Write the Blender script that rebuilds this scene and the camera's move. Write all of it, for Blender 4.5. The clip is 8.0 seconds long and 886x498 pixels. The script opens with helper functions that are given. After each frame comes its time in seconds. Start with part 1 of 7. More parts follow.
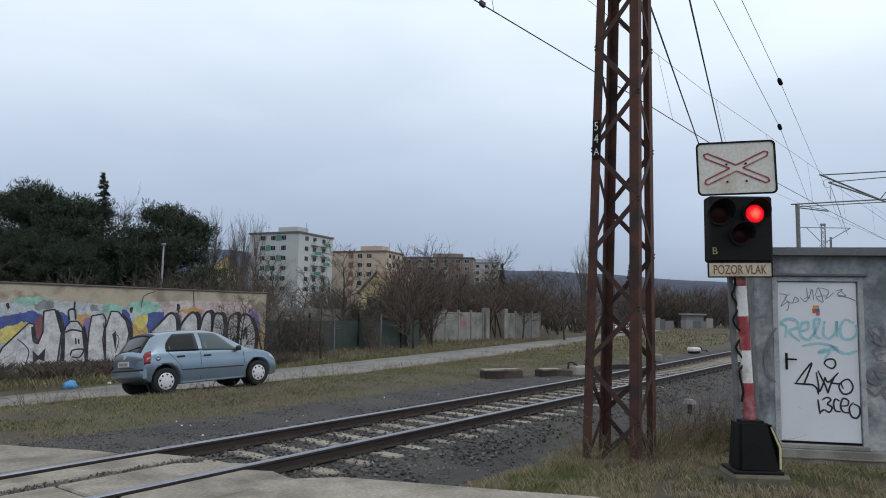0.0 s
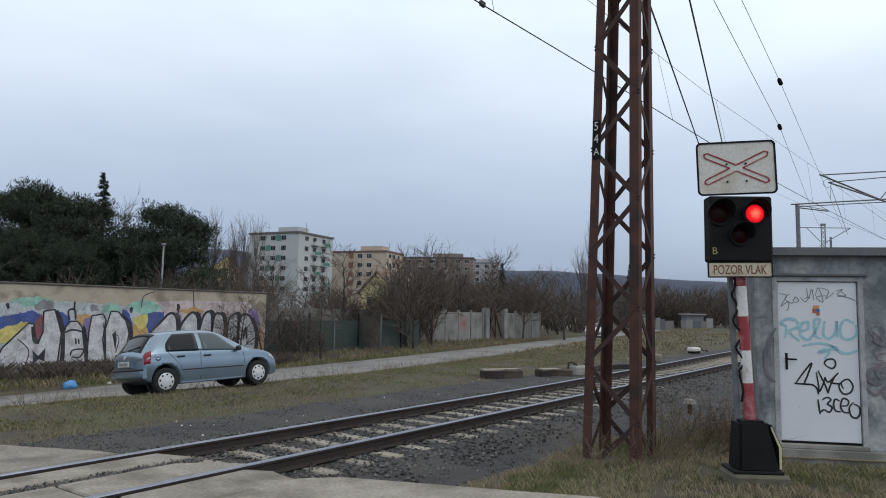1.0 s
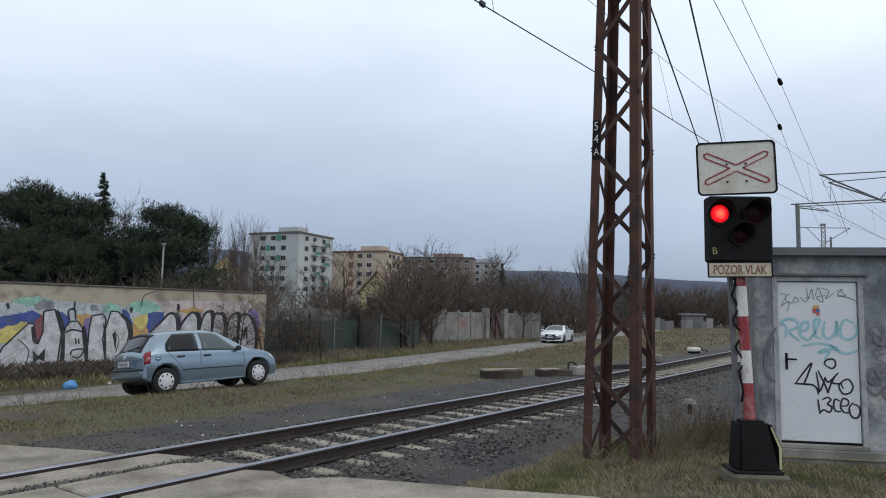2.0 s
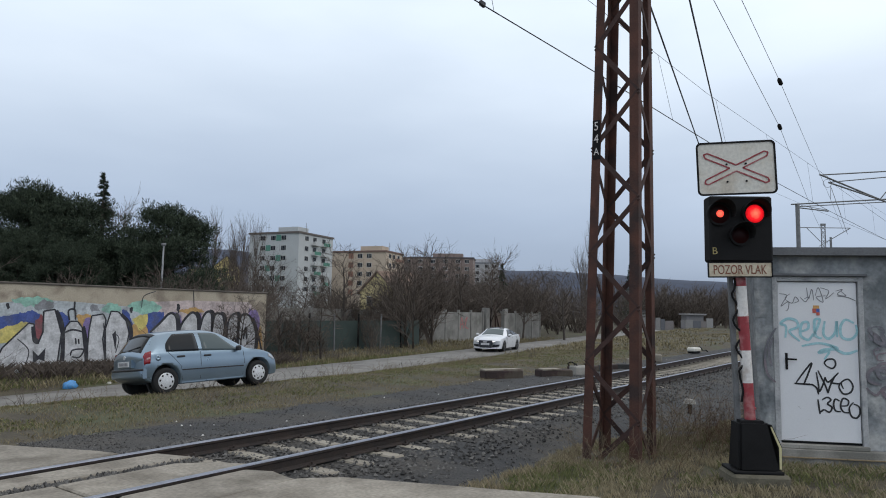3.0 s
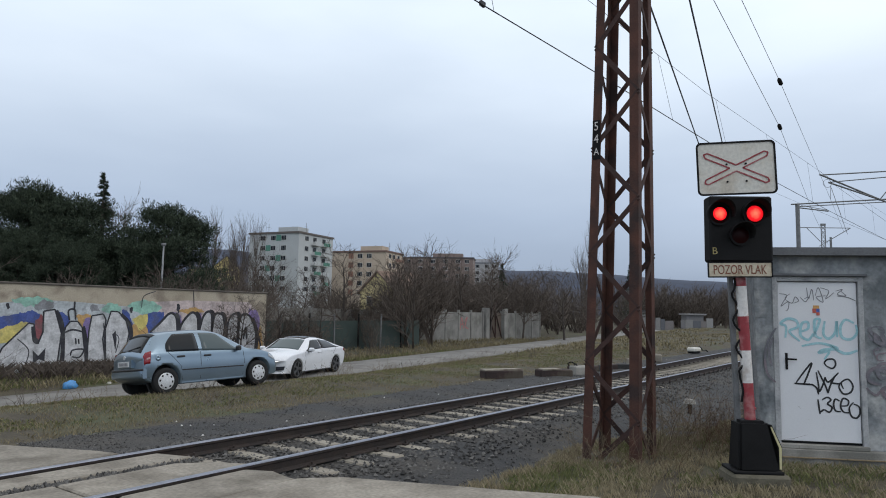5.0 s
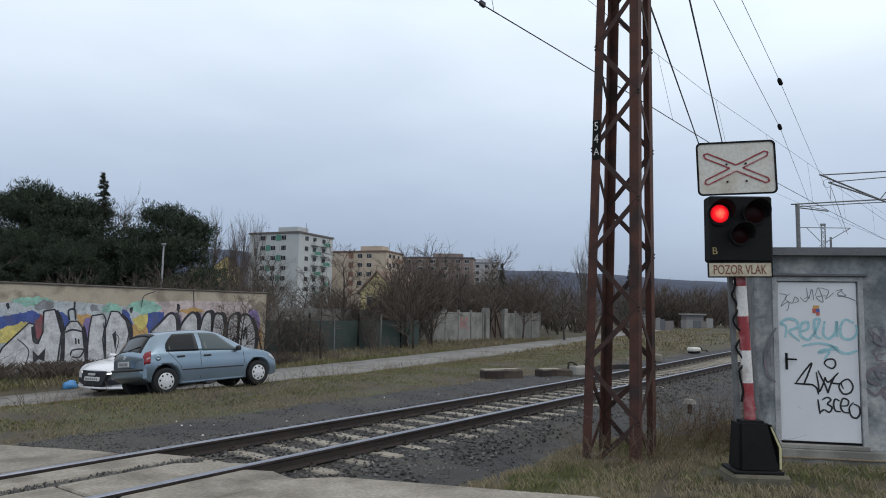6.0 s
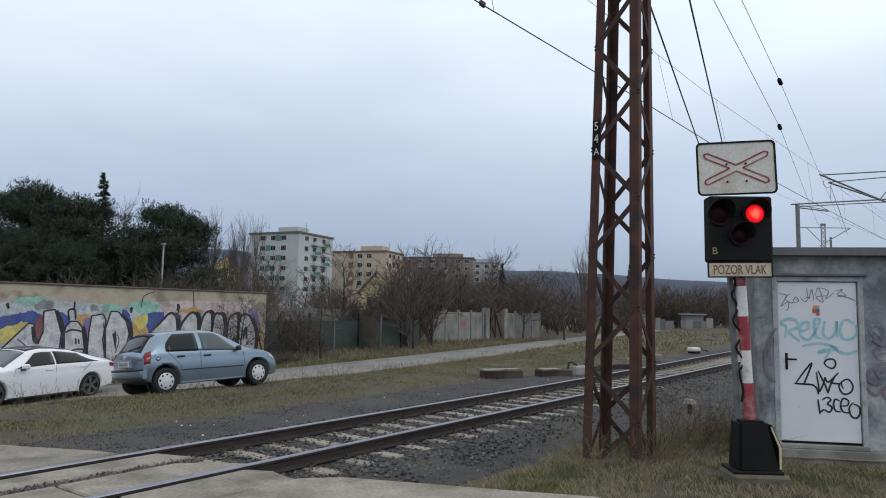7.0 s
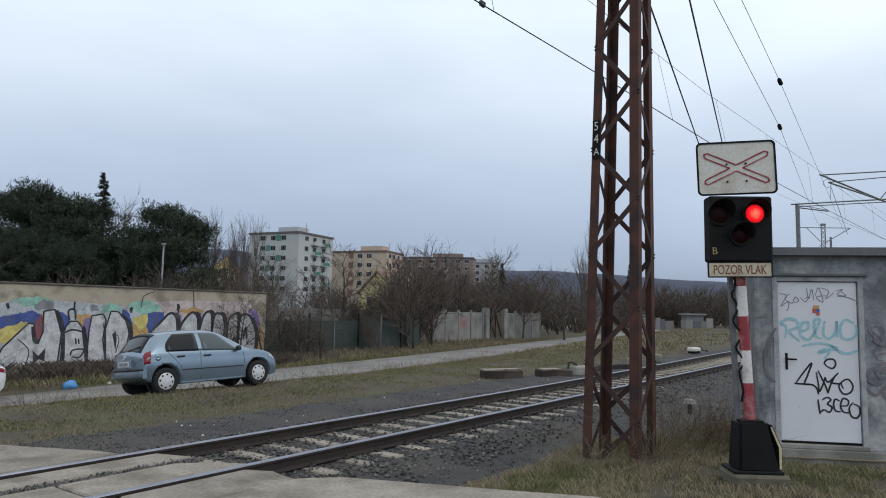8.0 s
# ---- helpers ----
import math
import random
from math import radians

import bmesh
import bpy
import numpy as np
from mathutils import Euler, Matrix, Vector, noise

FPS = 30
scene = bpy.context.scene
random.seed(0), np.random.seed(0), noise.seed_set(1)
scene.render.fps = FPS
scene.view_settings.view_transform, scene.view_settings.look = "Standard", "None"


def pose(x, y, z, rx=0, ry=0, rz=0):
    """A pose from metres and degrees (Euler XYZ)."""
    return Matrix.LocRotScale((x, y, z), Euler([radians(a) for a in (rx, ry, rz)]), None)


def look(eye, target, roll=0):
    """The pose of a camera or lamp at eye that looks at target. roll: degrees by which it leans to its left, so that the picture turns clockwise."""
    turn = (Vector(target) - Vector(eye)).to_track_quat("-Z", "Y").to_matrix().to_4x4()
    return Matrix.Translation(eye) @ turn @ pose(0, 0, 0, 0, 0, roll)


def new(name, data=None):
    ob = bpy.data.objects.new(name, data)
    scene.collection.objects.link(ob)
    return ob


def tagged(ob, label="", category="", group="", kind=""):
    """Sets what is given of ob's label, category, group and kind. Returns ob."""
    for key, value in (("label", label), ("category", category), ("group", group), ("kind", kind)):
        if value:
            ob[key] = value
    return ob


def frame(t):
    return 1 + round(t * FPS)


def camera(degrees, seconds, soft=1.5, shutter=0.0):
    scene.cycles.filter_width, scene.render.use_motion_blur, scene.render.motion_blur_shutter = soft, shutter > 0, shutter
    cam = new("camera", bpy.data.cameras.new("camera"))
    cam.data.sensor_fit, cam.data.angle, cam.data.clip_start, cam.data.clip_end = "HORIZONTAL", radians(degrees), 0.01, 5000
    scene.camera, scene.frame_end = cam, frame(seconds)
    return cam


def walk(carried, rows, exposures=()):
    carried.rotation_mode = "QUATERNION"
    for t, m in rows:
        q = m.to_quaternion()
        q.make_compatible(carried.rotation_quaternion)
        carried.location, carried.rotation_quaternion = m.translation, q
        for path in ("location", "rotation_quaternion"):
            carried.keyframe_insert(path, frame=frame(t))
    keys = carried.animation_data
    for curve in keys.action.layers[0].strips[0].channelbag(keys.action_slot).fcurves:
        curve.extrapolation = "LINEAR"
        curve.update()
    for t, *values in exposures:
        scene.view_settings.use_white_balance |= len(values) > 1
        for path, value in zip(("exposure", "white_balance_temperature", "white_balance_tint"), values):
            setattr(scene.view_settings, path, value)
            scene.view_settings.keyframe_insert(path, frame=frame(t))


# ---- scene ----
# World: x runs along the track, y across it (0 at the near rail), z = 0 at the rail heads.
cam = camera(66.54, 8.0, soft=1.0)
EYE = Vector((0.0, -6.265, 1.725))
AHEAD = Vector((0.8066, 0.5834, 0.09346))
CAM_POSE = look(EYE, EYE + AHEAD, 1.0)
walk(cam, [(0.0, CAM_POSE), (8.0, CAM_POSE)])

# ---- world and sun ----
world = bpy.data.worlds.new("overcast_sky")
scene.world = world
world.use_nodes = True
wn = world.node_tree.nodes
wl = world.node_tree.links
wn.clear()
w_out = wn.new("ShaderNodeOutputWorld")
w_bg = wn.new("ShaderNodeBackground")
w_sky = wn.new("ShaderNodeTexSky")
w_sky.sky_type = "NISHITA"
w_sky.sun_disc = False
w_sky.sun_elevation = radians(38)
w_sky.sun_rotation = radians(120)
w_sky.air_density, w_sky.dust_density, w_sky.ozone_density = 1.0, 3.0, 1.0
w_dim = wn.new("ShaderNodeMix")
w_dim.data_type, w_dim.blend_type = "RGBA", "MULTIPLY"
w_dim.inputs["Factor"].default_value = 1.0
w_dim.inputs["B"].default_value = (0.09, 0.09, 0.09, 1)
w_co = wn.new("ShaderNodeTexCoord")
w_sep = wn.new("ShaderNodeSeparateXYZ")
w_ramp = wn.new("ShaderNodeValToRGB")
for e, (p, c) in zip([w_ramp.color_ramp.elements[0], w_ramp.color_ramp.elements[1], w_ramp.color_ramp.elements.new(0.14), w_ramp.color_ramp.elements.new(0.3)],
                     [(0.0, (0.30, 0.38, 0.515, 1)), (1.0, (1.0, 1.08, 1.17, 1)), (0.14, (0.48, 0.585, 0.75, 1)), (0.42, (0.97, 1.09, 1.22, 1))]):
    e.position, e.color = p, c
w_map = wn.new("ShaderNodeMapping")
w_map.inputs["Scale"].default_value = (1.0, 1.0, 3.2)
w_noise = wn.new("ShaderNodeTexNoise")
w_noise.inputs["Scale"].default_value = 2.2
w_noise.inputs["Detail"].default_value = 5.0
w_noise.inputs["Roughness"].default_value = 0.45
w_cr = wn.new("ShaderNodeValToRGB")
w_cr.color_ramp.elements[0].position, w_cr.color_ramp.elements[0].color = 0.3, (0.88, 0.89, 0.91, 1)
w_cr.color_ramp.elements[1].position, w_cr.color_ramp.elements[1].color = 0.7, (1.07, 1.06, 1.05, 1)
w_cloud = wn.new("ShaderNodeMix")
w_cloud.data_type, w_cloud.blend_type = "RGBA", "MULTIPLY"
w_cloud.inputs["Factor"].default_value = 1.0
w_mix = wn.new("ShaderNodeMix")
w_mix.data_type = "RGBA"
w_mix.inputs["Factor"].default_value = 0.92
wl.new(w_sky.outputs["Color"], w_dim.inputs["A"])
wl.new(w_co.outputs["Generated"], w_sep.inputs["Vector"])
wl.new(w_sep.outputs["Z"], w_ramp.inputs["Fac"])
wl.new(w_co.outputs["Generated"], w_map.inputs["Vector"])
wl.new(w_map.outputs["Vector"], w_noise.inputs["Vector"])
wl.new(w_noise.outputs["Fac"], w_cr.inputs["Fac"])
wl.new(w_ramp.outputs["Color"], w_cloud.inputs["A"])
wl.new(w_cr.outputs["Color"], w_cloud.inputs["B"])
wl.new(w_dim.outputs["Result"], w_mix.inputs["A"])
wl.new(w_cloud.outputs["Result"], w_mix.inputs["B"])
wl.new(w_mix.outputs["Result"], w_bg.inputs["Color"])
w_bg.inputs["Strength"].default_value = 1.0
wl.new(w_bg.outputs["Background"], w_out.inputs["Surface"])

sun_data = bpy.data.lights.new("sun", "SUN")
sun_data.energy, sun_data.angle, sun_data.color = 0.5, radians(25), (1.0, 0.96, 0.9)
sun = new("sun", sun_data)
sun.matrix_world = look((20, -60, 50), (10, 8, 0))


# ---- materials ----
def mat(name, c1, c2, scale=6.0, rough=0.8, bump=0.2, metal=0.0, fine=40.0, c3=None, stain=1.5, spread=0.18, per_object=0.0, coat=0.0, spec=0.5, grit=0.28):
    """Two scales of variation: stains between c1 and c2, grain on top, and an optional third colour in patches."""
    m = bpy.data.materials.new(name)
    m.use_nodes = True
    n, l = m.node_tree.nodes, m.node_tree.links
    b = n["Principled BSDF"]
    co = n.new("ShaderNodeTexCoord")
    big = n.new("ShaderNodeTexNoise")
    big.inputs["Scale"].default_value, big.inputs["Detail"].default_value = scale, 6.0
    small = n.new("ShaderNodeTexNoise")
    small.inputs["Scale"].default_value, small.inputs["Detail"].default_value = fine, 4.0
    l.new(co.outputs["Object"], big.inputs["Vector"])
    l.new(co.outputs["Object"], small.inputs["Vector"])
    ramp = n.new("ShaderNodeValToRGB")
    ramp.color_ramp.elements[0].position, ramp.color_ramp.elements[0].color = 0.5 - spread, (*c1, 1)
    ramp.color_ramp.elements[1].position, ramp.color_ramp.elements[1].color = 0.5 + spread, (*c2, 1)
    l.new(big.outputs["Fac"], ramp.inputs["Fac"])
    col = ramp.outputs["Color"]
    if c3 is not None:
        patch = n.new("ShaderNodeTexNoise")
        patch.inputs["Scale"].default_value, patch.inputs["Detail"].default_value = stain, 8.0
        l.new(co.outputs["Object"], patch.inputs["Vector"])
        pr = n.new("ShaderNodeValToRGB")
        pr.color_ramp.elements[0].position, pr.color_ramp.elements[1].position = 0.5, 0.64
        l.new(patch.outputs["Fac"], pr.inputs["Fac"])
        mx = n.new("ShaderNodeMix")
        mx.data_type = "RGBA"
        l.new(pr.outputs["Color"], mx.inputs["Factor"])
        l.new(col, mx.inputs["A"])
        mx.inputs["B"].default_value = (*c3, 1)
        col = mx.outputs["Result"]
    grain = n.new("ShaderNodeMapRange")
    grain.inputs["To Min"].default_value, grain.inputs["To Max"].default_value = 1 - grit, 1 + grit
    l.new(small.outputs["Fac"], grain.inputs["Value"])
    val = n.new("ShaderNodeHueSaturation")
    l.new(grain.outputs["Result"], val.inputs["Value"])
    l.new(col, val.inputs["Color"])
    col = val.outputs["Color"]
    if per_object:
        info = n.new("ShaderNodeObjectInfo")
        pm = n.new("ShaderNodeMapRange")
        pm.inputs["To Min"].default_value, pm.inputs["To Max"].default_value = 1 - per_object, 1 + per_object
        l.new(info.outputs["Random"], pm.inputs["Value"])
        v2 = n.new("ShaderNodeHueSaturation")
        l.new(pm.outputs["Result"], v2.inputs["Value"])
        l.new(col, v2.inputs["Color"])
        col = v2.outputs["Color"]
    l.new(col, b.inputs["Base Color"])
    rr = n.new("ShaderNodeMapRange")
    rr.inputs["To Min"].default_value, rr.inputs["To Max"].default_value = max(0.03, rough - 0.12), min(1.0, rough + 0.12)
    l.new(big.outputs["Fac"], rr.inputs["Value"])
    l.new(rr.outputs["Result"], b.inputs["Roughness"])
    b.inputs["Metallic"].default_value = metal
    b.inputs["Specular IOR Level"].default_value = spec
    b.inputs["Coat Weight"].default_value = coat
    b.inputs["Coat Roughness"].default_value = 0.06
    if bump:
        bp = n.new("ShaderNodeBump")
        bp.inputs["Strength"].default_value, bp.inputs["Distance"].default_value = bump, 0.02
        l.new(small.outputs["Fac"], bp.inputs["Height"])
        l.new(bp.outputs["Normal"], b.inputs["Normal"])
    return m


def leafy(name, c1, c2, rough=0.85):
    """Foliage, grass and twigs: each island its own shade."""
    m = bpy.data.materials.new(name)
    m.use_nodes = True
    n, l = m.node_tree.nodes, m.node_tree.links
    b = n["Principled BSDF"]
    g = n.new("ShaderNodeNewGeometry")
    ramp = n.new("ShaderNodeValToRGB")
    ramp.color_ramp.elements[0].color, ramp.color_ramp.elements[1].color = (*c1, 1), (*c2, 1)
    l.new(g.outputs["Random Per Island"], ramp.inputs["Fac"])
    l.new(ramp.outputs["Color"], b.inputs["Base Color"])
    b.inputs["Roughness"].default_value = rough
    b.inputs["Specular IOR Level"].default_value = 0.2
    return m


def glow(name, colour, strength):
    m = bpy.data.materials.new(name)
    m.use_nodes = True
    b = m.node_tree.nodes["Principled BSDF"]
    b.inputs["Base Color"].default_value = (*colour, 1)
    b.inputs["Emission Color"].default_value = (*colour, 1)
    b.inputs["Emission Strength"].default_value = strength
    b.inputs["Roughness"].default_value = 0.5
    b.inputs["Specular IOR Level"].default_value = 0.1
    return m


def glassy(name, colour, rough=0.05, alpha=1.0, spec=0.7):
    m = bpy.data.materials.new(name)
    m.use_nodes = True
    b = m.node_tree.nodes["Principled BSDF"]
    b.inputs["Base Color"].default_value = (*colour, 1)
    b.inputs["Roughness"].default_value = rough
    b.inputs["Specular IOR Level"].default_value = spec
    b.inputs["Alpha"].default_value = alpha
    return m


M_GROUND = mat("dry_soil_and_turf", (0.052, 0.043, 0.029), (0.090, 0.075, 0.047), 1.3, 0.95, 1.0, fine=22, c3=(0.070, 0.074, 0.036), stain=0.55, grit=0.7)
M_BALLAST = mat("grey_ballast", (0.030, 0.030, 0.031), (0.053, 0.052, 0.052), 2.5, 0.95, 1.0, fine=30, c3=(0.062, 0.056, 0.049), stain=0.6, grit=0.9)
M_STONE = leafy("ballast_stone", (0.035, 0.034, 0.034), (0.165, 0.158, 0.15), 0.9)
M_ASPHALT = mat("worn_pale_asphalt", (0.17, 0.165, 0.155), (0.23, 0.22, 0.205), 1.2, 0.9, 0.4, fine=60, c3=(0.14, 0.13, 0.12), stain=0.8, grit=0.45)
M_SLAB = mat("worn_concrete_slab", (0.215, 0.192, 0.158), (0.31, 0.28, 0.235), 1.9, 0.9, 0.6, fine=26, c3=(0.16, 0.14, 0.112), stain=1.3, per_object=0.10, grit=0.5)
M_SLEEPER = mat("weathered_sleeper_concrete", (0.24, 0.215, 0.175), (0.33, 0.30, 0.25), 5, 0.9, 0.4, fine=60, c3=(0.15, 0.12, 0.095), stain=2.5, per_object=0.2)
M_RAILSIDE = mat("rusty_rail_side", (0.026, 0.021, 0.020), (0.048, 0.034, 0.028), 5, 0.8, 0.3, 0.1, fine=50)
M_RAILHEAD = mat("polished_rail_head", (0.22, 0.23, 0.27), (0.32, 0.33, 0.38), 3, 0.36, 0.05, 0.9, fine=80)
M_RUST = mat("rusty_red_steel", (0.062, 0.028, 0.021), (0.115, 0.050, 0.036), 3.5, 0.85, 0.35, 0.1, fine=45, c3=(0.042, 0.026, 0.024), stain=2.2)
M_RUSTDARK = mat("dark_rusty_steel", (0.040, 0.023, 0.021), (0.075, 0.038, 0.031), 3.5, 0.85, 0.35, 0.1, fine=45)
M_BLACK = mat("faded_black_paint", (0.006, 0.006, 0.0065), (0.012, 0.012, 0.013), 4, 0.7, 0.1, fine=50, spec=0.2)
M_WHITE = mat("white_enamel", (0.60, 0.58, 0.52), (0.70, 0.68, 0.62), 3, 0.4, 0.05, fine=30, c3=(0.55, 0.50, 0.42), stain=3)
M_REDPAINT = mat("red_enamel", (0.24, 0.026, 0.035), (0.33, 0.045, 0.055), 6, 0.5, 0.05, fine=30, c3=(0.40, 0.17, 0.17), stain=7)
M_POLEWHITE = mat("scuffed_white_paint", (0.62, 0.60, 0.58), (0.74, 0.72, 0.70), 6, 0.5, 0.1, fine=30, c3=(0.5, 0.44, 0.40), stain=7)
M_SHED = mat("grey_patched_render", (0.135, 0.15, 0.16), (0.30, 0.318, 0.33), 2.2, 0.9, 0.3, fine=18, c3=(0.40, 0.405, 0.40), stain=2.4, grit=0.5, spread=0.12)
M_SHEDTRIM = mat("pale_grey_plaster", (0.36, 0.37, 0.38), (0.45, 0.455, 0.46), 3, 0.9, 0.3, fine=45, c3=(0.26, 0.27, 0.28), stain=4)
M_DOOR = mat("white_painted_steel_door", (0.72, 0.73, 0.76), (0.77, 0.78, 0.80), 1.2, 0.45, 0.02, fine=60, grit=0.05)
M_ROOFEDGE = mat("dark_grey_roof_sheet", (0.10, 0.105, 0.115), (0.16, 0.165, 0.175), 2, 0.7, 0.2, fine=40)
M_CONCRETE = mat("stained_concrete", (0.27, 0.26, 0.235), (0.37, 0.355, 0.325), 2, 0.9, 0.3, fine=50, c3=(0.20, 0.195, 0.175), stain=1.4, per_object=0.1)
M_WALL = mat("stained_beige_render", (0.36, 0.31, 0.235), (0.46, 0.405, 0.32), 0.8, 0.9, 0.3, fine=30, c3=(0.25, 0.21, 0.165), stain=1.3, grit=0.5)
M_FENCE = mat("grey_fence_concrete", (0.19, 0.185, 0.172), (0.27, 0.26, 0.24), 1.5, 0.9, 0.3, fine=20, c3=(0.15, 0.145, 0.13), stain=0.9, per_object=0.12)
M_PLINTH = mat("mossy_brown_concrete", (0.085, 0.078, 0.055), (0.15, 0.135, 0.10), 4, 0.95, 0.5, fine=30)
M_WIRE = mat("dark_wire", (0.05, 0.05, 0.055), (0.07, 0.07, 0.075), 5, 0.6, 0, 0.3)
M_GALV = mat("dull_galvanised_steel", (0.16, 0.165, 0.17), (0.22, 0.225, 0.23), 5, 0.6, 0.1, 0.4)


# ---- building helpers ----
def thing(name, m, label, category, group="", kind=""):
    ob = new(name)
    ob.empty_display_size = 0.2
    ob.matrix_world = m
    return tagged(ob, label, category, group, kind)


def part(name, bm, material, parent, label="", smooth=False):
    me = bpy.data.meshes.new(name)
    bmesh.ops.recalc_face_normals(bm, faces=bm.faces)
    if smooth:
        for f in bm.faces:
            f.smooth = True
    bm.to_mesh(me)
    bm.free()
    for m in (material if isinstance(material, (list, tuple)) else [material]):
        me.materials.append(m)
    ob = new(name, me)
    ob.parent = parent
    if label:
        ob["label"] = label
    return ob


def solo(name, bm, material, label, category="", kind="", group="", m=None, smooth=False):
    ob = part(name, bm, material, None, "", smooth)
    if m is not None:
        ob.matrix_world = m
    return tagged(ob, label, category, group, kind)


def raw_mesh(name, verts, faces, material, smooth=False):
    me = bpy.data.meshes.new(name)
    me.from_pydata(verts, [], faces)
    for m in (material if isinstance(material, (list, tuple)) else [material]):
        me.materials.append(m)
    if smooth:
        me.polygons.foreach_set("use_smooth", [True] * len(me.polygons))
    me.update()
    return me


def box(bm, a, b, bevel=0.0, mi=0):
    r = bmesh.ops.create_cube(bm, size=1.0)
    vs = r["verts"]
    for v in vs:
        v.co = Vector([a[i] + (v.co[i] + 0.5) * (b[i] - a[i]) for i in range(3)])
    fs = {f for v in vs for f in v.link_faces}
    for f in fs:
        f.material_index = mi
    if bevel:
        es = {e for v in vs for e in v.link_edges}
        g = bmesh.ops.bevel(bm, geom=list(es), offset=bevel, segments=1, affect="EDGES")
        for f in g["faces"]:
            f.material_index = mi
    return bm


def bar(bm, p, q, w, h, up=(0, 0, 1), mi=0):
    """A rectangular bar from p to q, w wide and h high."""
    p, q = Vector(p), Vector(q)
    d = (q - p).normalized()
    s = d.cross(Vector(up))
    if s.length < 1e-4:
        s = d.cross(Vector((1, 0, 0)))
    s.normalize()
    t = s.cross(d)
    c = [bm.verts.new(o + s * (i * w / 2) + t * (j * h / 2)) for o in (p, q) for i, j in ((-1, -1), (1, -1), (1, 1), (-1, 1))]
    for f in ((0, 1, 2, 3), (7, 6, 5, 4), (0, 4, 5, 1), (1, 5, 6, 2), (2, 6, 7, 3), (3, 7, 4, 0)):
        bm.faces.new([c[i] for i in f]).material_index = mi
    return bm


def tube(bm, p, q, r0, r1=None, seg=10, caps=True, mi=0):
    p, q = Vector(p), Vector(q)
    r1 = r0 if r1 is None else r1
    d = (q - p).normalized()
    s = d.cross(Vector((0, 0, 1)))
    if s.length < 1e-3:
        s = Vector((1, 0, 0))
    s.normalize()
    t = s.cross(d)
    rings = []
    for o, r in ((p, r0), (q, r1)):
        rings.append([bm.verts.new(o + (s * math.cos(k * math.tau / seg) + t * math.sin(k * math.tau / seg)) * r) for k in range(seg)])
    for k in range(seg):
        bm.faces.new((rings[0][k], rings[0][(k + 1) % seg], rings[1][(k + 1) % seg], rings[1][k])).material_index = mi
    if caps:
        bm.faces.new(rings[0][::-1]).material_index = mi
        bm.faces.new(rings[1]).material_index = mi
    return bm


def prism(bm, pts, depth, mi=0):
    """Polygon in 3D, pushed along the vector depth."""
    a = [bm.verts.new(p) for p in pts]
    b = [bm.verts.new(Vector(p) + Vector(depth)) for p in pts]
    n = len(pts)
    bm.faces.new(a).material_index = mi
    bm.faces.new(b[::-1]).material_index = mi
    for i in range(n):
        bm.faces.new((a[i], b[i], b[(i + 1) % n], a[(i + 1) % n])).material_index = mi
    return bm


def spot(right, ahead, z=0.0):
    """A place by metres to the right of and ahead of the eye, on the plan."""
    return Vector((right * 0.5860 + ahead * 0.8103, -6.265 - right * 0.8103 + ahead * 0.5860, z))


VIEW_TURN = -54.13


def here(right, ahead, z=0.0, turn=0.0):
    p = spot(right, ahead, z)
    return pose(p.x, p.y, p.z, 0, 0, VIEW_TURN + turn)


# ---- ground ----
def between(rows, x):
    """Straight-line reading of a table of (x, value)."""
    return float(np.interp(x, [r[0] for r in rows], [r[1] for r in rows]))


ROAD_LINE = [(-25, 11.9), (0, 13.15), (9.6, 14.05), (18.6, 14.45), (28.3, 15.64), (38.1, 17.2), (60, 21.1), (70, 22.85), (150, 38.85)]
ROAD_LEVEL = [(-25, -0.96), (9, -0.925), (14, -0.85), (20, -0.79), (28, -0.745), (40, -0.68), (60, -0.62), (80, -0.52), (150, -0.52)]


def road_axis(x):
    return (between(ROAD_LINE, x - 3) + between(ROAD_LINE, x) + between(ROAD_LINE, x + 3)) / 3


def road_level(x):
    return between(ROAD_LEVEL, x)


def thicket_edge(x):
    """The line along which the bushes beyond the road begin."""
    return 16.55 + 0.085 * (x - 8) + 0.00075 * (x - 8) ** 2 if x < 70 else 24.7 + 0.2 * (x - 70)


PROFILE = [(-400, -0.06), (-6.5, -0.06), (-4.5, -0.07), (-3.0, -0.12), (-2.1, -0.22), (-1.6, -0.34), (3.2, -0.34), (5.0, -0.31), (7.2, -0.20), (7.9, -0.22), (9.3, -0.36), (10.4, -0.58), (11.8, -0.90), (12.8, -1.02), (16.6, -1.02), (18.2, -0.85), (19.2, -0.65), (25, -0.6), (60, -0.5), (3000, -0.5)]


def ground_z(x, y):
    shift = road_axis(min(max(x, -30), 150)) - 14.7
    yy = y - shift * min(max((y - 8) / 5, 0), 1)
    for (a, za), (b, zb) in zip(PROFILE, PROFILE[1:]):
        if yy <= b:
            z = za + (zb - za) * (yy - a) / (b - a)
            break
    else:
        z = -0.5
    if -3.6 < y < -1.5:
        z -= 0.14 * min(max((x - 9.8) / 1.5, 0), 1) * min((y + 3.6) / 0.6, (-1.5 - y) / 0.5, 1)
    far = min(max((x - 20) / 60, 0), 1)
    if yy > 5:
        z = z + far * 0.25
    rise = road_level(x) + 0.98 - far * 0.25
    z += rise * min(max((yy - 9.3) / 2.5, 0), max((18.4 - yy) / 1.8, 0), 1)
    amp = 0.03 if (yy < -1.7 or yy > 3.5) else 0.0
    return z + amp * noise.noise(Vector((x * 0.9, y * 0.9, 0.3))) + amp * 0.6 * noise.noise(Vector((x * 3.1, y * 3.1, 4.0)))


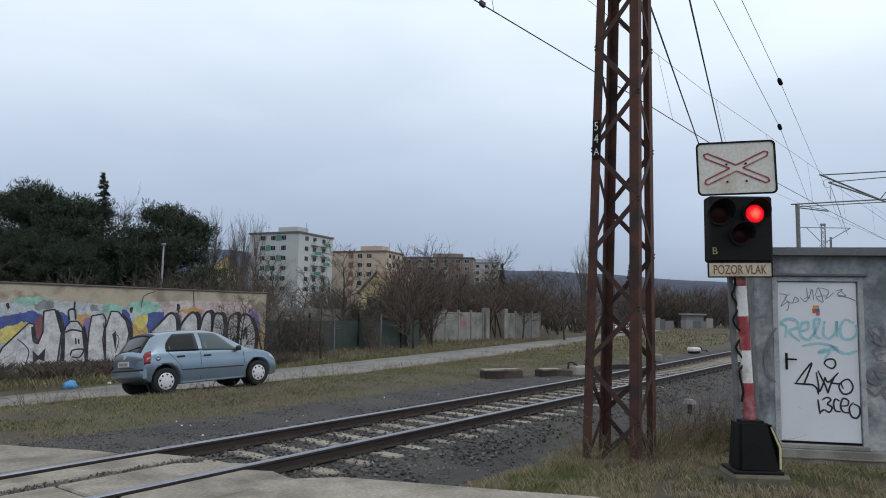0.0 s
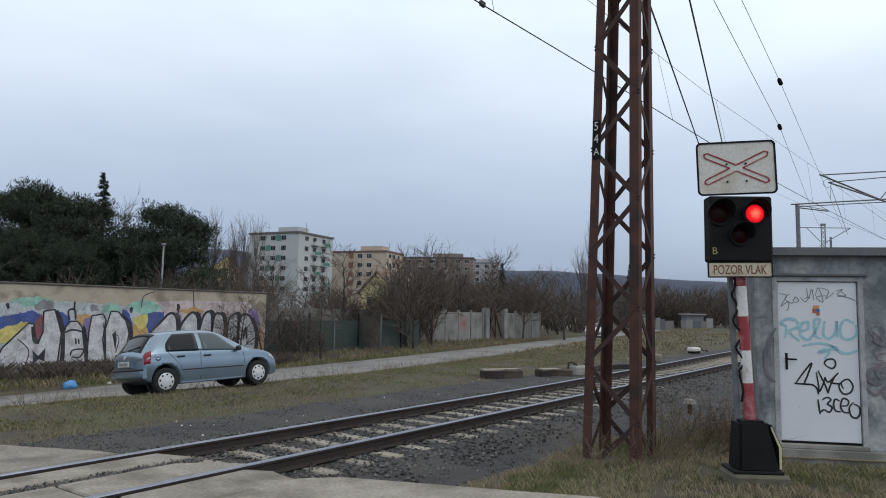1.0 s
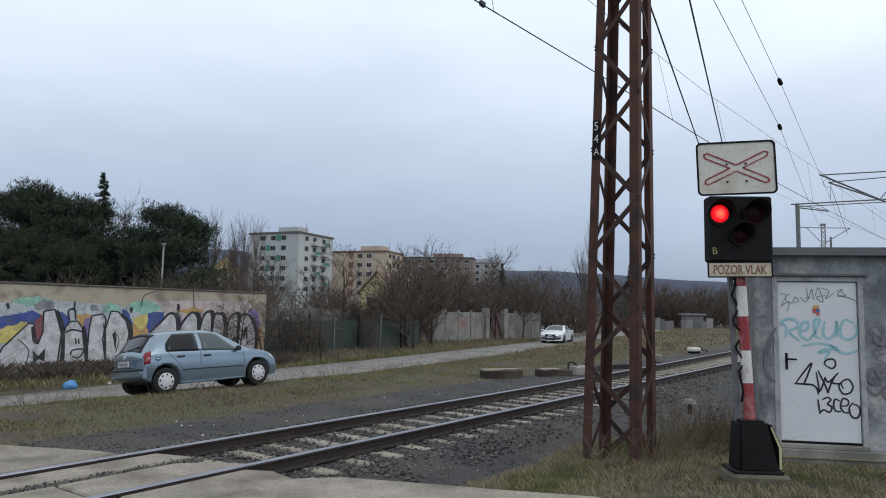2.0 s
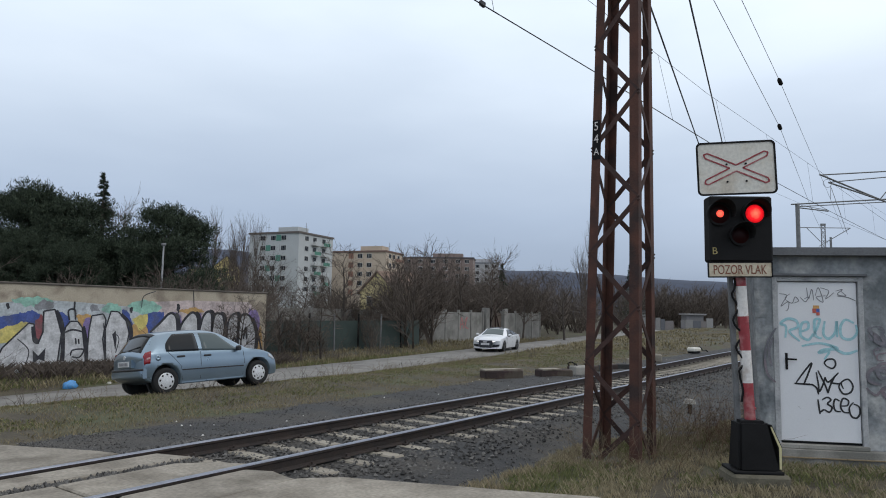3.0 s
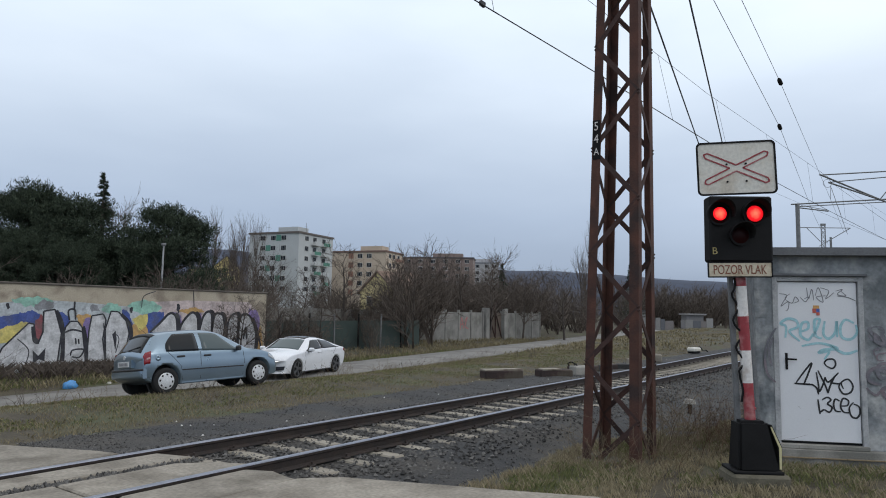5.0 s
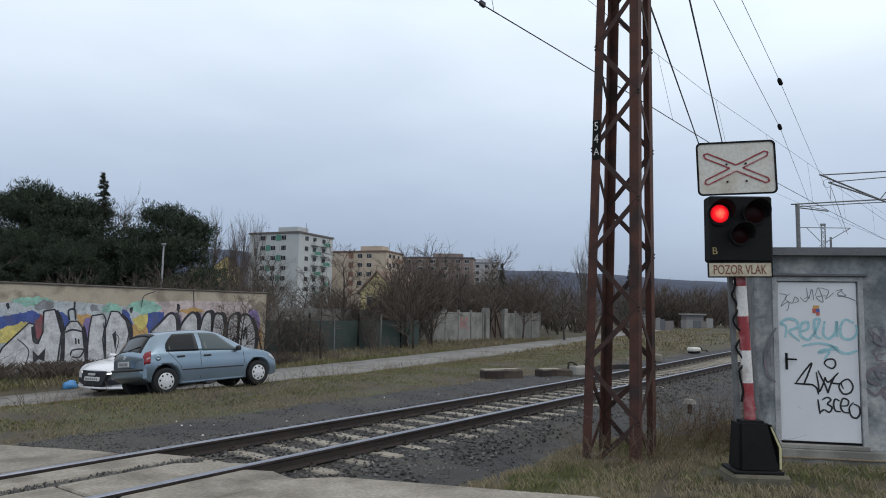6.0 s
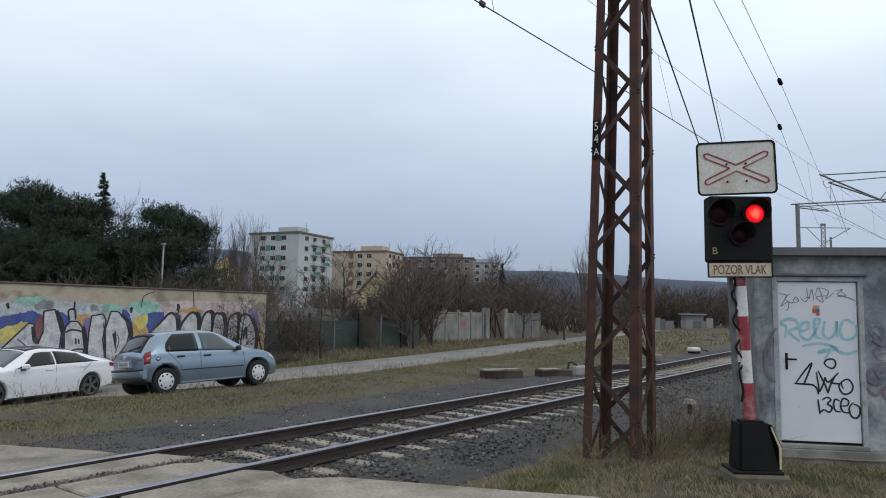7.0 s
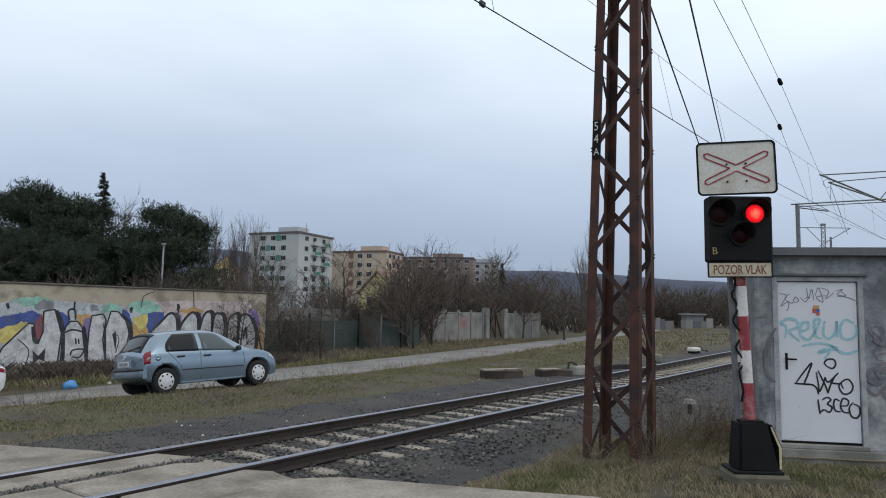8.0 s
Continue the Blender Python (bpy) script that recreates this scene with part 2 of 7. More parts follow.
def spaced(a, lo, hi, b, fine):
    mid = list(np.arange(lo, hi + 1e-6, fine))
    left, right, step = [], [], fine
    p = lo
    while p > a:
        step *= 1.45
        p -= step
        left.append(p)
    step, p = fine, hi
    while p < b:
        step *= 1.45
        p += step
        right.append(p)
    return left[::-1] + mid + right


def make_ground():
    xs, ys = spaced(-2500, -6, 34, 2600, 0.25), spaced(-2500, -8, 21, 2600, 0.25)
    verts = [(x, y, ground_z(x, y)) for x in xs for y in ys]
    ny = len(ys)
    faces = [(i * ny + j, (i + 1) * ny + j, (i + 1) * ny + j + 1, i * ny + j + 1) for i in range(len(xs) - 1) for j in range(ny - 1)]
    tagged(new("ground", raw_mesh("ground", verts, faces, M_GROUND, True)), "dry winter turf and bare soil", "ground", kind="structure")


def make_road():
    bm = bmesh.new()
    rows = []
    for k in range(140):
        x = -25 + k * 1.1
        c, z = road_axis(x), road_level(x)
        w = 1.74
        rag = lambda s: 0.12 * noise.noise(Vector((x * 0.7, s, 0)))
        rows.append([bm.verts.new((x, c + o, z + dz)) for o, dz in ((-w - 0.1 + rag(1), -0.1), (-w + rag(1), 0.015), (0, 0.05), (w + rag(5), 0.015), (w + 0.1 + rag(5), -0.1))])
    for a, b in zip(rows, rows[1:]):
        for i in range(4):
            bm.faces.new((a[i], b[i], b[i + 1], a[i + 1]))
    solo("road", bm, M_ASPHALT, "narrow pale worn asphalt service road", "road", "structure", smooth=True)


def make_ballast():
    """The bed under the track, with shoulders."""
    bm = bmesh.new()
    rows = []
    for k in range(200):
        x = -8 + k * (0.3 if k < 110 else 1.6) + (0 if k < 110 else -110 * 1.3)
        def n3(y):
            return 0.03 * noise.noise(Vector((x * 2.3, y * 2.3, 7)))
        rows.append([bm.verts.new((x, y + 0.15 * noise.noise(Vector((x * 0.6, y, 2))), z + n3(y))) for y, z in ((-3.5, -0.40), (-3.0, -0.245), (-2.4, -0.27), (-1.6, -0.30), (-0.95, -0.205), (-0.4, -0.185), (0.2, -0.19), (0.75, -0.195), (1.3, -0.19), (1.9, -0.185), (2.45, -0.205), (3.2, -0.30), (4.3, -0.29), (5.3, -0.35))])
    for a, b in zip(rows, rows[1:]):
        for i in range(len(a) - 1):
            bm.faces.new((a[i], b[i], b[i + 1], a[i + 1]))
    solo("ballast_bed", bm, M_BALLAST, "grey crushed-stone ballast bed", "ballast", "structure", smooth=True)


make_ground()
make_road()
make_ballast()


# ---- track ----
def cant(x):
    """How far the outer rail lies above the inner one as the track enters its bend."""
    s = min(max((x - 12) / 28, 0), 1)
    return 0.15 * s * s * (3 - 2 * s)


def rail_mesh(length, lift, start):
    """Flat-bottom rail, head on top; the running surface is bright."""
    half = [(0.0, 0.0), (0.030, 0.0), (0.036, -0.012), (0.034, -0.040), (0.012, -0.052), (0.010, -0.125), (0.062, -0.148), (0.064, -0.158), (0, -0.158)]
    prof = half + [(-y, z) for y, z in half[-2:0:-1]]
    verts, faces, mats = [], [], []
    n = len(prof)
    xs = np.linspace(0, length, 110)
    for x in xs:
        verts += [(x, y, z + lift(x + start)) for y, z in prof]
    for k in range(len(xs) - 1):
        for i in range(n):
            j = (i + 1) % n
            faces.append((k * n + i, k * n + j, (k + 1) * n + j, (k + 1) * n + i))
            mats.append(1 if i in (0, 1, n - 1, n - 2) else 0)
    me = raw_mesh("rail", verts, faces, [M_RAILSIDE, M_RAILHEAD])
    me.polygons.foreach_set("material_index", mats)
    return me


def make_track():
    track = thing("railway_track", pose(0, 0, 0), "single railway track with rusty rails on concrete sleepers", "railway track", kind="structure")
    for y, me in ((0.0, rail_mesh(190, lambda x: 0.0, -9)), (1.507, rail_mesh(190, cant, -9))):
        r = new("rail", me)
        r.parent, r.location = track, (-9, y, 0)
        r["label"] = "rusty steel rail with a bright running surface"
    bm = bmesh.new()
    box(bm, (-0.13, -1.25, -0.12), (0.13, 1.25, 0.0), 0.02)
    for v in bm.verts:
        if v.co.z > -0.03:
            v.co.x *= 0.8
            v.co.z -= 0.022 * (1 - min(abs(v.co.y) / 1.0, 1))
    sl = part("sleeper", bm, M_SLEEPER, track)
    bm = bmesh.new()
    box(bm, (-0.05, 0.05, -0.005), (0.05, 0.12, 0.022), 0.008)
    tube(bm, (0, 0.088, 0.02), (0, 0.088, 0.06), 0.016, seg=6)
    clip = part("rail_clip", bm, M_RAILSIDE, track)
    first = True
    rnd = random.Random(4)
    for k in range(190):
        x = 5.3 + 0.603 * (k - 14)
        if x < 5.15 and x > -9:
            continue
        o = sl if first else sl.copy()
        if not first:
            scene.collection.objects.link(o)
        o.location = (x, 0.7535, -0.170 - 0.02 * min(max((x - 14) / 10, 0), 1) + cant(x) * 0.38)
        o.rotation_euler = (math.atan(cant(x) / 1.507), 0, rnd.uniform(-0.02, 0.02))
        if x < 45:
            for yr in (0.0, 1.507):
                for s in (1, -1):
                    c = clip if first else clip.copy()
                    if not first:
                        scene.collection.objects.link(c)
                    c.location = (x, yr, -0.162 + (cant(x) if yr else 0))
                    c.rotation_euler = (0, 0, 0 if s > 0 else math.pi)
                    first = False
        first = False


make_track()


# ---- crossing slabs ----
def slab(name, pts, top=0.0, thick=0.16, label="worn concrete crossing slab"):
    bm = bmesh.new()
    prism(bm, [(x, y, top) for x, y in pts], (0, 0, -thick))
    bmesh.ops.bevel(bm, geom=[e for e in bm.edges if all(v.co.z > top - 0.01 for v in e.verts)], offset=0.018, segments=1, affect="EDGES")
    bmesh.ops.triangulate(bm, faces=[f for f in bm.faces if len(f.verts) > 4])
    return bm


def make_crossing():
    cr = thing("level_crossing", pose(0, 0, 0), "worn concrete slab deck of a level crossing", "level crossing", kind="structure")
    def s(pts, top=0.0, label=""):
        part("slab", slab("slab", pts, top), M_SLAB, cr, label)
    s([(-9, 1.64), (2.1, 1.64), (2.1, 3.5), (-9, 3.5)], -0.01)
    s([(2.13, 1.64), (4.45, 1.64), (4.36, 2.0), (3.75, 3.3), (2.13, 3.42)], -0.012)
    s([(-9, 0.98), (2.4, 0.98), (2.4, 1.42), (-9, 1.42)], -0.03)
    s([(2.43, 0.98), (4.95, 0.92), (4.78, 1.42), (2.43, 1.42)], -0.03)
    s([(-9, 0.09), (3.3, 0.09), (3.3, 0.78), (-9, 0.78)], -0.03)
    s([(3.34, 0.09), (5.15, 0.09), (4.95, 0.5), (4.6, 0.78), (3.34, 0.78)], -0.03)
    s([(-9, -0.1), (3.45, -0.1), (3.45, -0.85), (-9, -0.85)], -0.02)
    s([(3.48, -0.1), (4.9, -0.1), (5.05, -0.4), (4.95, -0.84), (3.48, -0.84)], -0.02)
    s([(-9, -0.87), (4.95, -0.87), (5.3, -1.2), (5.97, -2.89), (6.3, -3.6), (5.7, -5.0), (3, -6), (-9, -9)], -0.005)


make_crossing()


# ---- lattice mast ----
MAST_LEAN = (0.010, -0.014)


def make_mast():
    mast = thing("lattice_mast", pose(8.72, -2.87, -0.1), "rusty red riveted steel lattice catenary mast", "catenary mast")
    H = 8.6
    def corner(i, j, z):
        hx, hy = 0.325 - 0.012 * z, 0.37 - 0.0134 * z
        return Vector((i * hx + MAST_LEAN[0] * z, j * hy + MAST_LEAN[1] * z, z))
    for i in (-1, 1):
        for j in (-1, 1):
            bm = bmesh.new()
            a, b = corner(i, j, -0.25), corner(i, j, H)
            for off, w, d in (((-i * 0.055, 0, 0), 0.12, 0.014), ((0, -j * 0.055, 0), 0.014, 0.12)):
                o = Vector(off)
                c = [bm.verts.new(p + o + Vector((s * w / 2, t * d / 2, 0))) for p in (a, b) for s, t in ((-1, -1), (1, -1), (1, 1), (-1, 1))]
                for f in ((0, 1, 2, 3), (7, 6, 5, 4), (0, 4, 5, 1), (1, 5, 6, 2), (2, 6, 7, 3), (3, 7, 4, 0)):
                    bm.faces.new([c[k] for k in f])
            part("leg", bm, M_RUST, mast)
    step = 0.715
    for face in range(4):
        n = int((H + 0.2) / step)
        for k in range(n):
            z0, z1 = -0.23 + k * step, -0.23 + (k + 1) * step
            flip = k % 2 == (0 if face in (0, 2) else 1)
            if face == 0:
                p, q = corner(-1, -1, z0), corner(-1, 1, z1)
                if flip: p, q = corner(-1, 1, z0), corner(-1, -1, z1)
                up = (1, 0, 0)
            elif face == 1:
                p, q = corner(1, -1, z0), corner(1, 1, z1)
                if flip: p, q = corner(1, 1, z0), corner(1, -1, z1)
                up = (1, 0, 0)
            elif face == 2:
                p, q = corner(-1, -1, z0), corner(1, -1, z1)
                if flip: p, q = corner(1, -1, z0), corner(-1, -1, z1)
                up = (0, 1, 0)
            else:
                p, q = corner(-1, 1, z0), corner(1, 1, z1)
                if flip: p, q = corner(1, 1, z0), corner(-1, 1, z1)
                up = (0, 1, 0)
            bm = bmesh.new()
            bar(bm, p, q, 0.065, 0.014, up)
            part("brace", bm, M_RUSTDARK, mast)
    bm = bmesh.new()
    box(bm, (-0.44, -0.48, -0.4), (0.44, 0.48, -0.03), 0.03)
    part("footing", bm, M_PLINTH, mast, "crumbling concrete footing")
    return mast


mast = make_mast()


# ---- crossing signal ----
def rounded_rect(w, h, r, seg=5):
    pts = []
    for cx, cz, a0 in ((w / 2 - r, h / 2 - r, 0), (-w / 2 + r, h / 2 - r, 90), (-w / 2 + r, -h / 2 + r, 180), (w / 2 - r, -h / 2 + r, 270)):
        for k in range(seg + 1):
            a = radians(a0 + 90 * k / seg)
            pts.append((cx + r * math.cos(a), cz + r * math.sin(a)))
    return pts




def lit_lens():
    """A burning red lens: hot over the bulb in its middle, deep red at its rim."""
    m = glow("lit_red_lens", (0.6, 0.006, 0.008), 1.0)
    n, l = m.node_tree.nodes, m.node_tree.links
    b = n["Principled BSDF"]
    co = n.new("ShaderNodeTexCoord")
    flat = n.new("ShaderNodeVectorMath")
    flat.operation = "MULTIPLY"
    flat.inputs[1].default_value = (1, 0, 1)
    far = n.new("ShaderNodeVectorMath")
    far.operation = "LENGTH"
    ring = n.new("ShaderNodeMapRange")
    ring.inputs["From Max"].default_value = 0.1
    ribs = n.new("ShaderNodeTexNoise")
    ribs.inputs["Scale"].default_value = 28.0
    add = n.new("ShaderNodeMath")
    add.operation = "MULTIPLY_ADD"
    add.inputs[1].default_value, add.inputs[2].default_value = 0.4, -0.2
    both = n.new("ShaderNodeMath")
    both.operation = "ADD"
    ramp = n.new("ShaderNodeValToRGB")
    e = ramp.color_ramp.elements
    e[0].position, e[0].color = 0.12, (1.0, 0.17, 0.10, 1)
    e[1].position, e[1].color = 1.0, (0.28, 0.003, 0.006, 1)
    mid = e.new(0.62)
    mid.color = (0.95, 0.012, 0.02, 1)
    l.new(co.outputs["Object"], flat.inputs[0])
    l.new(flat.outputs["Vector"], far.inputs[0])
    l.new(far.outputs["Value"], ring.inputs["Value"])
    l.new(co.outputs["Object"], ribs.inputs["Vector"])
    l.new(ribs.outputs["Fac"], add.inputs[0])
    l.new(ring.outputs["Result"], both.inputs[0])
    l.new(add.outputs["Value"], both.inputs[1])
    l.new(both.outputs["Value"], ramp.inputs["Fac"])
    l.new(ramp.outputs["Color"], b.inputs["Emission Color"])
    b.inputs["Emission Strength"].default_value = 1.25
    return m


M_RED_ON = lit_lens()
M_LENS_OFF = glassy("unlit_dark_red_lens", (0.016, 0.0016, 0.002), 0.4, spec=0.12)


def text_mesh(body, size, extrude=0.002):
    cu = bpy.data.curves.new("lettering", "FONT")
    cu.body, cu.size, cu.extrude = body, size, extrude
    cu.align_x, cu.align_y = "CENTER", "CENTER"
    ob = bpy.data.objects.new("lettering", cu)
    scene.collection.objects.link(ob)
    bpy.context.view_layer.update()
    me = bpy.data.meshes.new_from_object(ob.evaluated_get(bpy.context.evaluated_depsgraph_get()))
    bpy.data.objects.remove(ob)
    return me


def lettering(body, size, material, parent, m, name="lettering", squeeze=1.0):
    me = text_mesh(body, size)
    me.materials.clear()
    me.materials.append(material)
    o = new(name, me)
    o.parent = parent
    o.matrix_local = m @ Matrix.Diagonal((squeeze, 1, 1, 1))
    return o


def make_signal():
    """Crossing warning light; it leans a little. Local x to the right of the face, y behind it, z up."""
    p = spot(3.36, 7.45)
    sig = thing("crossing_signal", pose(p.x, p.y, 0.0, 0, 0, VIEW_TURN - 3.0), "black level-crossing warning light on a red and white post", "crossing signal")
    bm = bmesh.new()
    box(bm, (-0.27, -0.22, -0.2), (0.33, 0.25, 0.085), 0.03)
    part("plinth", bm, M_PLINTH, sig, "low mossy concrete plinth")
    bm = bmesh.new()
    b = [(-0.19, -0.17, 0.10), (0.24, -0.17, 0.10), (0.24, 0.17, 0.10), (-0.19, 0.17, 0.10)]
    t = [(-0.165, -0.13, 0.63), (0.13, -0.13, 0.63), (0.13, 0.13, 0.63), (-0.165, 0.13, 0.63)]
    vb, vt = [bm.verts.new(q) for q in b], [bm.verts.new(q) for q in t]
    bm.faces.new(vb[::-1]), bm.faces.new(vt)
    for i in range(4):
        bm.faces.new((vb[i], vb[(i + 1) % 4], vt[(i + 1) % 4], vt[i]))
    bmesh.ops.bevel(bm, geom=bm.edges[:], offset=0.03, segments=2, affect="EDGES")
    box(bm, (-0.25, -0.19, 0.085), (0.27, 0.2, 0.12), 0.01)
    part("base_housing", bm, M_BLACK, sig, "black cast base housing")
    bm = bmesh.new()
    prism(bm, [(0.155, -0.1, 0.59), (0.185, -0.1, 0.59), (0.285, -0.1, 0.36), (0.285, -0.1, 0.12), (0.24, -0.1, 0.12), (0.24, -0.1, 0.34)], (0, 0.2, 0))
    part("bumper", bm, M_BLACK, sig)
    bm = bmesh.new()
    prism(bm, [(0.165, -0.108, 0.57), (0.182, -0.108, 0.57), (0.277, -0.108, 0.355), (0.277, -0.108, 0.13), (0.252, -0.108, 0.13), (0.252, -0.108, 0.35)], (0, 0.006, 0))
    part("bumper_stripe", bm, mat("faded_yellow_paint", (0.55, 0.50, 0.28), (0.65, 0.60, 0.36), 8, 0.6), sig, "faded yellow stripe")
    zs = [(0.60, 1.02, 0), (1.02, 1.37, 1), (1.37, 1.74, 0), (1.74, 2.07, 1), (2.07, 2.20, 0)]
    for z0, z1, k in zs:
        bm = bmesh.new()
        tube(bm, (-(z0 - 0.6) * 0.045, 0, z0), (-(z1 - 0.6) * 0.045, 0, z1), 0.057, seg=20, caps=False)
        part("post_band", bm, M_POLEWHITE if k else M_REDPAINT, sig, "scuffed white band" if k else "chipped red band", True)
    bm = bmesh.new()
    tube(bm, (0, 0, 0.74), (0, 0, 0.76), 0.062, seg=20)
    part("collar", bm, M_REDPAINT, sig)
    bm = bmesh.new()
    bar(bm, (-0.115, 0.05, 0.6), (-0.165, 0.05, 2.25), 0.05, 0.05, (0, 1, 0))
    part("rear_upright", bm, M_GALV, sig, "grey steel upright behind the post")
    bm = bmesh.new()
    pts = [Vector((-0.10 + 0.035 * math.sin(k * 0.9) * (1 if 4 < k < 26 else 0.3) + 0.02 * (k > 14) - 0.045 * (1 - k / 34), -0.01 + 0.01 * math.cos(k * 0.7), 2.2 - k * 0.042)) for k in range(34)]
    for a, c in zip(pts, pts[1:]):
        tube(bm, a, c, 0.012, seg=6, caps=False)
    part("cable", bm, M_BLACK, sig, "loose black cable along the post", True)
    # light box
    head = part("light_box", box(bmesh.new(), (-0.425, -0.10, 2.33), (0.255, 0.10, 3.06), 0.02), M_BLACK, sig, "matt black light housing")
    cx = {"l": -0.325, "r": 0.052}
    for nm, x, z, r in (("l", cx["l"], 2.855, 0.105), ("r", cx["r"], 2.86, 0.105), ("y", -0.105, 2.62, 0.09)):
        bm = bmesh.new()
        tube(bm, (x, -0.10, z), (x, -0.128, z), r + 0.022, seg=28)
        part("lens_ring", bm, M_BLACK, head)
        bm = bmesh.new()
        seg = 18
        inner, outer = [], []
        for y, rr in ((-0.10, r + 0.03), (-0.30, r + 0.045)):
            ring_o, ring_i = [], []
            for k in range(seg + 1):
                a = radians(-15 + 210 * k / seg)
                cut = 0.0 if y > -0.2 else -0.10 * (1 - max(math.sin(a), 0)) * -1
                ring_o.append(bm.verts.new((x + rr * math.cos(a), y + (cut if y < -0.2 else 0), z + rr * math.sin(a))))
                ring_i.append(bm.verts.new((x + (rr - 0.007) * math.cos(a), y + (cut if y < -0.2 else 0), z + (rr - 0.007) * math.sin(a))))
            outer.append(ring_o), inner.append(ring_i)
        for k in range(seg):
            bm.faces.new((outer[0][k], outer[0][k + 1], outer[1][k + 1], outer[1][k]))
            bm.faces.new((inner[0][k], inner[1][k], inner[1][k + 1], inner[0][k + 1]))
            bm.faces.new((outer[1][k], outer[1][k + 1], inner[1][k + 1], inner[1][k]))
        part("visor", bm, M_BLACK, head, "black hood over the lens", True)
        bm = bmesh.new()
        rows = []
        for j in range(5):
            rr = r * (1 - j / 5)
            rows.append([bm.verts.new((x + rr * math.cos(k * math.tau / 24), -0.129 - 0.02 * (1 - (rr / r) ** 2), z + rr * math.sin(k * math.tau / 24))) for k in range(24)])
        top = bm.verts.new((x, -0.149, z))
        for p0, p1 in zip(rows, rows[1:]):
            for k in range(24):
                bm.faces.new((p0[k], p0[(k + 1) % 24], p1[(k + 1) % 24], p1[k]))
        for k in range(24):
            bm.faces.new((rows[-1][k], rows[-1][(k + 1) % 24], top))
        part("lens", bm, M_LENS_OFF, head, "dark red signal lens" if nm != "y" else "dark unlit lens", True)
    # warning board with its red cross, tilted
    board = part("warning_board", prism(bmesh.new(), [(x, 0, z) for x, z in rounded_rect(0.81, 0.575, 0.045)], (0, 0.012, 0)), M_WHITE, sig, "cream enamel board with a red outlined cross")
    board.matrix_local = pose(-0.13, -0.115, 3.37, 0, -1.7, -6.0)
    bm = bmesh.new()
    o, i = rounded_rect(0.835, 0.60, 0.055), rounded_rect(0.795, 0.56, 0.04)
    vo, vi = [bm.verts.new((x, 0, z)) for x, z in o], [bm.verts.new((x, 0, z)) for x, z in i]
    vo2, vi2 = [bm.verts.new((x, -0.008, z)) for x, z in o], [bm.verts.new((x, -0.008, z)) for x, z in i]
    for k in range(len(o)):
        j = (k + 1) % len(o)
        bm.faces.new((vo2[k], vo2[j], vi2[j], vi2[k]))
        bm.faces.new((vo[k], vo[j], vo2[j], vo2[k]))
        bm.faces.new((vi[k], vi[j], vi2[j], vi2[k]))
    part("board_rim", bm, M_BLACK, board, "black edge of the board")
    bm = bmesh.new()
    w, g = 0.030, 0.016
    for sgn in (1, -1):
        u = Vector((0.355, 0, 0.17 * sgn)).normalized()
        v = Vector((-u.z, 0, u.x))
        for end in (1, -1):
            e = u * 0.375 * end
            for s in (1, -1):
                inn = u * end * (0.062 if s * end * sgn < 0 else 0.014)
                bar(bm, e - u * 0.03 * end + v * w * s + Vector((0, -0.004, 0)), inn + v * w * s + Vector((0, -0.004, 0)), g, 0.003, (0, 1, 0))
                bar(bm, e - u * 0.03 * end + v * w * s + Vector((0, -0.004, 0)), e + Vector((0, -0.004, 0)), g, 0.003, (0, 1, 0))
    part("red_cross", bm, M_REDPAINT, board, "red outlined St Andrew's cross")
    for x, z in ((-0.1, 0.045), (0.1, 0.045), (-0.1, -0.15), (0.1, -0.15)):
        part("bolt", tube(bmesh.new(), (x, 0, z), (x, -0.012, z), 0.011, seg=8), M_BLACK, board)
    # lower text panel
    panel = part("text_panel", box(bmesh.new(), (-0.335, -0.012, -0.075), (0.335, 0, 0.075), 0.004), mat("yellowed_white_enamel", (0.50, 0.44, 0.33), (0.60, 0.54, 0.42), 4, 0.5, 0.05, c3=(0.40, 0.32, 0.22), stain=4), sig, "yellowed enamel panel lettered POZOR VLAK")
    panel.matrix_local = pose(-0.112, -0.105, 2.245, 0, -1.0, 0)
    rim = bmesh.new()
    for a, c in (((-0.34, -0.08), (0.34, -0.08)), ((-0.34, 0.08), (0.34, 0.08)), ((-0.34, -0.08), (-0.34, 0.08)), ((0.34, -0.08), (0.34, 0.08))):
        bar(rim, (a[0], -0.006, a[1]), (c[0], -0.006, c[1]), 0.012, 0.02, (0, 1, 0))
    part("panel_rim", rim, M_BLACK, panel)
    m_txt = mat("brown_red_lettering", (0.16, 0.055, 0.03), (0.22, 0.08, 0.05), 9, 0.6)
    lettering("POZOR VLAK", 0.142, m_txt, panel, pose(-0.005, -0.014, -0.004, 90), squeeze=0.66)
    lettering("B", 0.11, mat("dull_yellow_marking", (0.30, 0.25, 0.10), (0.36, 0.30, 0.13), 9, 0.6), head, pose(-0.375, -0.102, 2.445, 90), name="letter_mark")
    lit = []
    for nm in ("l", "r"):
        bm = bmesh.new()
        rings = []
        for j in range(8):
            rr = 0.10 * (1 - j / 8)
            rings.append([bm.verts.new((rr * math.cos(k * math.tau / 28), -0.133 - 0.030 * (1 - (rr / 0.10) ** 2), rr * math.sin(k * math.tau / 28))) for k in range(28)])
        for p0, p1 in zip(rings, rings[1:]):
            for k in range(28):
                bm.faces.new((p0[k], p0[(k + 1) % 28], p1[(k + 1) % 28], p1[k]))
        bm.faces.new(rings[-1])
        lit.append(part("lit_lamp", bm, M_RED_ON, sig, "glowing red lamp that flashes in turn with the other", True))
    return sig, cx, lit


signal, LENS_X, lit_lamps = make_signal()


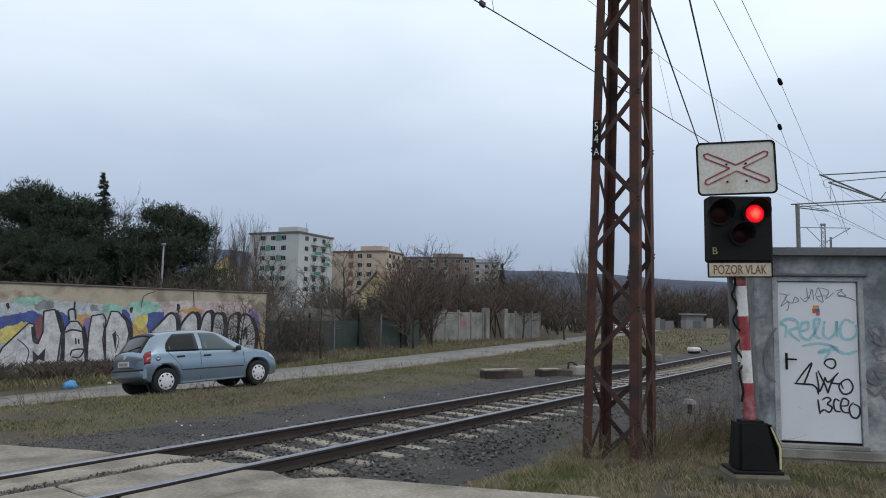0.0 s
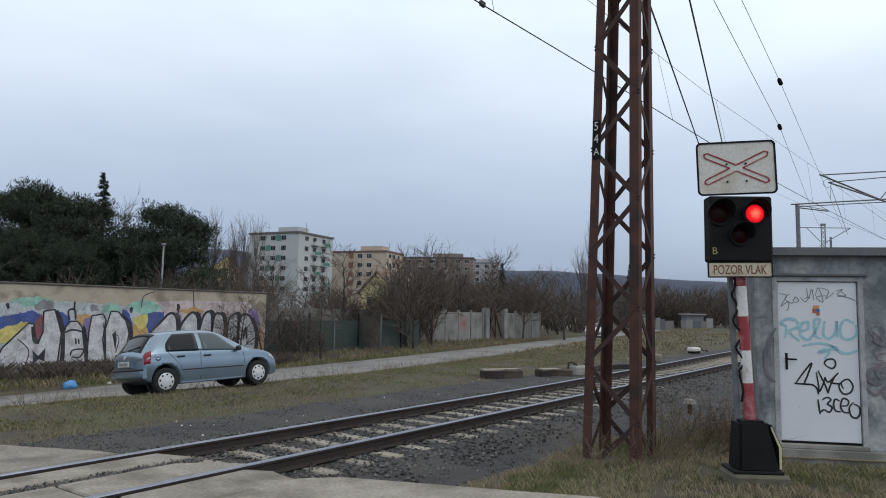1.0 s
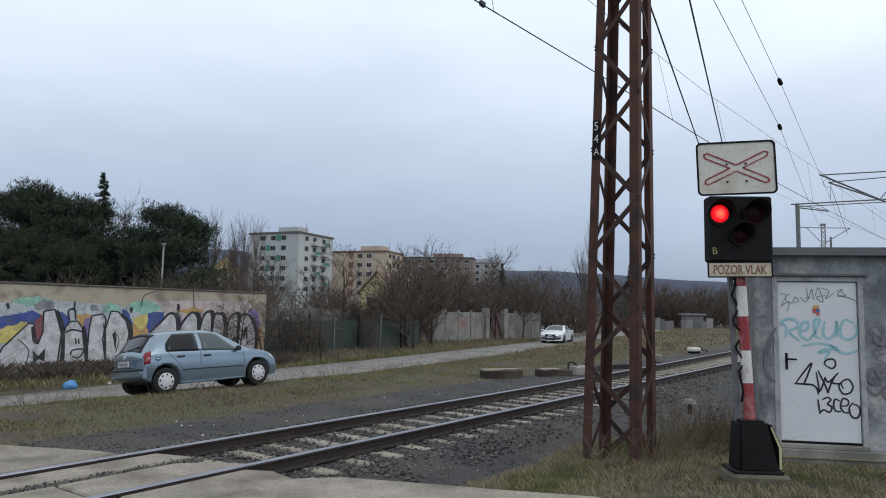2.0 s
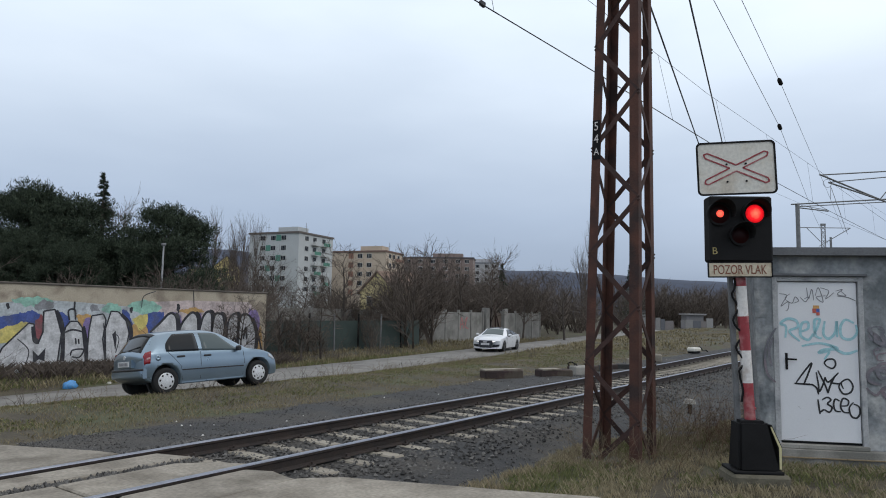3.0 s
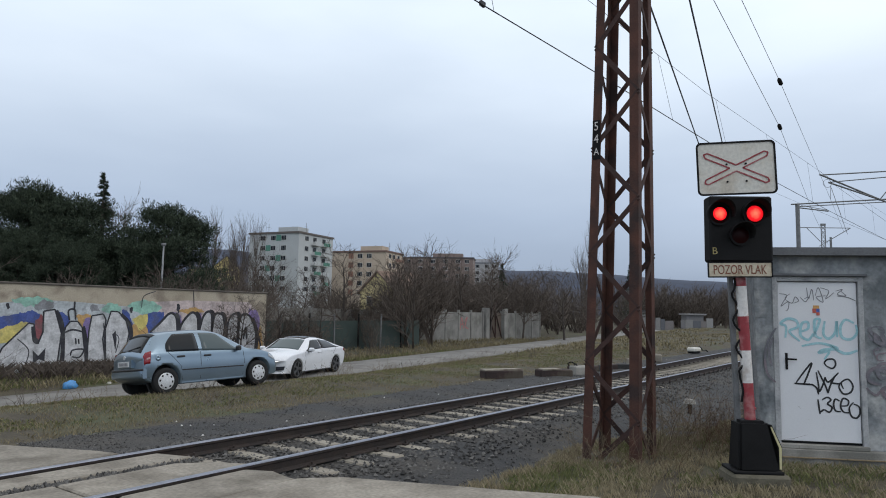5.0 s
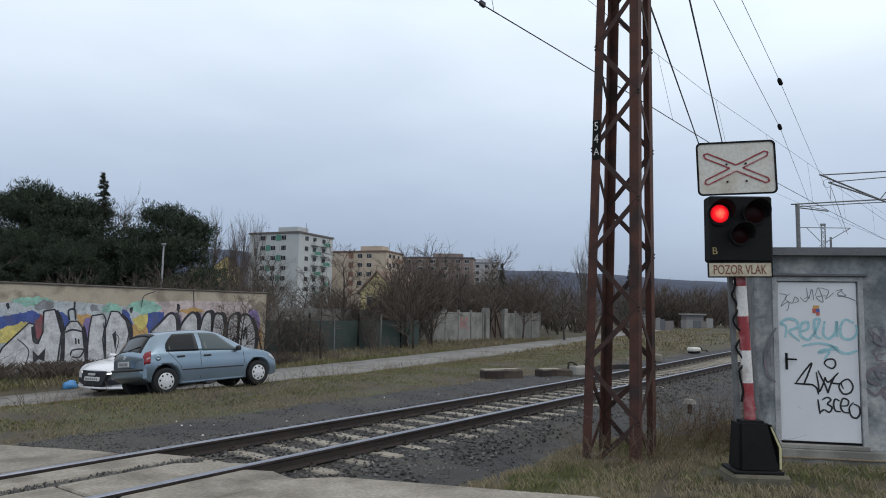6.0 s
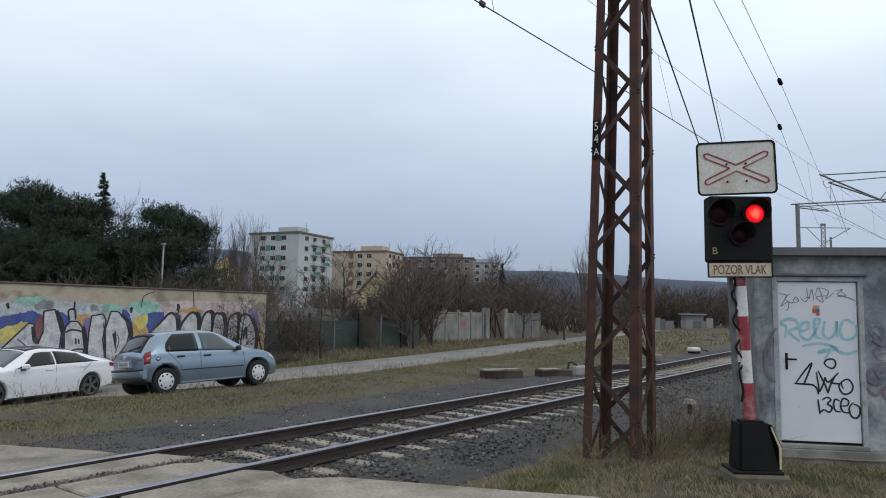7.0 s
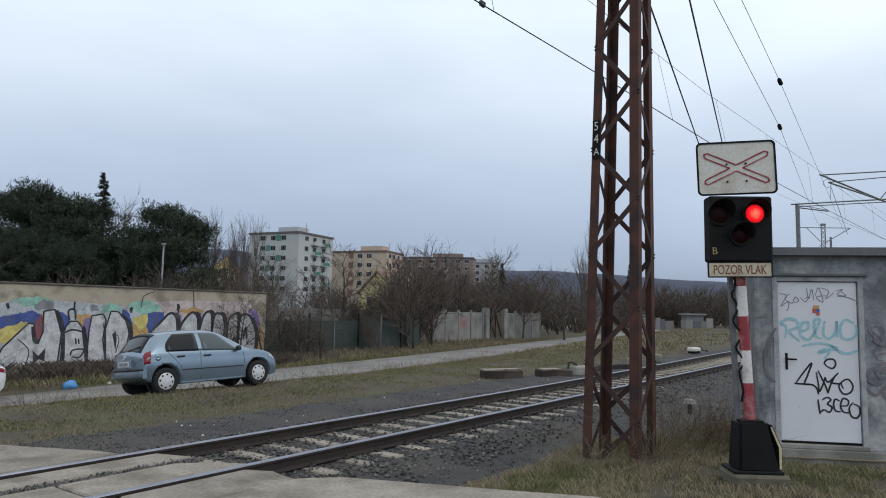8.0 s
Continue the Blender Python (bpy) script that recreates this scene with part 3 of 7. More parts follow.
# ---- shed ----
def stroke(bm, pts, width, y=0.0, taper=0.35):
    """A painted stroke along 2D points (x, z): a flat ribbon with rounded-off ends."""
    n = len(pts)
    prev = None
    for k, (x, z) in enumerate(pts):
        a, b = pts[max(k - 1, 0)], pts[min(k + 1, n - 1)]
        dx, dz = b[0] - a[0], b[1] - a[1]
        L = math.hypot(dx, dz) or 1
        s = k / (n - 1)
        w = width / 2 * (1 - taper * abs(2 * s - 1) ** 3)
        cur = (bm.verts.new((x - dz / L * w, y, z + dx / L * w)), bm.verts.new((x + dz / L * w, y, z - dx / L * w)))
        if prev:
            bm.faces.new((prev[0], prev[1], cur[1], cur[0]))
        prev = cur


def curve_pts(pts, per=8):
    """A smooth line through the points (Catmull-Rom)."""
    out = []
    P = [pts[0]] + list(pts) + [pts[-1]]
    for a, b, c, d in zip(P, P[1:], P[2:], P[3:]):
        for k in range(per):
            t = k / per
            out.append(tuple(0.5 * (2 * b[i] + (c[i] - a[i]) * t + (2 * a[i] - 5 * b[i] + 4 * c[i] - d[i]) * t * t + (3 * b[i] - a[i] - 3 * c[i] + d[i]) * t ** 3) for i in (0, 1)))
    out.append(pts[-1])
    return out


M_SPRAY_BLACK = mat("black_spray_paint", (0.015, 0.015, 0.017), (0.03, 0.03, 0.032), 8, 0.5, 0)
M_SPRAY_CYAN = mat("faded_cyan_spray", (0.30, 0.56, 0.62), (0.38, 0.62, 0.67), 8, 0.6, 0)
M_SPRAY_GREY = mat("thin_grey_spray", (0.16, 0.16, 0.18), (0.24, 0.24, 0.26), 8, 0.6, 0)


def make_shed():
    """Local x along the front to the right, y into the shed, z up; origin at the front left corner on the ground."""
    p = spot(4.02, 8.70)
    shed = thing("trackside_hut", pose(p.x, p.y, 0.0, 0, 0, VIEW_TURN - 9.5), "small grey rendered flat-roofed trackside hut with a white door", "hut")
    W_, D_, H_ = 3.6, 2.6, 2.52
    x0, x1, z0, z1 = 0.27, 1.22, 0.20, 2.20
    bm = bmesh.new()
    box(bm, (0, 0, 0.12), (x0 - 0.06, 0.25, H_))
    box(bm, (x1 + 0.06, 0, 0.12), (W_, 0.25, H_))
    box(bm, (x0 - 0.06, 0, z1 + 0.06), (x1 + 0.06, 0.25, H_))
    part("front_wall", bm, M_SHED, shed, "patched grey rendered wall with graffiti")
    bm = bmesh.new()
    prism(bm, [(0, 0.253, 0.12), (0.25, 0.253, 0.12), (1.15, D_, 0.12), (0.90, D_, 0.12)], (0, 0, H_ - 0.12))
    part("left_wall", bm, M_SHED, shed)
    part("right_wall", box(bmesh.new(), (W_ - 0.25, 0.253, 0.12), (W_, D_, H_)), M_SHED, shed)
    part("back_wall", box(bmesh.new(), (1.06, D_ - 0.25, 0.12), (W_ - 0.253, D_, H_)), M_SHED, shed)
    part("roof", prism(bmesh.new(), [(-0.02, -0.13, H_ + 0.003), (W_ + 0.12, -0.13, H_ + 0.003), (W_ + 0.12, D_ + 0.12, H_ + 0.003), (0.95, D_ + 0.12, H_ + 0.003)], (0, 0, 0.10)), M_ROOFEDGE, shed, "flat roof with a dark sheet edge")
    bm = bmesh.new()
    prism(bm, [(0.06, -0.14, -0.2), (W_ + 0.05, -0.14, -0.2), (W_ + 0.05, D_ + 0.03, -0.2), (1.0, D_ + 0.03, -0.2)], (0, 0, 0.317))
    part("plinth", bm, M_CONCRETE, shed, "pale concrete plinth step")
    bm = bmesh.new()
    for k in range(12):
        bar(bm, (0.1 + k * 0.29, -0.142, 0.03), (0.1 + k * 0.29 + 0.28, -0.142, 0.03), 0.012, 0.05, (0, 1, 0))
    part("plinth_edge", bm, mat("mossy_brown_edge", (0.20, 0.15, 0.09), (0.30, 0.23, 0.14), 5, 0.9), shed)
    bm = bmesh.new()
    for a, b in (((x0 - 0.06, 0.12), (x0, z1 + 0.06)), ((x1, 0.12), (x1 + 0.06, z1 + 0.06)), ((x0, z1), (x1, z1 + 0.06))):
        box(bm, (a[0], -0.012, a[1]), (b[0], 0.14, b[1]), 0.004)
    part("door_frame", bm, M_SHEDTRIM, shed, "grey steel door frame")
    bm = bmesh.new()
    box(bm, (x0 - 0.10, -0.05, z1 + 0.065), (x1 + 0.10, -0.002, z1 + 0.095), 0.004)
    part("drip_lintel", bm, M_ROOFEDGE, shed)
    rnd = random.Random(5)
    for k in range(9):
        z = 0.16 + k * 0.225
        bm = bmesh.new()
        box(bm, (-0.004, -0.004, z), (0.10 + 0.07 * rnd.random(), 0.02, z + rnd.uniform(0.10, 0.224)))
        part("quoin", bm, M_SHED, shed, "flaking paler corner block")
    door = part("door", box(bmesh.new(), (x0 + 0.008, 0.02, z0), (x1 - 0.008, 0.07, z1 - 0.008), 0.006), M_DOOR, shed, "white steel door with black and cyan tags")
    part("door_sill", box(bmesh.new(), (x0 - 0.055, -0.06, 0.120), (x1 + 0.055, 0.24, z0 - 0.03), 0.006), M_CONCRETE, shed, "pale concrete door sill")
    part("door_bottom_strip", box(bmesh.new(), (x0, 0.03, z0 - 0.027), (x1, 0.08, z0 - 0.004)), M_BLACK, shed)
    bm = bmesh.new()
    box(bm, (x0 + 0.08, 0.008, 1.08), (x0 + 0.11, 0.02, 1.29), 0.005)
    tube(bm, (x0 + 0.095, 0.012, 1.215), (x0 + 0.095, -0.035, 1.215), 0.011, seg=8)
    tube(bm, (x0 + 0.09, -0.035, 1.215), (x0 + 0.20, -0.035, 1.212), 0.011, seg=8)
    part("handle", bm, M_BLACK, door, "black lever handle on a plate")
    bm = bmesh.new()
    box(bm, (0.0, 0.0, 0.0), (0.045, 0.003, 0.055))
    box(bm, (0.045, 0.0, 0.01), (0.085, 0.003, 0.055), mi=1)
    box(bm, (0.01, 0.0, 0.055), (0.08, 0.003, 0.095), mi=2)
    box(bm, (0.045, 0.0, -0.03), (0.085, 0.003, 0.01), mi=0)
    st = part("sticker", bm, [mat("sticker_red", (0.5, 0.10, 0.08), (0.55, 0.14, 0.1), 20), mat("sticker_blue", (0.06, 0.12, 0.4), (0.1, 0.16, 0.45), 20), mat("sticker_orange", (0.6, 0.33, 0.1), (0.65, 0.38, 0.15), 20)], door, "small faded coloured sticker")
    st.location = (x0 + 0.42, 0.015, 1.80)
    y = 0.0165
    def P(px, pz):
        return (x0 + px, z0 + pz)
    def tag(name, lines, width, material, label):
        bm = bmesh.new()
        for ln in lines:
            stroke(bm, curve_pts([P(*q) for q in ln]), width, y)
        part(name, bm, material, door, label)
    # dimensions of the tags in door metres from its lower left corner
    tag("black_tag", [[(0.19, 0.70), (0.27, 0.82), (0.39, 0.97), (0.34, 0.82), (0.30, 0.71), (0.36, 0.71)], [(0.18, 0.71), (0.40, 0.70)], [(0.38, 0.71), (0.44, 0.66), (0.46, 0.58)],
                      [(0.44, 0.86), (0.46, 0.72), (0.47, 0.62), (0.52, 0.72), (0.54, 0.80)], [(0.46, 0.88), (0.54, 0.70), (0.57, 0.60)], [(0.54, 0.80), (0.58, 0.74), (0.70, 0.86)], [(0.57, 0.60), (0.60, 0.70), (0.66, 0.82)], [(0.60, 0.73), (0.72, 0.72)],
                      [(0.72, 0.74), (0.70, 0.68), (0.75, 0.60), (0.83, 0.62), (0.86, 0.70), (0.81, 0.78), (0.73, 0.74), (0.75, 0.66)],
                      [(0.56, 0.94), (0.54, 0.98), (0.58, 1.02), (0.65, 1.02), (0.67, 0.96), (0.63, 0.91), (0.56, 0.94)],
                      [(0.45, 0.52), (0.46, 0.42), (0.47, 0.34)], [(0.46, 0.36), (0.52, 0.40)], [(0.50, 0.52), (0.56, 0.55), (0.60, 0.52), (0.56, 0.47), (0.61, 0.43), (0.58, 0.37), (0.52, 0.40)],
                      [(0.70, 0.51), (0.65, 0.53), (0.63, 0.46), (0.65, 0.39), (0.71, 0.38)], [(0.72, 0.45), (0.79, 0.46), (0.80, 0.52), (0.74, 0.54), (0.71, 0.45), (0.74, 0.38), (0.81, 0.37)],
                      [(0.86, 0.50), (0.81, 0.43), (0.83, 0.33), (0.89, 0.31), (0.93, 0.37), (0.92, 0.45), (0.86, 0.48)]], 0.022, M_SPRAY_BLACK, "black sprayed tag")
    tag("cyan_tag", [[(0.09, 1.28), (0.10, 1.42), (0.04, 1.46), (0.12, 1.52), (0.22, 1.50), (0.24, 1.42), (0.14, 1.36), (0.26, 1.24)], [(0.27, 1.36), (0.36, 1.40), (0.36, 1.48), (0.29, 1.46), (0.27, 1.32), (0.36, 1.26), (0.42, 1.34)],
                     [(0.42, 1.30), (0.48, 1.44), (0.50, 1.52), (0.44, 1.50), (0.45, 1.32), (0.52, 1.28)], [(0.56, 1.50), (0.54, 1.34), (0.60, 1.28), (0.68, 1.36), (0.70, 1.50), (0.70, 1.30)],
                     [(0.90, 1.48), (0.80, 1.52), (0.74, 1.42), (0.76, 1.30), (0.86, 1.28), (0.93, 1.36), (0.92, 1.46)], [(0.28, 1.18), (0.50, 1.22), (0.70, 1.16), (0.54, 1.14), (0.48, 1.10), (0.60, 1.12), (0.54, 1.02)], [(0.60, 1.20), (0.78, 1.10), (0.93, 1.14)]], 0.034, M_SPRAY_CYAN, "faded cyan sprayed tag")
    tag("grey_tag", [[(0.03, 1.84), (0.12, 1.82), (0.08, 1.74), (0.05, 1.68), (0.14, 1.74), (0.13, 1.64), (0.10, 1.62)], [(0.16, 1.84), (0.10, 1.78), (0.18, 1.72), (0.22, 1.80), (0.26, 1.75), (0.20, 1.72)], [(0.28, 1.80), (0.34, 1.74), (0.38, 1.80), (0.33, 1.78)],
                     [(0.36, 1.92), (0.38, 1.78), (0.42, 1.90), (0.44, 1.76)], [(0.46, 1.82), (0.50, 1.92), (0.55, 1.74), (0.47, 1.80), (0.58, 1.82)], [(0.52, 1.92), (0.62, 1.88), (0.58, 1.78), (0.68, 1.86)], [(0.70, 1.88), (0.78, 1.90), (0.72, 1.84), (0.82, 1.82), (0.76, 1.88)], [(0.72, 1.82), (0.84, 1.80), (0.93, 1.76)]], 0.010, M_SPRAY_GREY, "thin grey scribbled tag")
    m_scrib = mat("faded_violet_grey_spray", (0.11, 0.115, 0.135), (0.22, 0.215, 0.24), 5, 0.8, 0, c3=(0.25, 0.19, 0.21), stain=3)
    rnd = random.Random(8)
    for k in range(26):
        bm = bmesh.new()
        cx_, cz = rnd.uniform(1.36, 1.75), rnd.uniform(0.75, 1.62)
        a0 = rnd.uniform(0, 6)
        stroke(bm, curve_pts([(cx_ + 0.13 * math.cos(a0 + q) * rnd.uniform(0.4, 1), cz + 0.11 * math.sin(a0 + q) * rnd.uniform(0.4, 1)) for q in np.linspace(0, rnd.uniform(2, 5), 5)]), rnd.choice((0.02, 0.03, 0.045)), -0.003 - 0.0006 * k)
        part("scribble", bm, m_scrib, shed)
    bm = bmesh.new()
    for ln in ([(0.24, 1.60), (0.14, 1.42), (0.10, 1.20), (0.13, 1.02), (0.22, 0.92)], [(0.20, 1.48), (0.15, 1.3), (0.18, 1.12)]):
        stroke(bm, curve_pts(ln), 0.03, -0.016)
    part("wall_scribble", bm, m_scrib, shed, "faded dark scribbles on the render")
    bm = bmesh.new()
    bar(bm, (0.02, -0.04, 0.1), (-0.10, -0.04, 2.45), 0.035, 0.03, (0, 1, 0))
    part("conduit", bm, M_GALV, shed, "grey conduit up the corner")


make_shed()


# ---- graffiti wall ----
def make_graffiti_wall():
    wy, xa, xb, zb, zt = 19.5, -4.0, 21.3, -0.95, 2.47
    wall = thing("boundary_wall", pose(0, wy, 0), "long beige rendered boundary wall covered in graffiti", "wall", kind="structure")
    bm = bmesh.new()
    n = 60
    for k in range(n):
        a, b = xa + (xb - xa) * k / n, xa + (xb - xa) * (k + 1) / n
        box(bm, (a, 0, zb), (b, 0.30, zt))
    bmesh.ops.remove_doubles(bm, verts=bm.verts, dist=0.001)
    part("wall_body", bm, M_WALL, wall)
    bm = bmesh.new()
    rnd = random.Random(2)
    x = xa
    while x < xb:
        L = min(rnd.uniform(1.6, 2.4), xb + 0.05 - x)
        box(bm, (x, -0.07, zt + 0.003), (x + L - 0.015, 0.36, zt + 0.055 + rnd.uniform(-0.008, 0.008)), 0.008)
        x += L
    part("coping", bm, mat("dark_coping_sheet", (0.10, 0.085, 0.075), (0.17, 0.15, 0.13), 2, 0.8), wall, "dark weathered coping")
    return wall


boundary_wall = make_graffiti_wall()


# ---- cars ----
def interp(rows, x, k):
    if x <= rows[0][0]:
        return rows[0][k]
    for a, b in zip(rows, rows[1:]):
        if x <= b[0]:
            t = (x - a[0]) / (b[0] - a[0])
            return a[k] + (b[k] - a[k]) * t
    return rows[-1][k]


class Shell:
    """A car body lofted from stations (x, bottom, belt, top, half width, half roof width); x forward."""

    def __init__(self, rows, bow):
        self.rows, self.bow = rows, bow
        self.x0, self.x1 = rows[0][0], rows[-1][0]

    def smooth(self, x, k):
        return (interp(self.rows, x - 0.07, k) + interp(self.rows, x, k) * 2 + interp(self.rows, x + 0.07, k)) / 4 if self.x0 + 0.1 < x < self.x1 - 0.1 else interp(self.rows, x, k)

    def bend(self, p):
        x, y, z = p
        w = 0.9
        if x > 0.9:
            x -= self.bow[1] * (abs(y) / w) ** 2.4 * ((x - 0.9) / (self.x1 - 0.9)) ** 2
        if x < -0.9:
            x += self.bow[0] * (abs(y) / w) ** 2.4 * ((-0.9 - x) / (-0.9 - self.x0)) ** 2
        return Vector((x, y, z))

    def side(self, x, s, out=0.0, sgn=1):
        """s from 0 at the belt to 1 at the roof's edge."""
        b, t, w, r = (self.smooth(x, k) for k in (2, 3, 4, 5))
        y = w * 0.965 + (r - w * 0.965) * s + 0.03 * math.sin(s * math.pi)
        z = b + (t - 0.045 - b) * s
        return self.bend((x, sgn * (y + out), z + out * 0.3))

    def roof(self, x, f, out=0.0):
        t, r = self.smooth(x, 3), self.smooth(x, 5)
        return self.bend((x, f * r, t + 0.02 - 0.065 * abs(f) ** 2.5 + out))

    def flank(self, x, g, out=0.0, sgn=1):
        """g from 0 at the sill to 1 at the belt."""
        a, b, w = self.smooth(x, 1), self.smooth(x, 2), self.smooth(x, 4)
        y = w * (0.93 + 0.07 * math.sin(min(g * 1.25, 1) * math.pi * 0.62)) - 0.02 * g ** 3
        return self.bend((x, sgn * (y + out), a + (b - a) * g))

    def ring(self, x):
        a, w = self.smooth(x, 1), self.smooth(x, 4)
        h = [self.bend((x, 0, a)), self.bend((x, w * 0.8, a))]
        h += [self.flank(x, g) for g in (0.0, 0.06, 0.12, 0.2, 0.28, 0.36, 0.44, 0.52, 0.6, 0.68, 0.74, 0.8, 0.85, 0.9, 0.97)]
        h += [self.side(x, s) for s in (0.0, 0.06, 0.35, 0.7, 0.94)]
        h += [self.roof(x, f) for f in (0.95, 0.75, 0.4, 0.0)]
        return h

    def body(self, arches, name):
        bm = bmesh.new()
        xs = list(np.arange(self.x0, self.x1, 0.035)) + [self.x1]
        rings = []
        for x in xs:
            h = self.ring(x)
            pts = h + [Vector((p.x, -p.y, p.z)) for p in h[-2:0:-1]]
            rings.append([bm.verts.new(p) for p in pts])
        n = len(rings[0])
        for a, b in zip(rings, rings[1:]):
            for i in range(n):
                bm.faces.new((a[i], a[(i + 1) % n], b[(i + 1) % n], b[i]))
        for r in (rings[0][::-1], rings[-1]):
            c = bm.verts.new(sum((v.co for v in r), Vector()) / n)
            for i in range(n):
                bm.faces.new((r[i], r[(i + 1) % n], c))
        bmesh.ops.recalc_face_normals(bm, faces=bm.faces)
        me = bpy.data.meshes.new(name)
        bm.to_mesh(me)
        bm.free()
        ob = new(name, me)
        cb = bmesh.new()
        for x, r, w in arches:
            for s in (1, -1):
                tube(cb, (x, s * (w - 0.28), 0.32), (x, s * (w + 0.3), 0.32), r, seg=36)
        bmesh.ops.recalc_face_normals(cb, faces=cb.faces)
        cm = bpy.data.meshes.new("arch_cut")
        cb.to_mesh(cm)
        cb.free()
        cut = new("arch_cut", cm)
        mod = ob.modifiers.new("arches", "BOOLEAN")
        mod.operation, mod.object, mod.solver = "DIFFERENCE", cut, "EXACT"
        bpy.context.view_layer.update()
        done = bpy.data.meshes.new_from_object(ob.evaluated_get(bpy.context.evaluated_depsgraph_get()))
        bpy.data.objects.remove(cut)
        bpy.data.objects.remove(ob)
        out = bmesh.new()
        out.from_mesh(done)
        bmesh.ops.triangulate(out, faces=[f for f in out.faces if len(f.verts) > 4])
        for f in out.faces:
            f.smooth = f.calc_area() < 0.05 and len(f.verts) <= 5
        return out


def patch(fn, us, vs, thick=0.012):
    """A thin shell over the surface fn(u, v, out)."""
    bm = bmesh.new()
    g = [[[bm.verts.new(fn(u, v, o)) for v in vs] for u in us] for o in (-thick, 0.006)]
    for i in range(len(us) - 1):
        for j in range(len(vs) - 1):
            f = bm.faces.new((g[1][i][j], g[1][i + 1][j], g[1][i + 1][j + 1], g[1][i][j + 1]))
            f.smooth = True
    nu, nv = len(us), len(vs)
    edge = [(i, 0) for i in range(nu)] + [(nu - 1, j) for j in range(1, nv)] + [(i, nv - 1) for i in range(nu - 2, -1, -1)] + [(0, j) for j in range(nv - 2, 0, -1)]
    for (a, b), (c, d) in zip(edge, edge[1:] + edge[:1]):
        bm.faces.new((g[0][a][b], g[0][c][d], g[1][c][d], g[1][a][b]))
    return bm


def window(shell, bottom, top, s0, s1, sgn, round_rear=0.0, round_front=0.0):
    """Side glass: bottom and top are (rear x, front x) at its lower and upper edge; its ends may swell into a curve."""
    def fn(u, v, out):
        s = s0 + (s1 - s0) * v
        xa = bottom[0] + (top[0] - bottom[0]) * v
        xb = bottom[1] + (top[1] - bottom[1]) * v
        xa -= round_rear * math.sin(v * math.pi)
        xb += round_front * math.sin(v * math.pi)
        return shell.side(xa + (xb - xa) * u, s, out + 0.006, sgn)
    return patch(fn, np.linspace(0, 1, 8), np.linspace(0, 1, 9))


def line_on(shell, pts, sgn, width=0.008):
    bm = bmesh.new()
    ps = [shell.flank(x, g, 0.002, sgn) for x, g in pts]
    for a, b in zip(ps, ps[1:]):
        bar(bm, a, b, width, 0.006, (0, 1, 0))
    return bm


# rubber set near black: the wheel wells' shade is put into its colour
M_TYRE = mat("tyre_rubber", (0.009, 0.009, 0.010), (0.016, 0.016, 0.016), 10, 0.85, 0.2, fine=60)
M_GLASS = glassy("dark_car_glass", (0.012, 0.014, 0.016), 0.08, spec=0.3)
# opaque panes: the light they show is put into this paler colour
M_GLASS_DAYLIGHT = glassy("car_glass_daylight_tone", (0.095, 0.12, 0.125), 0.1, spec=0.3)
M_PLASTIC = mat("black_plastic", (0.02, 0.02, 0.022), (0.03, 0.03, 0.032), 6, 0.55, 0.05)
M_ARCH = mat("dark_underside", (0.012, 0.012, 0.012), (0.02, 0.02, 0.02), 6, 0.9)
M_NAVY = mat("blue_black_gloss", (0.010, 0.011, 0.018), (0.016, 0.017, 0.026), 6, 0.4, 0.0)
M_LAMP_RED = glassy("red_lamp_glass", (0.26, 0.010, 0.016), 0.15)
M_LAMP_CLEAR = glassy("clear_lamp_glass", (0.55, 0.57, 0.6), 0.12)
M_PLATE = mat("white_plate", (0.62, 0.63, 0.64), (0.7, 0.7, 0.7), 8, 0.5, 0)
M_PLATEBAR = mat("plate_grey_bars", (0.25, 0.25, 0.27), (0.32, 0.32, 0.34), 8, 0.5, 0)
M_SILVER = mat("silver_wheel_paint", (0.58, 0.59, 0.60), (0.66, 0.67, 0.68), 8, 0.35, 0.03, 0.15)
M_DARKRIM = mat("dark_grey_alloy", (0.10, 0.10, 0.105), (0.17, 0.17, 0.175), 8, 0.4, 0.03, 0.6)


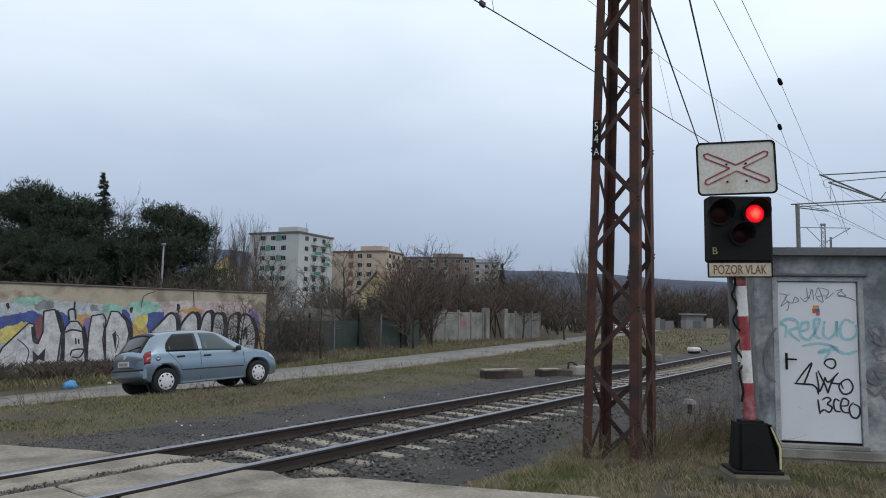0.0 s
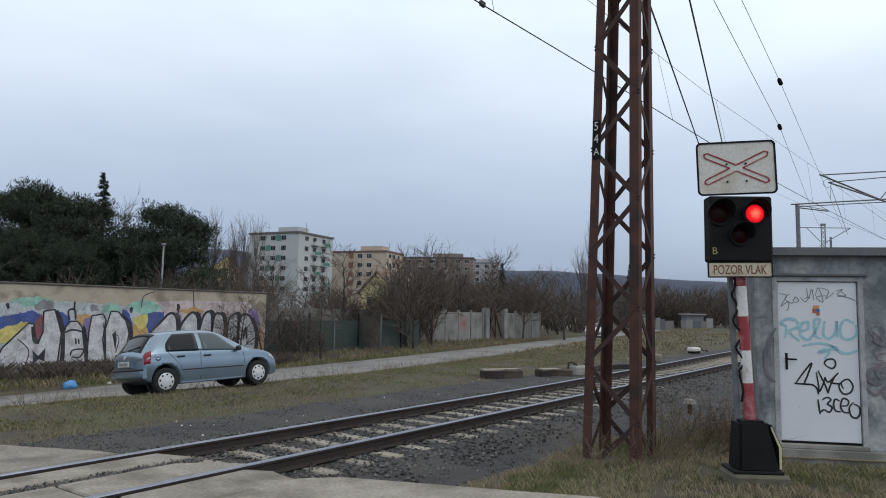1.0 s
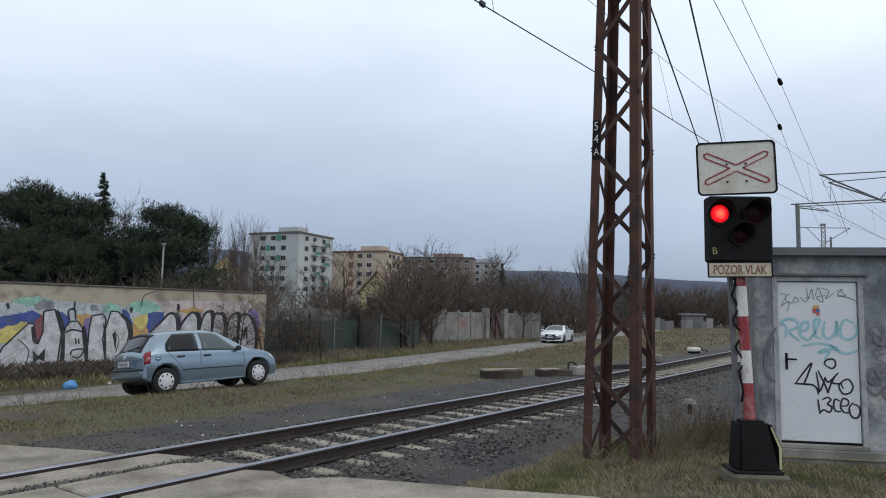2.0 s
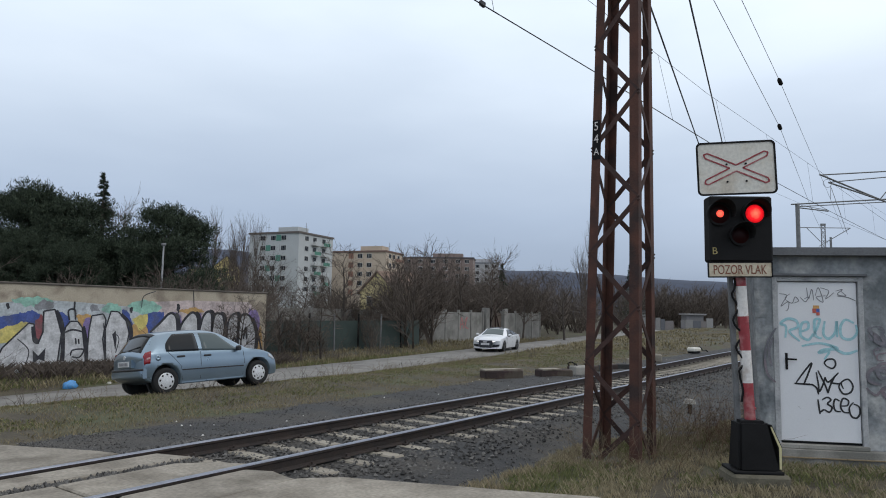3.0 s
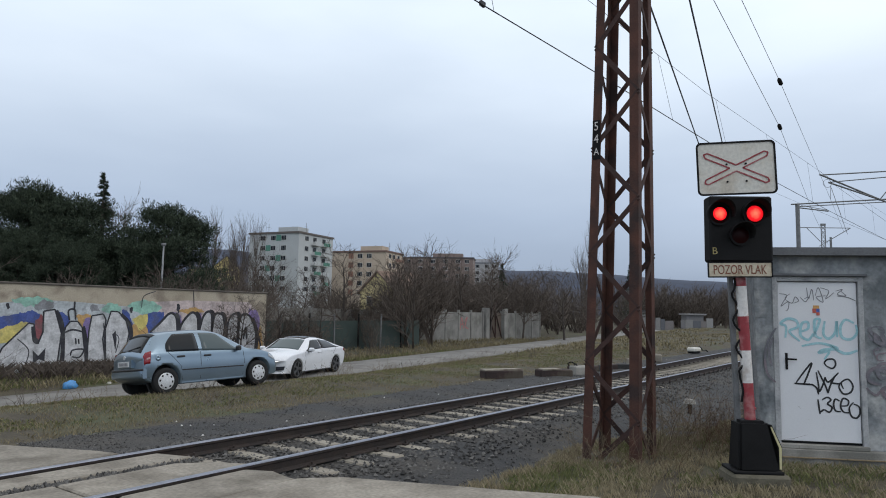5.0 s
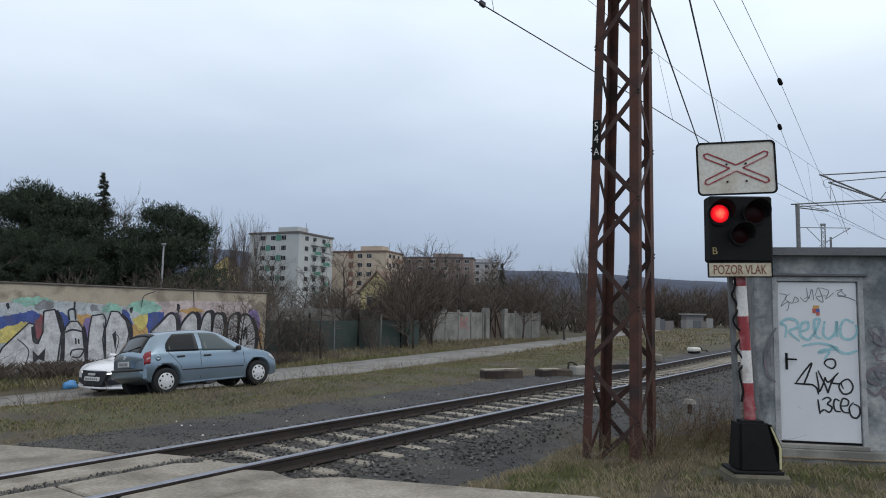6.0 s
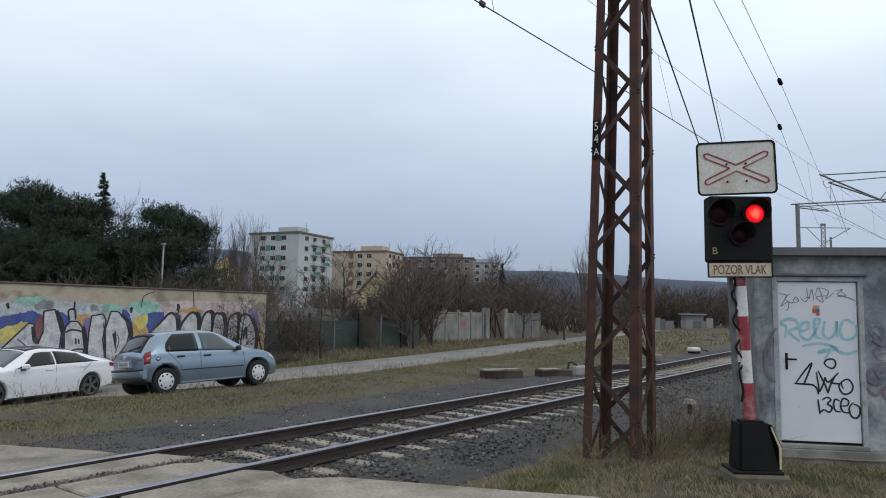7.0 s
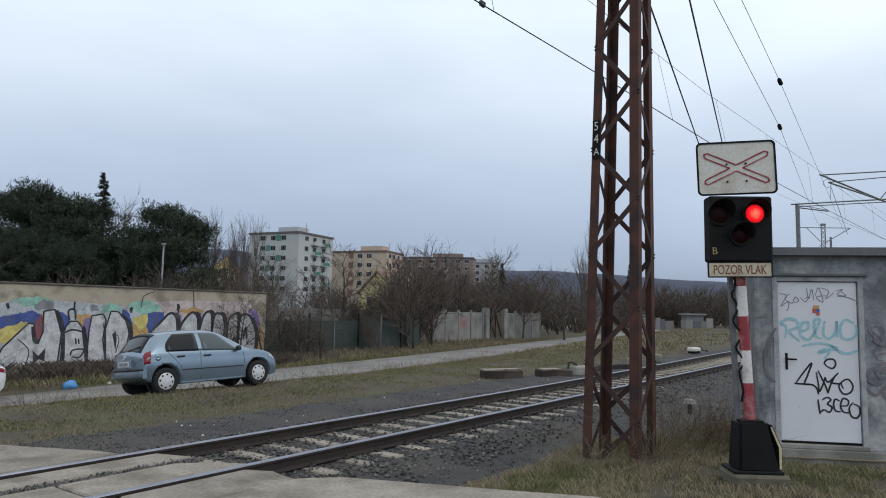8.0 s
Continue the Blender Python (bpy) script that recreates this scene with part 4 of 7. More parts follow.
def make_wheel(parent, at, radius, rim, width, style, sgn):
    """Wheel that turns about its own y axis; sgn: the side that the hub face looks to."""
    bm = bmesh.new()
    prof = [(rim * 0.98, -width * 0.42), (rim + 0.02, -width * 0.5), (radius * 0.95, -width * 0.47), (radius, -width * 0.36), (radius, width * 0.36), (radius * 0.95, width * 0.47), (rim + 0.02, width * 0.5), (rim * 0.98, width * 0.42)]
    seg = 36
    rings = [[bm.verts.new((r * math.cos(k * math.tau / seg), y, r * math.sin(k * math.tau / seg))) for r, y in prof] for k in range(seg)]
    for k in range(seg):
        a, b = rings[k], rings[(k + 1) % seg]
        for i in range(len(prof) - 1):
            f = bm.faces.new((a[i], a[i + 1], b[i + 1], b[i]))
            f.smooth = True
    tyre = part("tyre", bm, M_TYRE, None, "black rubber tyre")
    hub = new("wheel")
    hub.empty_display_size = 0.2
    hub.parent = parent
    hub.location = at
    tyre.parent = hub
    bm = bmesh.new()
    y0 = sgn * width * 0.40
    if style == "cap":
        # a hub cap with openings round its rim
        n = 8
        for k in range(n):
            a0 = k * math.tau / n
            for da, db, r0, r1 in ((0.0, 1.0, 0.0, 0.66), (0.0, 0.60, 0.66, 0.86), (0.0, 1.0, 0.86, 1.0)):
                aa, ab = a0 + da * math.tau / n, a0 + db * math.tau / n
                st = np.linspace(aa, ab, 5)
                for q0, q1 in zip(st, st[1:]):
                    ring = []
                    for a in (q0, q1):
                        for r in (r0, r1):
                            ring.append((rim * r * math.cos(a), y0 + sgn * 0.025 * (1 - r * r), rim * r * math.sin(a)))
                    v = [bm.verts.new(p) for p in (ring[0], ring[1], ring[3], ring[2])]
                    try:
                        bm.faces.new(v)
                    except ValueError:
                        pass
        bmesh.ops.remove_doubles(bm, verts=bm.verts, dist=0.0005)
        part("hub_cap", bm, M_SILVER, hub, "silver plastic hub cap")
    else:
        n = 5
        for k in range(n):
            a = k * math.tau / n
            for o in (-0.13, 0.13):
                p = Vector((0.045 * math.cos(a), y0 * 0.9, 0.045 * math.sin(a)))
                q = Vector((rim * 0.97 * math.cos(a + o), y0, rim * 0.97 * math.sin(a + o)))
                bar(bm, p, q, 0.045, 0.03, (0, 1, 0))
        tube(bm, (0, y0 * 0.7, 0), (0, y0 + sgn * 0.01, 0), 0.075, seg=16)
        for k in range(30):
            a, b = k * math.tau / 30, (k + 1) * math.tau / 30
            bar(bm, (rim * 0.97 * math.cos(a), y0, rim * 0.97 * math.sin(a)), (rim * 0.97 * math.cos(b), y0, rim * 0.97 * math.sin(b)), 0.03, 0.025, (0, 1, 0))
        part("rim", bm, M_DARKRIM, hub, "dark five-spoke alloy rim")
    bm = bmesh.new()
    tube(bm, (0, y0 * 0.55, 0), (0, -y0 * 0.4, 0), rim * 0.98, seg=24)
    part("brake_disc", bm, M_ARCH, hub)
    return hub


def end_point(shell, front, y, z, out=0.0):
    x = shell.x1 + out if front else shell.x0 - out
    p = shell.bend((x, y, z))
    return p


def end_patch(shell, front, outline, out=0.012, sag=0.0):
    """A flat-ish shape on the nose or tail: outline of (y, z), following the bow; sag leans it back with height."""
    bm = bmesh.new()
    def at(y, z, o):
        p = end_point(shell, front, y, z, o)
        p.x += (-1 if front else 1) * sag * (z - 0.5)
        return p
    a = [bm.verts.new(at(y, z, out)) for y, z in outline]
    b = [bm.verts.new(at(y, z, -0.10)) for y, z in outline]
    n = len(a)
    f = bm.faces.new(a)
    for i in range(n):
        bm.faces.new((a[i], b[i], b[(i + 1) % n], a[(i + 1) % n]))
    bmesh.ops.triangulate(bm, faces=[f])
    return bm


def make_hatchback():
    paint = mat("silver_blue_car_paint", (0.225, 0.30, 0.37), (0.245, 0.32, 0.39), 1.5, 0.30, 0.0, 0.65, coat=0.5, spec=0.5, grit=0.05)
    rows = [(-1.93, 0.42, 0.80, 0.86, 0.74, 0.66), (-1.86, 0.36, 0.93, 0.985, 0.79, 0.66), (-1.66, 0.30, 0.955, 1.18, 0.815, 0.62), (-1.42, 0.24, 0.955, 1.40, 0.82, 0.575), (-1.0, 0.20, 0.945, 1.445, 0.823, 0.575), (-0.35, 0.20, 0.93, 1.455, 0.823, 0.58), (0.0, 0.20, 0.92, 1.44, 0.823, 0.58), (0.25, 0.20, 0.912, 1.38, 0.823, 0.585), (0.98, 0.20, 0.885, 0.975, 0.82, 0.70), (1.12, 0.20, 0.88, 0.945, 0.815, 0.72), (1.5, 0.21, 0.83, 0.895, 0.81, 0.67), (1.72, 0.22, 0.765, 0.835, 0.79, 0.62), (1.86, 0.23, 0.67, 0.74, 0.755, 0.57), (1.93, 0.26, 0.56, 0.62, 0.72, 0.55), (1.96, 0.32, 0.46, 0.51, 0.67, 0.5)]
    sh = Shell(rows, (0.16, 0.26))
    car = thing("parked_hatchback", pose(0, 0, 0), "silver-blue five-door hatchback parked on the verge", "car")
    body = part("body", sh.body([(1.23, 0.365, 0.82), (-1.23, 0.365, 0.82)], "body"), paint, car, "silver-blue painted body")
    for s in (1, -1):
        part("rear_window", window(sh, (-1.22, -0.40), (-0.98, -0.43), 0.03, 0.93, s, 0.10), M_GLASS, car)
        part("front_window", window(sh, (-0.32, 0.70), (-0.34, 0.14), 0.03, 0.93, s, 0, 0.035), M_GLASS_DAYLIGHT, car)
        bm = window(sh, (-0.41, -0.31), (-0.44, -0.33), 0.04, 0.92, s)
        part("door_pillar", bm, paint, car)
        bm = bmesh.new()
        ps = [sh.side(-1.06, 0.06, 0.008, s), sh.side(-0.93, 0.88, 0.008, s)]
        bar(bm, ps[0], ps[1], 0.025, 0.012, (0, 1, 0))
        part("quarter_bar", bm, M_PLASTIC, car)
        part("door_seam", line_on(sh, [(-0.36, 1.0), (-0.36, 0.6), (-0.37, 0.12)], s), M_PLASTIC, car)
        part("door_seam", line_on(sh, [(0.80, 0.98), (0.83, 0.6), (0.78, 0.12)], s), M_PLASTIC, car)
        part("door_seam", line_on(sh, [(-1.18, 1.0), (-1.05, 0.85), (-0.86, 0.55), (-0.83, 0.12)], s), M_PLASTIC, car)
        part("door_seam", line_on(sh, [(-0.83, 0.05), (0.0, 0.05), (0.80, 0.05)], s, 0.03), paint, car)
        bm = bmesh.new()
        ps = [sh.flank(x, 0.44, 0.006, s) for x in np.linspace(-0.84, 0.80, 12)]
        for a, b in zip(ps, ps[1:]):
            bar(bm, a, b, 0.012, 0.028, (0, 0, 1))
        part("side_moulding", bm, M_PLASTIC, car, "dark rubbing strip")
        for x in (-0.88, -0.20):
            bm = bmesh.new()
            c = sh.flank(x, 0.86, 0.012, s)
            box(bm, (c.x - 0.08, c.y - 0.02, c.z - 0.022), (c.x + 0.11, c.y + 0.018, c.z + 0.022), 0.012)
            part("door_handle", bm, M_PLASTIC, car, "black door handle")
        bm = bmesh.new()
        c = sh.side(0.63, 0.12, 0.0, s)
        box(bm, (c.x - 0.06, c.y + (0.02 if s > 0 else -0.17), c.z - 0.04), (c.x + 0.05, c.y + (0.17 if s > 0 else -0.02), c.z + 0.085), 0.03)
        part("mirror", bm, M_PLASTIC, car, "black door mirror")
        # tail lamp wraps the corner
        bm = patch(lambda u, v, o, s=s: sh.flank(-1.90 + 0.23 * u * (0.75 + 0.25 * v), 0.64 + 0.44 * v, o + 0.004, s), np.linspace(0, 1, 6), np.linspace(0, 1, 6), 0.02)
        part("tail_lamp", bm, M_LAMP_RED, car, "red tail lamp with a pale reversing segment")
        bm = patch(lambda u, v, o, s=s: sh.flank(-1.88 + 0.16 * u, 0.80 + 0.07 * v, o + 0.008, s), np.linspace(0, 1, 4), np.linspace(0, 1, 3), 0.02)
        part("reversing_lamp", bm, glassy("pale_lamp", (0.5, 0.3, 0.3), 0.2), car)
        bm = patch(lambda u, v, o, s=s: sh.flank(1.64 + 0.22 * u, 0.82 + 0.14 * v, o + 0.004, s), np.linspace(0, 1, 5), np.linspace(0, 1, 4), 0.02)
        part("headlamp", bm, M_LAMP_CLEAR, car, "clear headlamp")
    part("fuel_flap", patch(lambda u, v, o: sh.flank(-1.45 + 0.075 * u * math.cos(v), 0.84 + 0.10 * u * math.sin(v), o, -1), np.linspace(0.05, 1, 3), np.linspace(0, math.tau, 18), 0.004), paint, car)
    part("windscreen", patch(lambda u, v, o: sh.roof(0.30 + 0.64 * u, (v * 2 - 1) * 0.90, o), np.linspace(0, 1, 8), np.linspace(0, 1, 9)), M_GLASS, car)
    part("tailgate_glass", patch(lambda u, v, o: sh.roof(-1.845 + 0.37 * u, (v * 2 - 1) * 0.90, o), np.linspace(0, 1, 8), np.linspace(0, 1, 9)), M_GLASS, car, "dark tailgate window")
    bm = bmesh.new()
    bar(bm, sh.roof(-1.84, -0.1, 0.02), sh.roof(-1.74, -0.72, 0.025), 0.035, 0.02)
    part("rear_wiper", bm, M_PLASTIC, car)
    part("spoiler_lip", patch(lambda u, v, o: sh.roof(-1.47 + 0.10 * u, (v * 2 - 1) * 0.95, o + 0.012 * (1 - u)), np.linspace(0, 1, 3), np.linspace(0, 1, 9)), M_PLASTIC, car)
    part("rear_bumper", patch(lambda u, v, o: end_point(sh, False, (u * 2 - 1) * 0.78, 0.40 + 0.22 * v, o + 0.045 + 0.02 * math.sin(v * math.pi)), np.linspace(0, 1, 13), np.linspace(0, 1, 5), 0.16), paint, car, "painted rear bumper")
    part("bumper_strip", patch(lambda u, v, o: end_point(sh, False, (u * 2 - 1) * 0.79, 0.57 + 0.05 * v, o + 0.072), np.linspace(0, 1, 13), np.linspace(0, 1, 3), 0.03), M_PLASTIC, car, "dark bumper strip")
    plate = part("number_plate", end_patch(sh, False, [(-0.27, 0.68), (0.27, 0.68), (0.27, 0.80), (-0.27, 0.80)], 0.05), M_PLATE, car, "white plate")
    bm = bmesh.new()
    for k in range(7):
        y = -0.20 + k * 0.065
        c = end_point(sh, False, y, 0.74, 0.053)
        box(bm, (c.x - 0.003, y - 0.02, 0.705), (c.x, y + 0.02, 0.775))
    part("plate_bars", bm, M_PLATEBAR, plate)
    part("plate_recess", end_patch(sh, False, [(-0.36, 0.655), (0.36, 0.655), (0.36, 0.83), (-0.36, 0.83)], 0.04), paint, car)
    bm = bmesh.new()
    tube(bm, sh.roof(-1.30, 0, 0), sh.roof(-1.30, 0, 0) + Vector((-0.18, 0, 0.14)), 0.006, 0.003, seg=6)
    part("aerial", bm, M_PLASTIC, car)
    bm = bmesh.new()
    c = end_point(sh, False, 0, 0.885, 0.0)
    tube(bm, (c.x + 0.02, 0, 0.885), (c.x - 0.015, 0, 0.885), 0.045, seg=16)
    part("badge", bm, M_SILVER, car, "round plain badge")
    bm = bmesh.new()
    for x in (1.23, -1.23):
        for s in (1, -1):
            tube(bm, (x, s * 0.50, 0.32), (x, s * 0.56, 0.32), 0.36, seg=24)
    box(bm, (-1.45, -0.6, 0.24), (1.6, 0.6, 0.30))
    part("underside", bm, M_ARCH, car)
    for x in (1.23, -1.23):
        for s in (1, -1):
            make_wheel(car, (x, s * 0.735, 0.30), 0.30, 0.195, 0.17, "cap", s)
    # short tail, slightly longer nose
    for c in car.children:
        for ob in ([c] + list(c.children) if c.type == "MESH" else []):
            for v in ob.data.vertices:
                if v.co.x < -1.45:
                    v.co.x = -1.45 + (v.co.x + 1.45) * 0.76
                elif v.co.x > 1.5:
                    v.co.x = 1.5 + (v.co.x - 1.5) * 1.10
    return car


hatchback = make_hatchback()
hatchback.matrix_world = pose(10.334, 8.692, -0.291, -5.4, -1.6, -4.8)


def make_coupe():
    paint = mat("white_car_paint", (0.74, 0.75, 0.78), (0.78, 0.79, 0.82), 1.5, 0.3, 0.0, 0.0, coat=0.6)
    rows = [(-2.58, 0.48, 0.80, 0.86, 0.80, 0.66), (-2.50, 0.36, 0.90, 0.985, 0.87, 0.68), (-2.28, 0.26, 0.955, 1.03, 0.92, 0.66), (-1.75, 0.20, 0.965, 1.16, 0.945, 0.60), (-1.1, 0.18, 0.955, 1.315, 0.955, 0.585), (-0.5, 0.18, 0.945, 1.40, 0.955, 0.59), (0.0, 0.18, 0.935, 1.42, 0.955, 0.60), (0.35, 0.18, 0.925, 1.375, 0.955, 0.61), (1.10, 0.18, 0.90, 0.985, 0.95, 0.78), (1.25, 0.18, 0.89, 0.955, 0.95, 0.80), (1.8, 0.18, 0.835, 0.90, 0.945, 0.74), (2.15, 0.19, 0.79, 0.84, 0.93, 0.72), (2.36, 0.20, 0.71, 0.76, 0.90, 0.70), (2.46, 0.24, 0.63, 0.68, 0.87, 0.68)]
    rows = [(x, lo, belt * 1.02, top * 1.01, w, r) for x, lo, belt, top, w, r in rows]
    sh = Shell(rows, (0.22, 0.36))
    car = thing("white_coupe", pose(0, 0, 0), "white five-door executive coupe driving with headlights lit", "car")
    part("body", sh.body([(1.457, 0.385, 0.95), (-1.457, 0.385, 0.95)], "body"), paint, car, "glossy white painted body")
    lamp_on = glow("lit_headlamp_strip", (1.0, 0.98, 0.95), 1.6)
    for s in (1, -1):
        part("rear_window", window(sh, (-1.78, -0.30), (-1.12, -0.34), 0.08, 0.88, s, -0.06), M_GLASS, car)
        part("front_window", window(sh, (-0.24, 0.92), (-0.28, 0.22), 0.08, 0.86, s), M_GLASS, car)
        part("door_seam", line_on(sh, [(-0.28, 1.0), (-0.28, 0.5), (-0.30, 0.10)], s), M_PLASTIC, car)
        part("door_seam", line_on(sh, [(0.92, 0.98), (0.95, 0.5), (0.88, 0.10)], s), M_PLASTIC, car)
        part("door_seam", line_on(sh, [(-1.45, 1.0), (-1.20, 0.75), (-1.02, 0.4), (-1.0, 0.10)], s), M_PLASTIC, car)
        for x in (-1.15, -0.08):
            c = sh.flank(x, 0.88, 0.01, s)
            part("door_handle", box(bmesh.new(), (c.x - 0.10, c.y - 0.02, c.z - 0.018), (c.x + 0.12, c.y + 0.018, c.z + 0.018), 0.01), paint, car)
        c = sh.side(0.72, 0.10, 0.0, s)
        bm = bmesh.new()
        box(bm, (c.x - 0.06, min(c.y + s * 0.05, c.y + s * 0.27), c.z - 0.03), (c.x + 0.08, max(c.y + s * 0.05, c.y + s * 0.27), c.z + 0.11), 0.045)
        mirror = part("mirror", bm, paint, car, "white mirror on a black foot")
        part("mirror_foot", box(bmesh.new(), (c.x - 0.02, min(c.y, c.y + s * 0.16), c.z - 0.06), (c.x + 0.06, max(c.y, c.y + s * 0.16), c.z - 0.02), 0.01), M_PLASTIC, mirror)
        ol = [(0.44, 0.60), (0.80, 0.655), (0.84, 0.71), (0.62, 0.70), (0.42, 0.65)]
        lamp = part("headlamp", end_patch(sh, True, [(s * y, z) for y, z in ol], 0.03, 0.35), M_DARKRIM, car, "slanted headlamp with a lit white strip")
        part("lit_strip", end_patch(sh, True, [(s * y, z) for y, z in [(0.44, 0.603), (0.82, 0.655), (0.82, 0.692), (0.44, 0.640)]], 0.05, 0.35), lamp_on, lamp, "glowing white strip")
        part("lower_intake", end_patch(sh, True, [(s * y, z) for y, z in [(0.42, 0.30), (0.80, 0.34), (0.82, 0.46), (0.44, 0.44)]], 0.02, 0.0), M_NAVY, car, "black side air intake")
        bm = patch(lambda u, v, o, s=s: sh.flank(-2.55 + 0.30 * u, 0.80 + 0.17 * v, o + 0.004, s), np.linspace(0, 1, 5), np.linspace(0, 1, 4), 0.02)
        part("tail_lamp", bm, M_LAMP_RED, car, "red tail lamp")
        part("sill", line_on(sh, [(-1.05, 0.02), (0.0, 0.02), (1.05, 0.02)], s, 0.03), M_PLASTIC, car)
    grille = part("grille", end_patch(sh, True, [(-0.36, 0.31), (0.36, 0.31), (0.44, 0.55), (0.41, 0.70), (-0.41, 0.70), (-0.44, 0.55)], 0.05, 0.12), M_NAVY, car, "large black single-frame grille")
    part("grille_mesh", end_patch(sh, True, [(-0.34, 0.22), (0.34, 0.22), (0.38, 0.32), (-0.38, 0.32)], 0.02, 0.0), M_PLASTIC, car)
    plate = part("number_plate", end_patch(sh, True, [(-0.26, 0.42), (0.26, 0.42), (0.26, 0.53), (-0.26, 0.53)], 0.065, 0.12), M_PLATE, car, "white plate")
    bm = bmesh.new()
    for k in range(7):
        y = -0.20 + k * 0.066
        c = end_point(sh, True, y, 0.475, 0.071)
        box(bm, (c.x, y - 0.02, 0.445), (c.x + 0.003, y + 0.02, 0.505))
    part("plate_bars", bm, M_PLATEBAR, plate)
    bm = bmesh.new()
    c = end_point(sh, True, 0, 0.60, 0.058)
    box(bm, (c.x - 0.02, -0.13, 0.575), (c.x + 0.0, 0.13, 0.635), 0.02)
    part("badge", bm, M_SILVER, grille, "plain chrome badge")
    part("windscreen", patch(lambda u, v, o: sh.roof(0.42 + 0.66 * u, (v * 2 - 1) * 0.90, o), np.linspace(0, 1, 8), np.linspace(0, 1, 9)), M_GLASS_DAYLIGHT, car)
    part("glass_roof", patch(lambda u, v, o: sh.roof(-0.85 + 1.22 * u, (v * 2 - 1) * 0.86, o), np.linspace(0, 1, 9), np.linspace(0, 1, 9)), M_GLASS, car, "black glass roof")
    part("tailgate_glass", patch(lambda u, v, o: sh.roof(-2.05 + 0.95 * u, (v * 2 - 1) * 0.88, o), np.linspace(0, 1, 8), np.linspace(0, 1, 9)), M_GLASS, car)
    part("front_lip", patch(lambda u, v, o: end_point(sh, True, (u * 2 - 1) * 0.84, 0.20 + 0.05 * v, o + 0.03), np.linspace(0, 1, 13), np.linspace(0, 1, 3), 0.14), paint, car)
    bm = bmesh.new()
    for x in (1.457, -1.457):
        for s in (1, -1):
            tube(bm, (x, s * 0.62, 0.34), (x, s * 0.68, 0.34), 0.38, seg=24)
    box(bm, (-2.2, -0.7, 0.22), (2.1, 0.7, 0.30))
    part("underside", bm, M_ARCH, car)
    wheels = [make_wheel(car, (x, s * 0.835, 0.335), 0.335, 0.262, 0.22, "spokes", s) for x in (1.457, -1.457) for s in (1, -1)]
    return car, wheels


coupe, coupe_wheels = make_coupe()
coupe.scale = (1.015, 1.015, 1.015)


# ---- graffiti ----
def field(bm, pts, y, smooth=True):
    """A painted field on the wall: a closed outline of (x, z)."""
    if smooth:
        P = list(pts)
        out = []
        n = len(P)
        for k in range(n):
            a, b, c, d = P[k - 1], P[k], P[(k + 1) % n], P[(k + 2) % n]
            for q in range(9):
                t = q / 9
                out.append(tuple(0.5 * (2 * b[i] + (c[i] - a[i]) * t + (2 * a[i] - 5 * b[i] + 4 * c[i] - d[i]) * t * t + (3 * b[i] - a[i] - 3 * c[i] + d[i]) * t ** 3) for i in (0, 1)))
        pts = [(x + 0.07 * noise.noise(Vector((x * 5, z * 5, 1))) + 0.04 * noise.noise(Vector((x * 14, z * 14, 2))), z + 0.09 * noise.noise(Vector((x * 5, z * 5, 7))) + 0.05 * noise.noise(Vector((x * 14, z * 14, 9)))) for x, z in out]
    f = bm.faces.new([bm.verts.new((x, y, z)) for x, z in pts])
    f.normal_update()
    bmesh.ops.triangulate(bm, faces=[f])


def spray(name, c, c2=None):
    return mat(name, c, c2 or tuple(min(v * 1.25 + 0.02, 0.9) for v in c), 3.0, 0.8, 0.3, fine=14, c3=tuple(v * 0.62 + 0.05 for v in c), stain=2.4, spread=0.12, grit=0.4)


SP_WHITE = spray("chalky_white_paint", (0.47, 0.47, 0.48))
SP_BLACK = spray("matt_black_paint", (0.022, 0.022, 0.028), (0.04, 0.04, 0.05))
SP_BLUE = spray("deep_blue_paint", (0.045, 0.075, 0.25))
SP_YELLOW = spray("yellow_paint", (0.52, 0.44, 0.14))
SP_PALE = spray("pale_blue_grey_paint", (0.38, 0.41, 0.43))
SP_ORANGE = spray("ochre_paint", (0.42, 0.26, 0.10))
SP_MINT = spray("mint_green_paint", (0.24, 0.44, 0.36))
SP_VIOLET = spray("violet_paint", (0.20, 0.15, 0.32))
SP_MAROON = spray("maroon_paint", (0.20, 0.06, 0.07))
SP_SMUDGE = spray("grey_overspray", (0.20, 0.205, 0.22))
SP_PINK = spray("faded_pink_paint", (0.46, 0.38, 0.37))


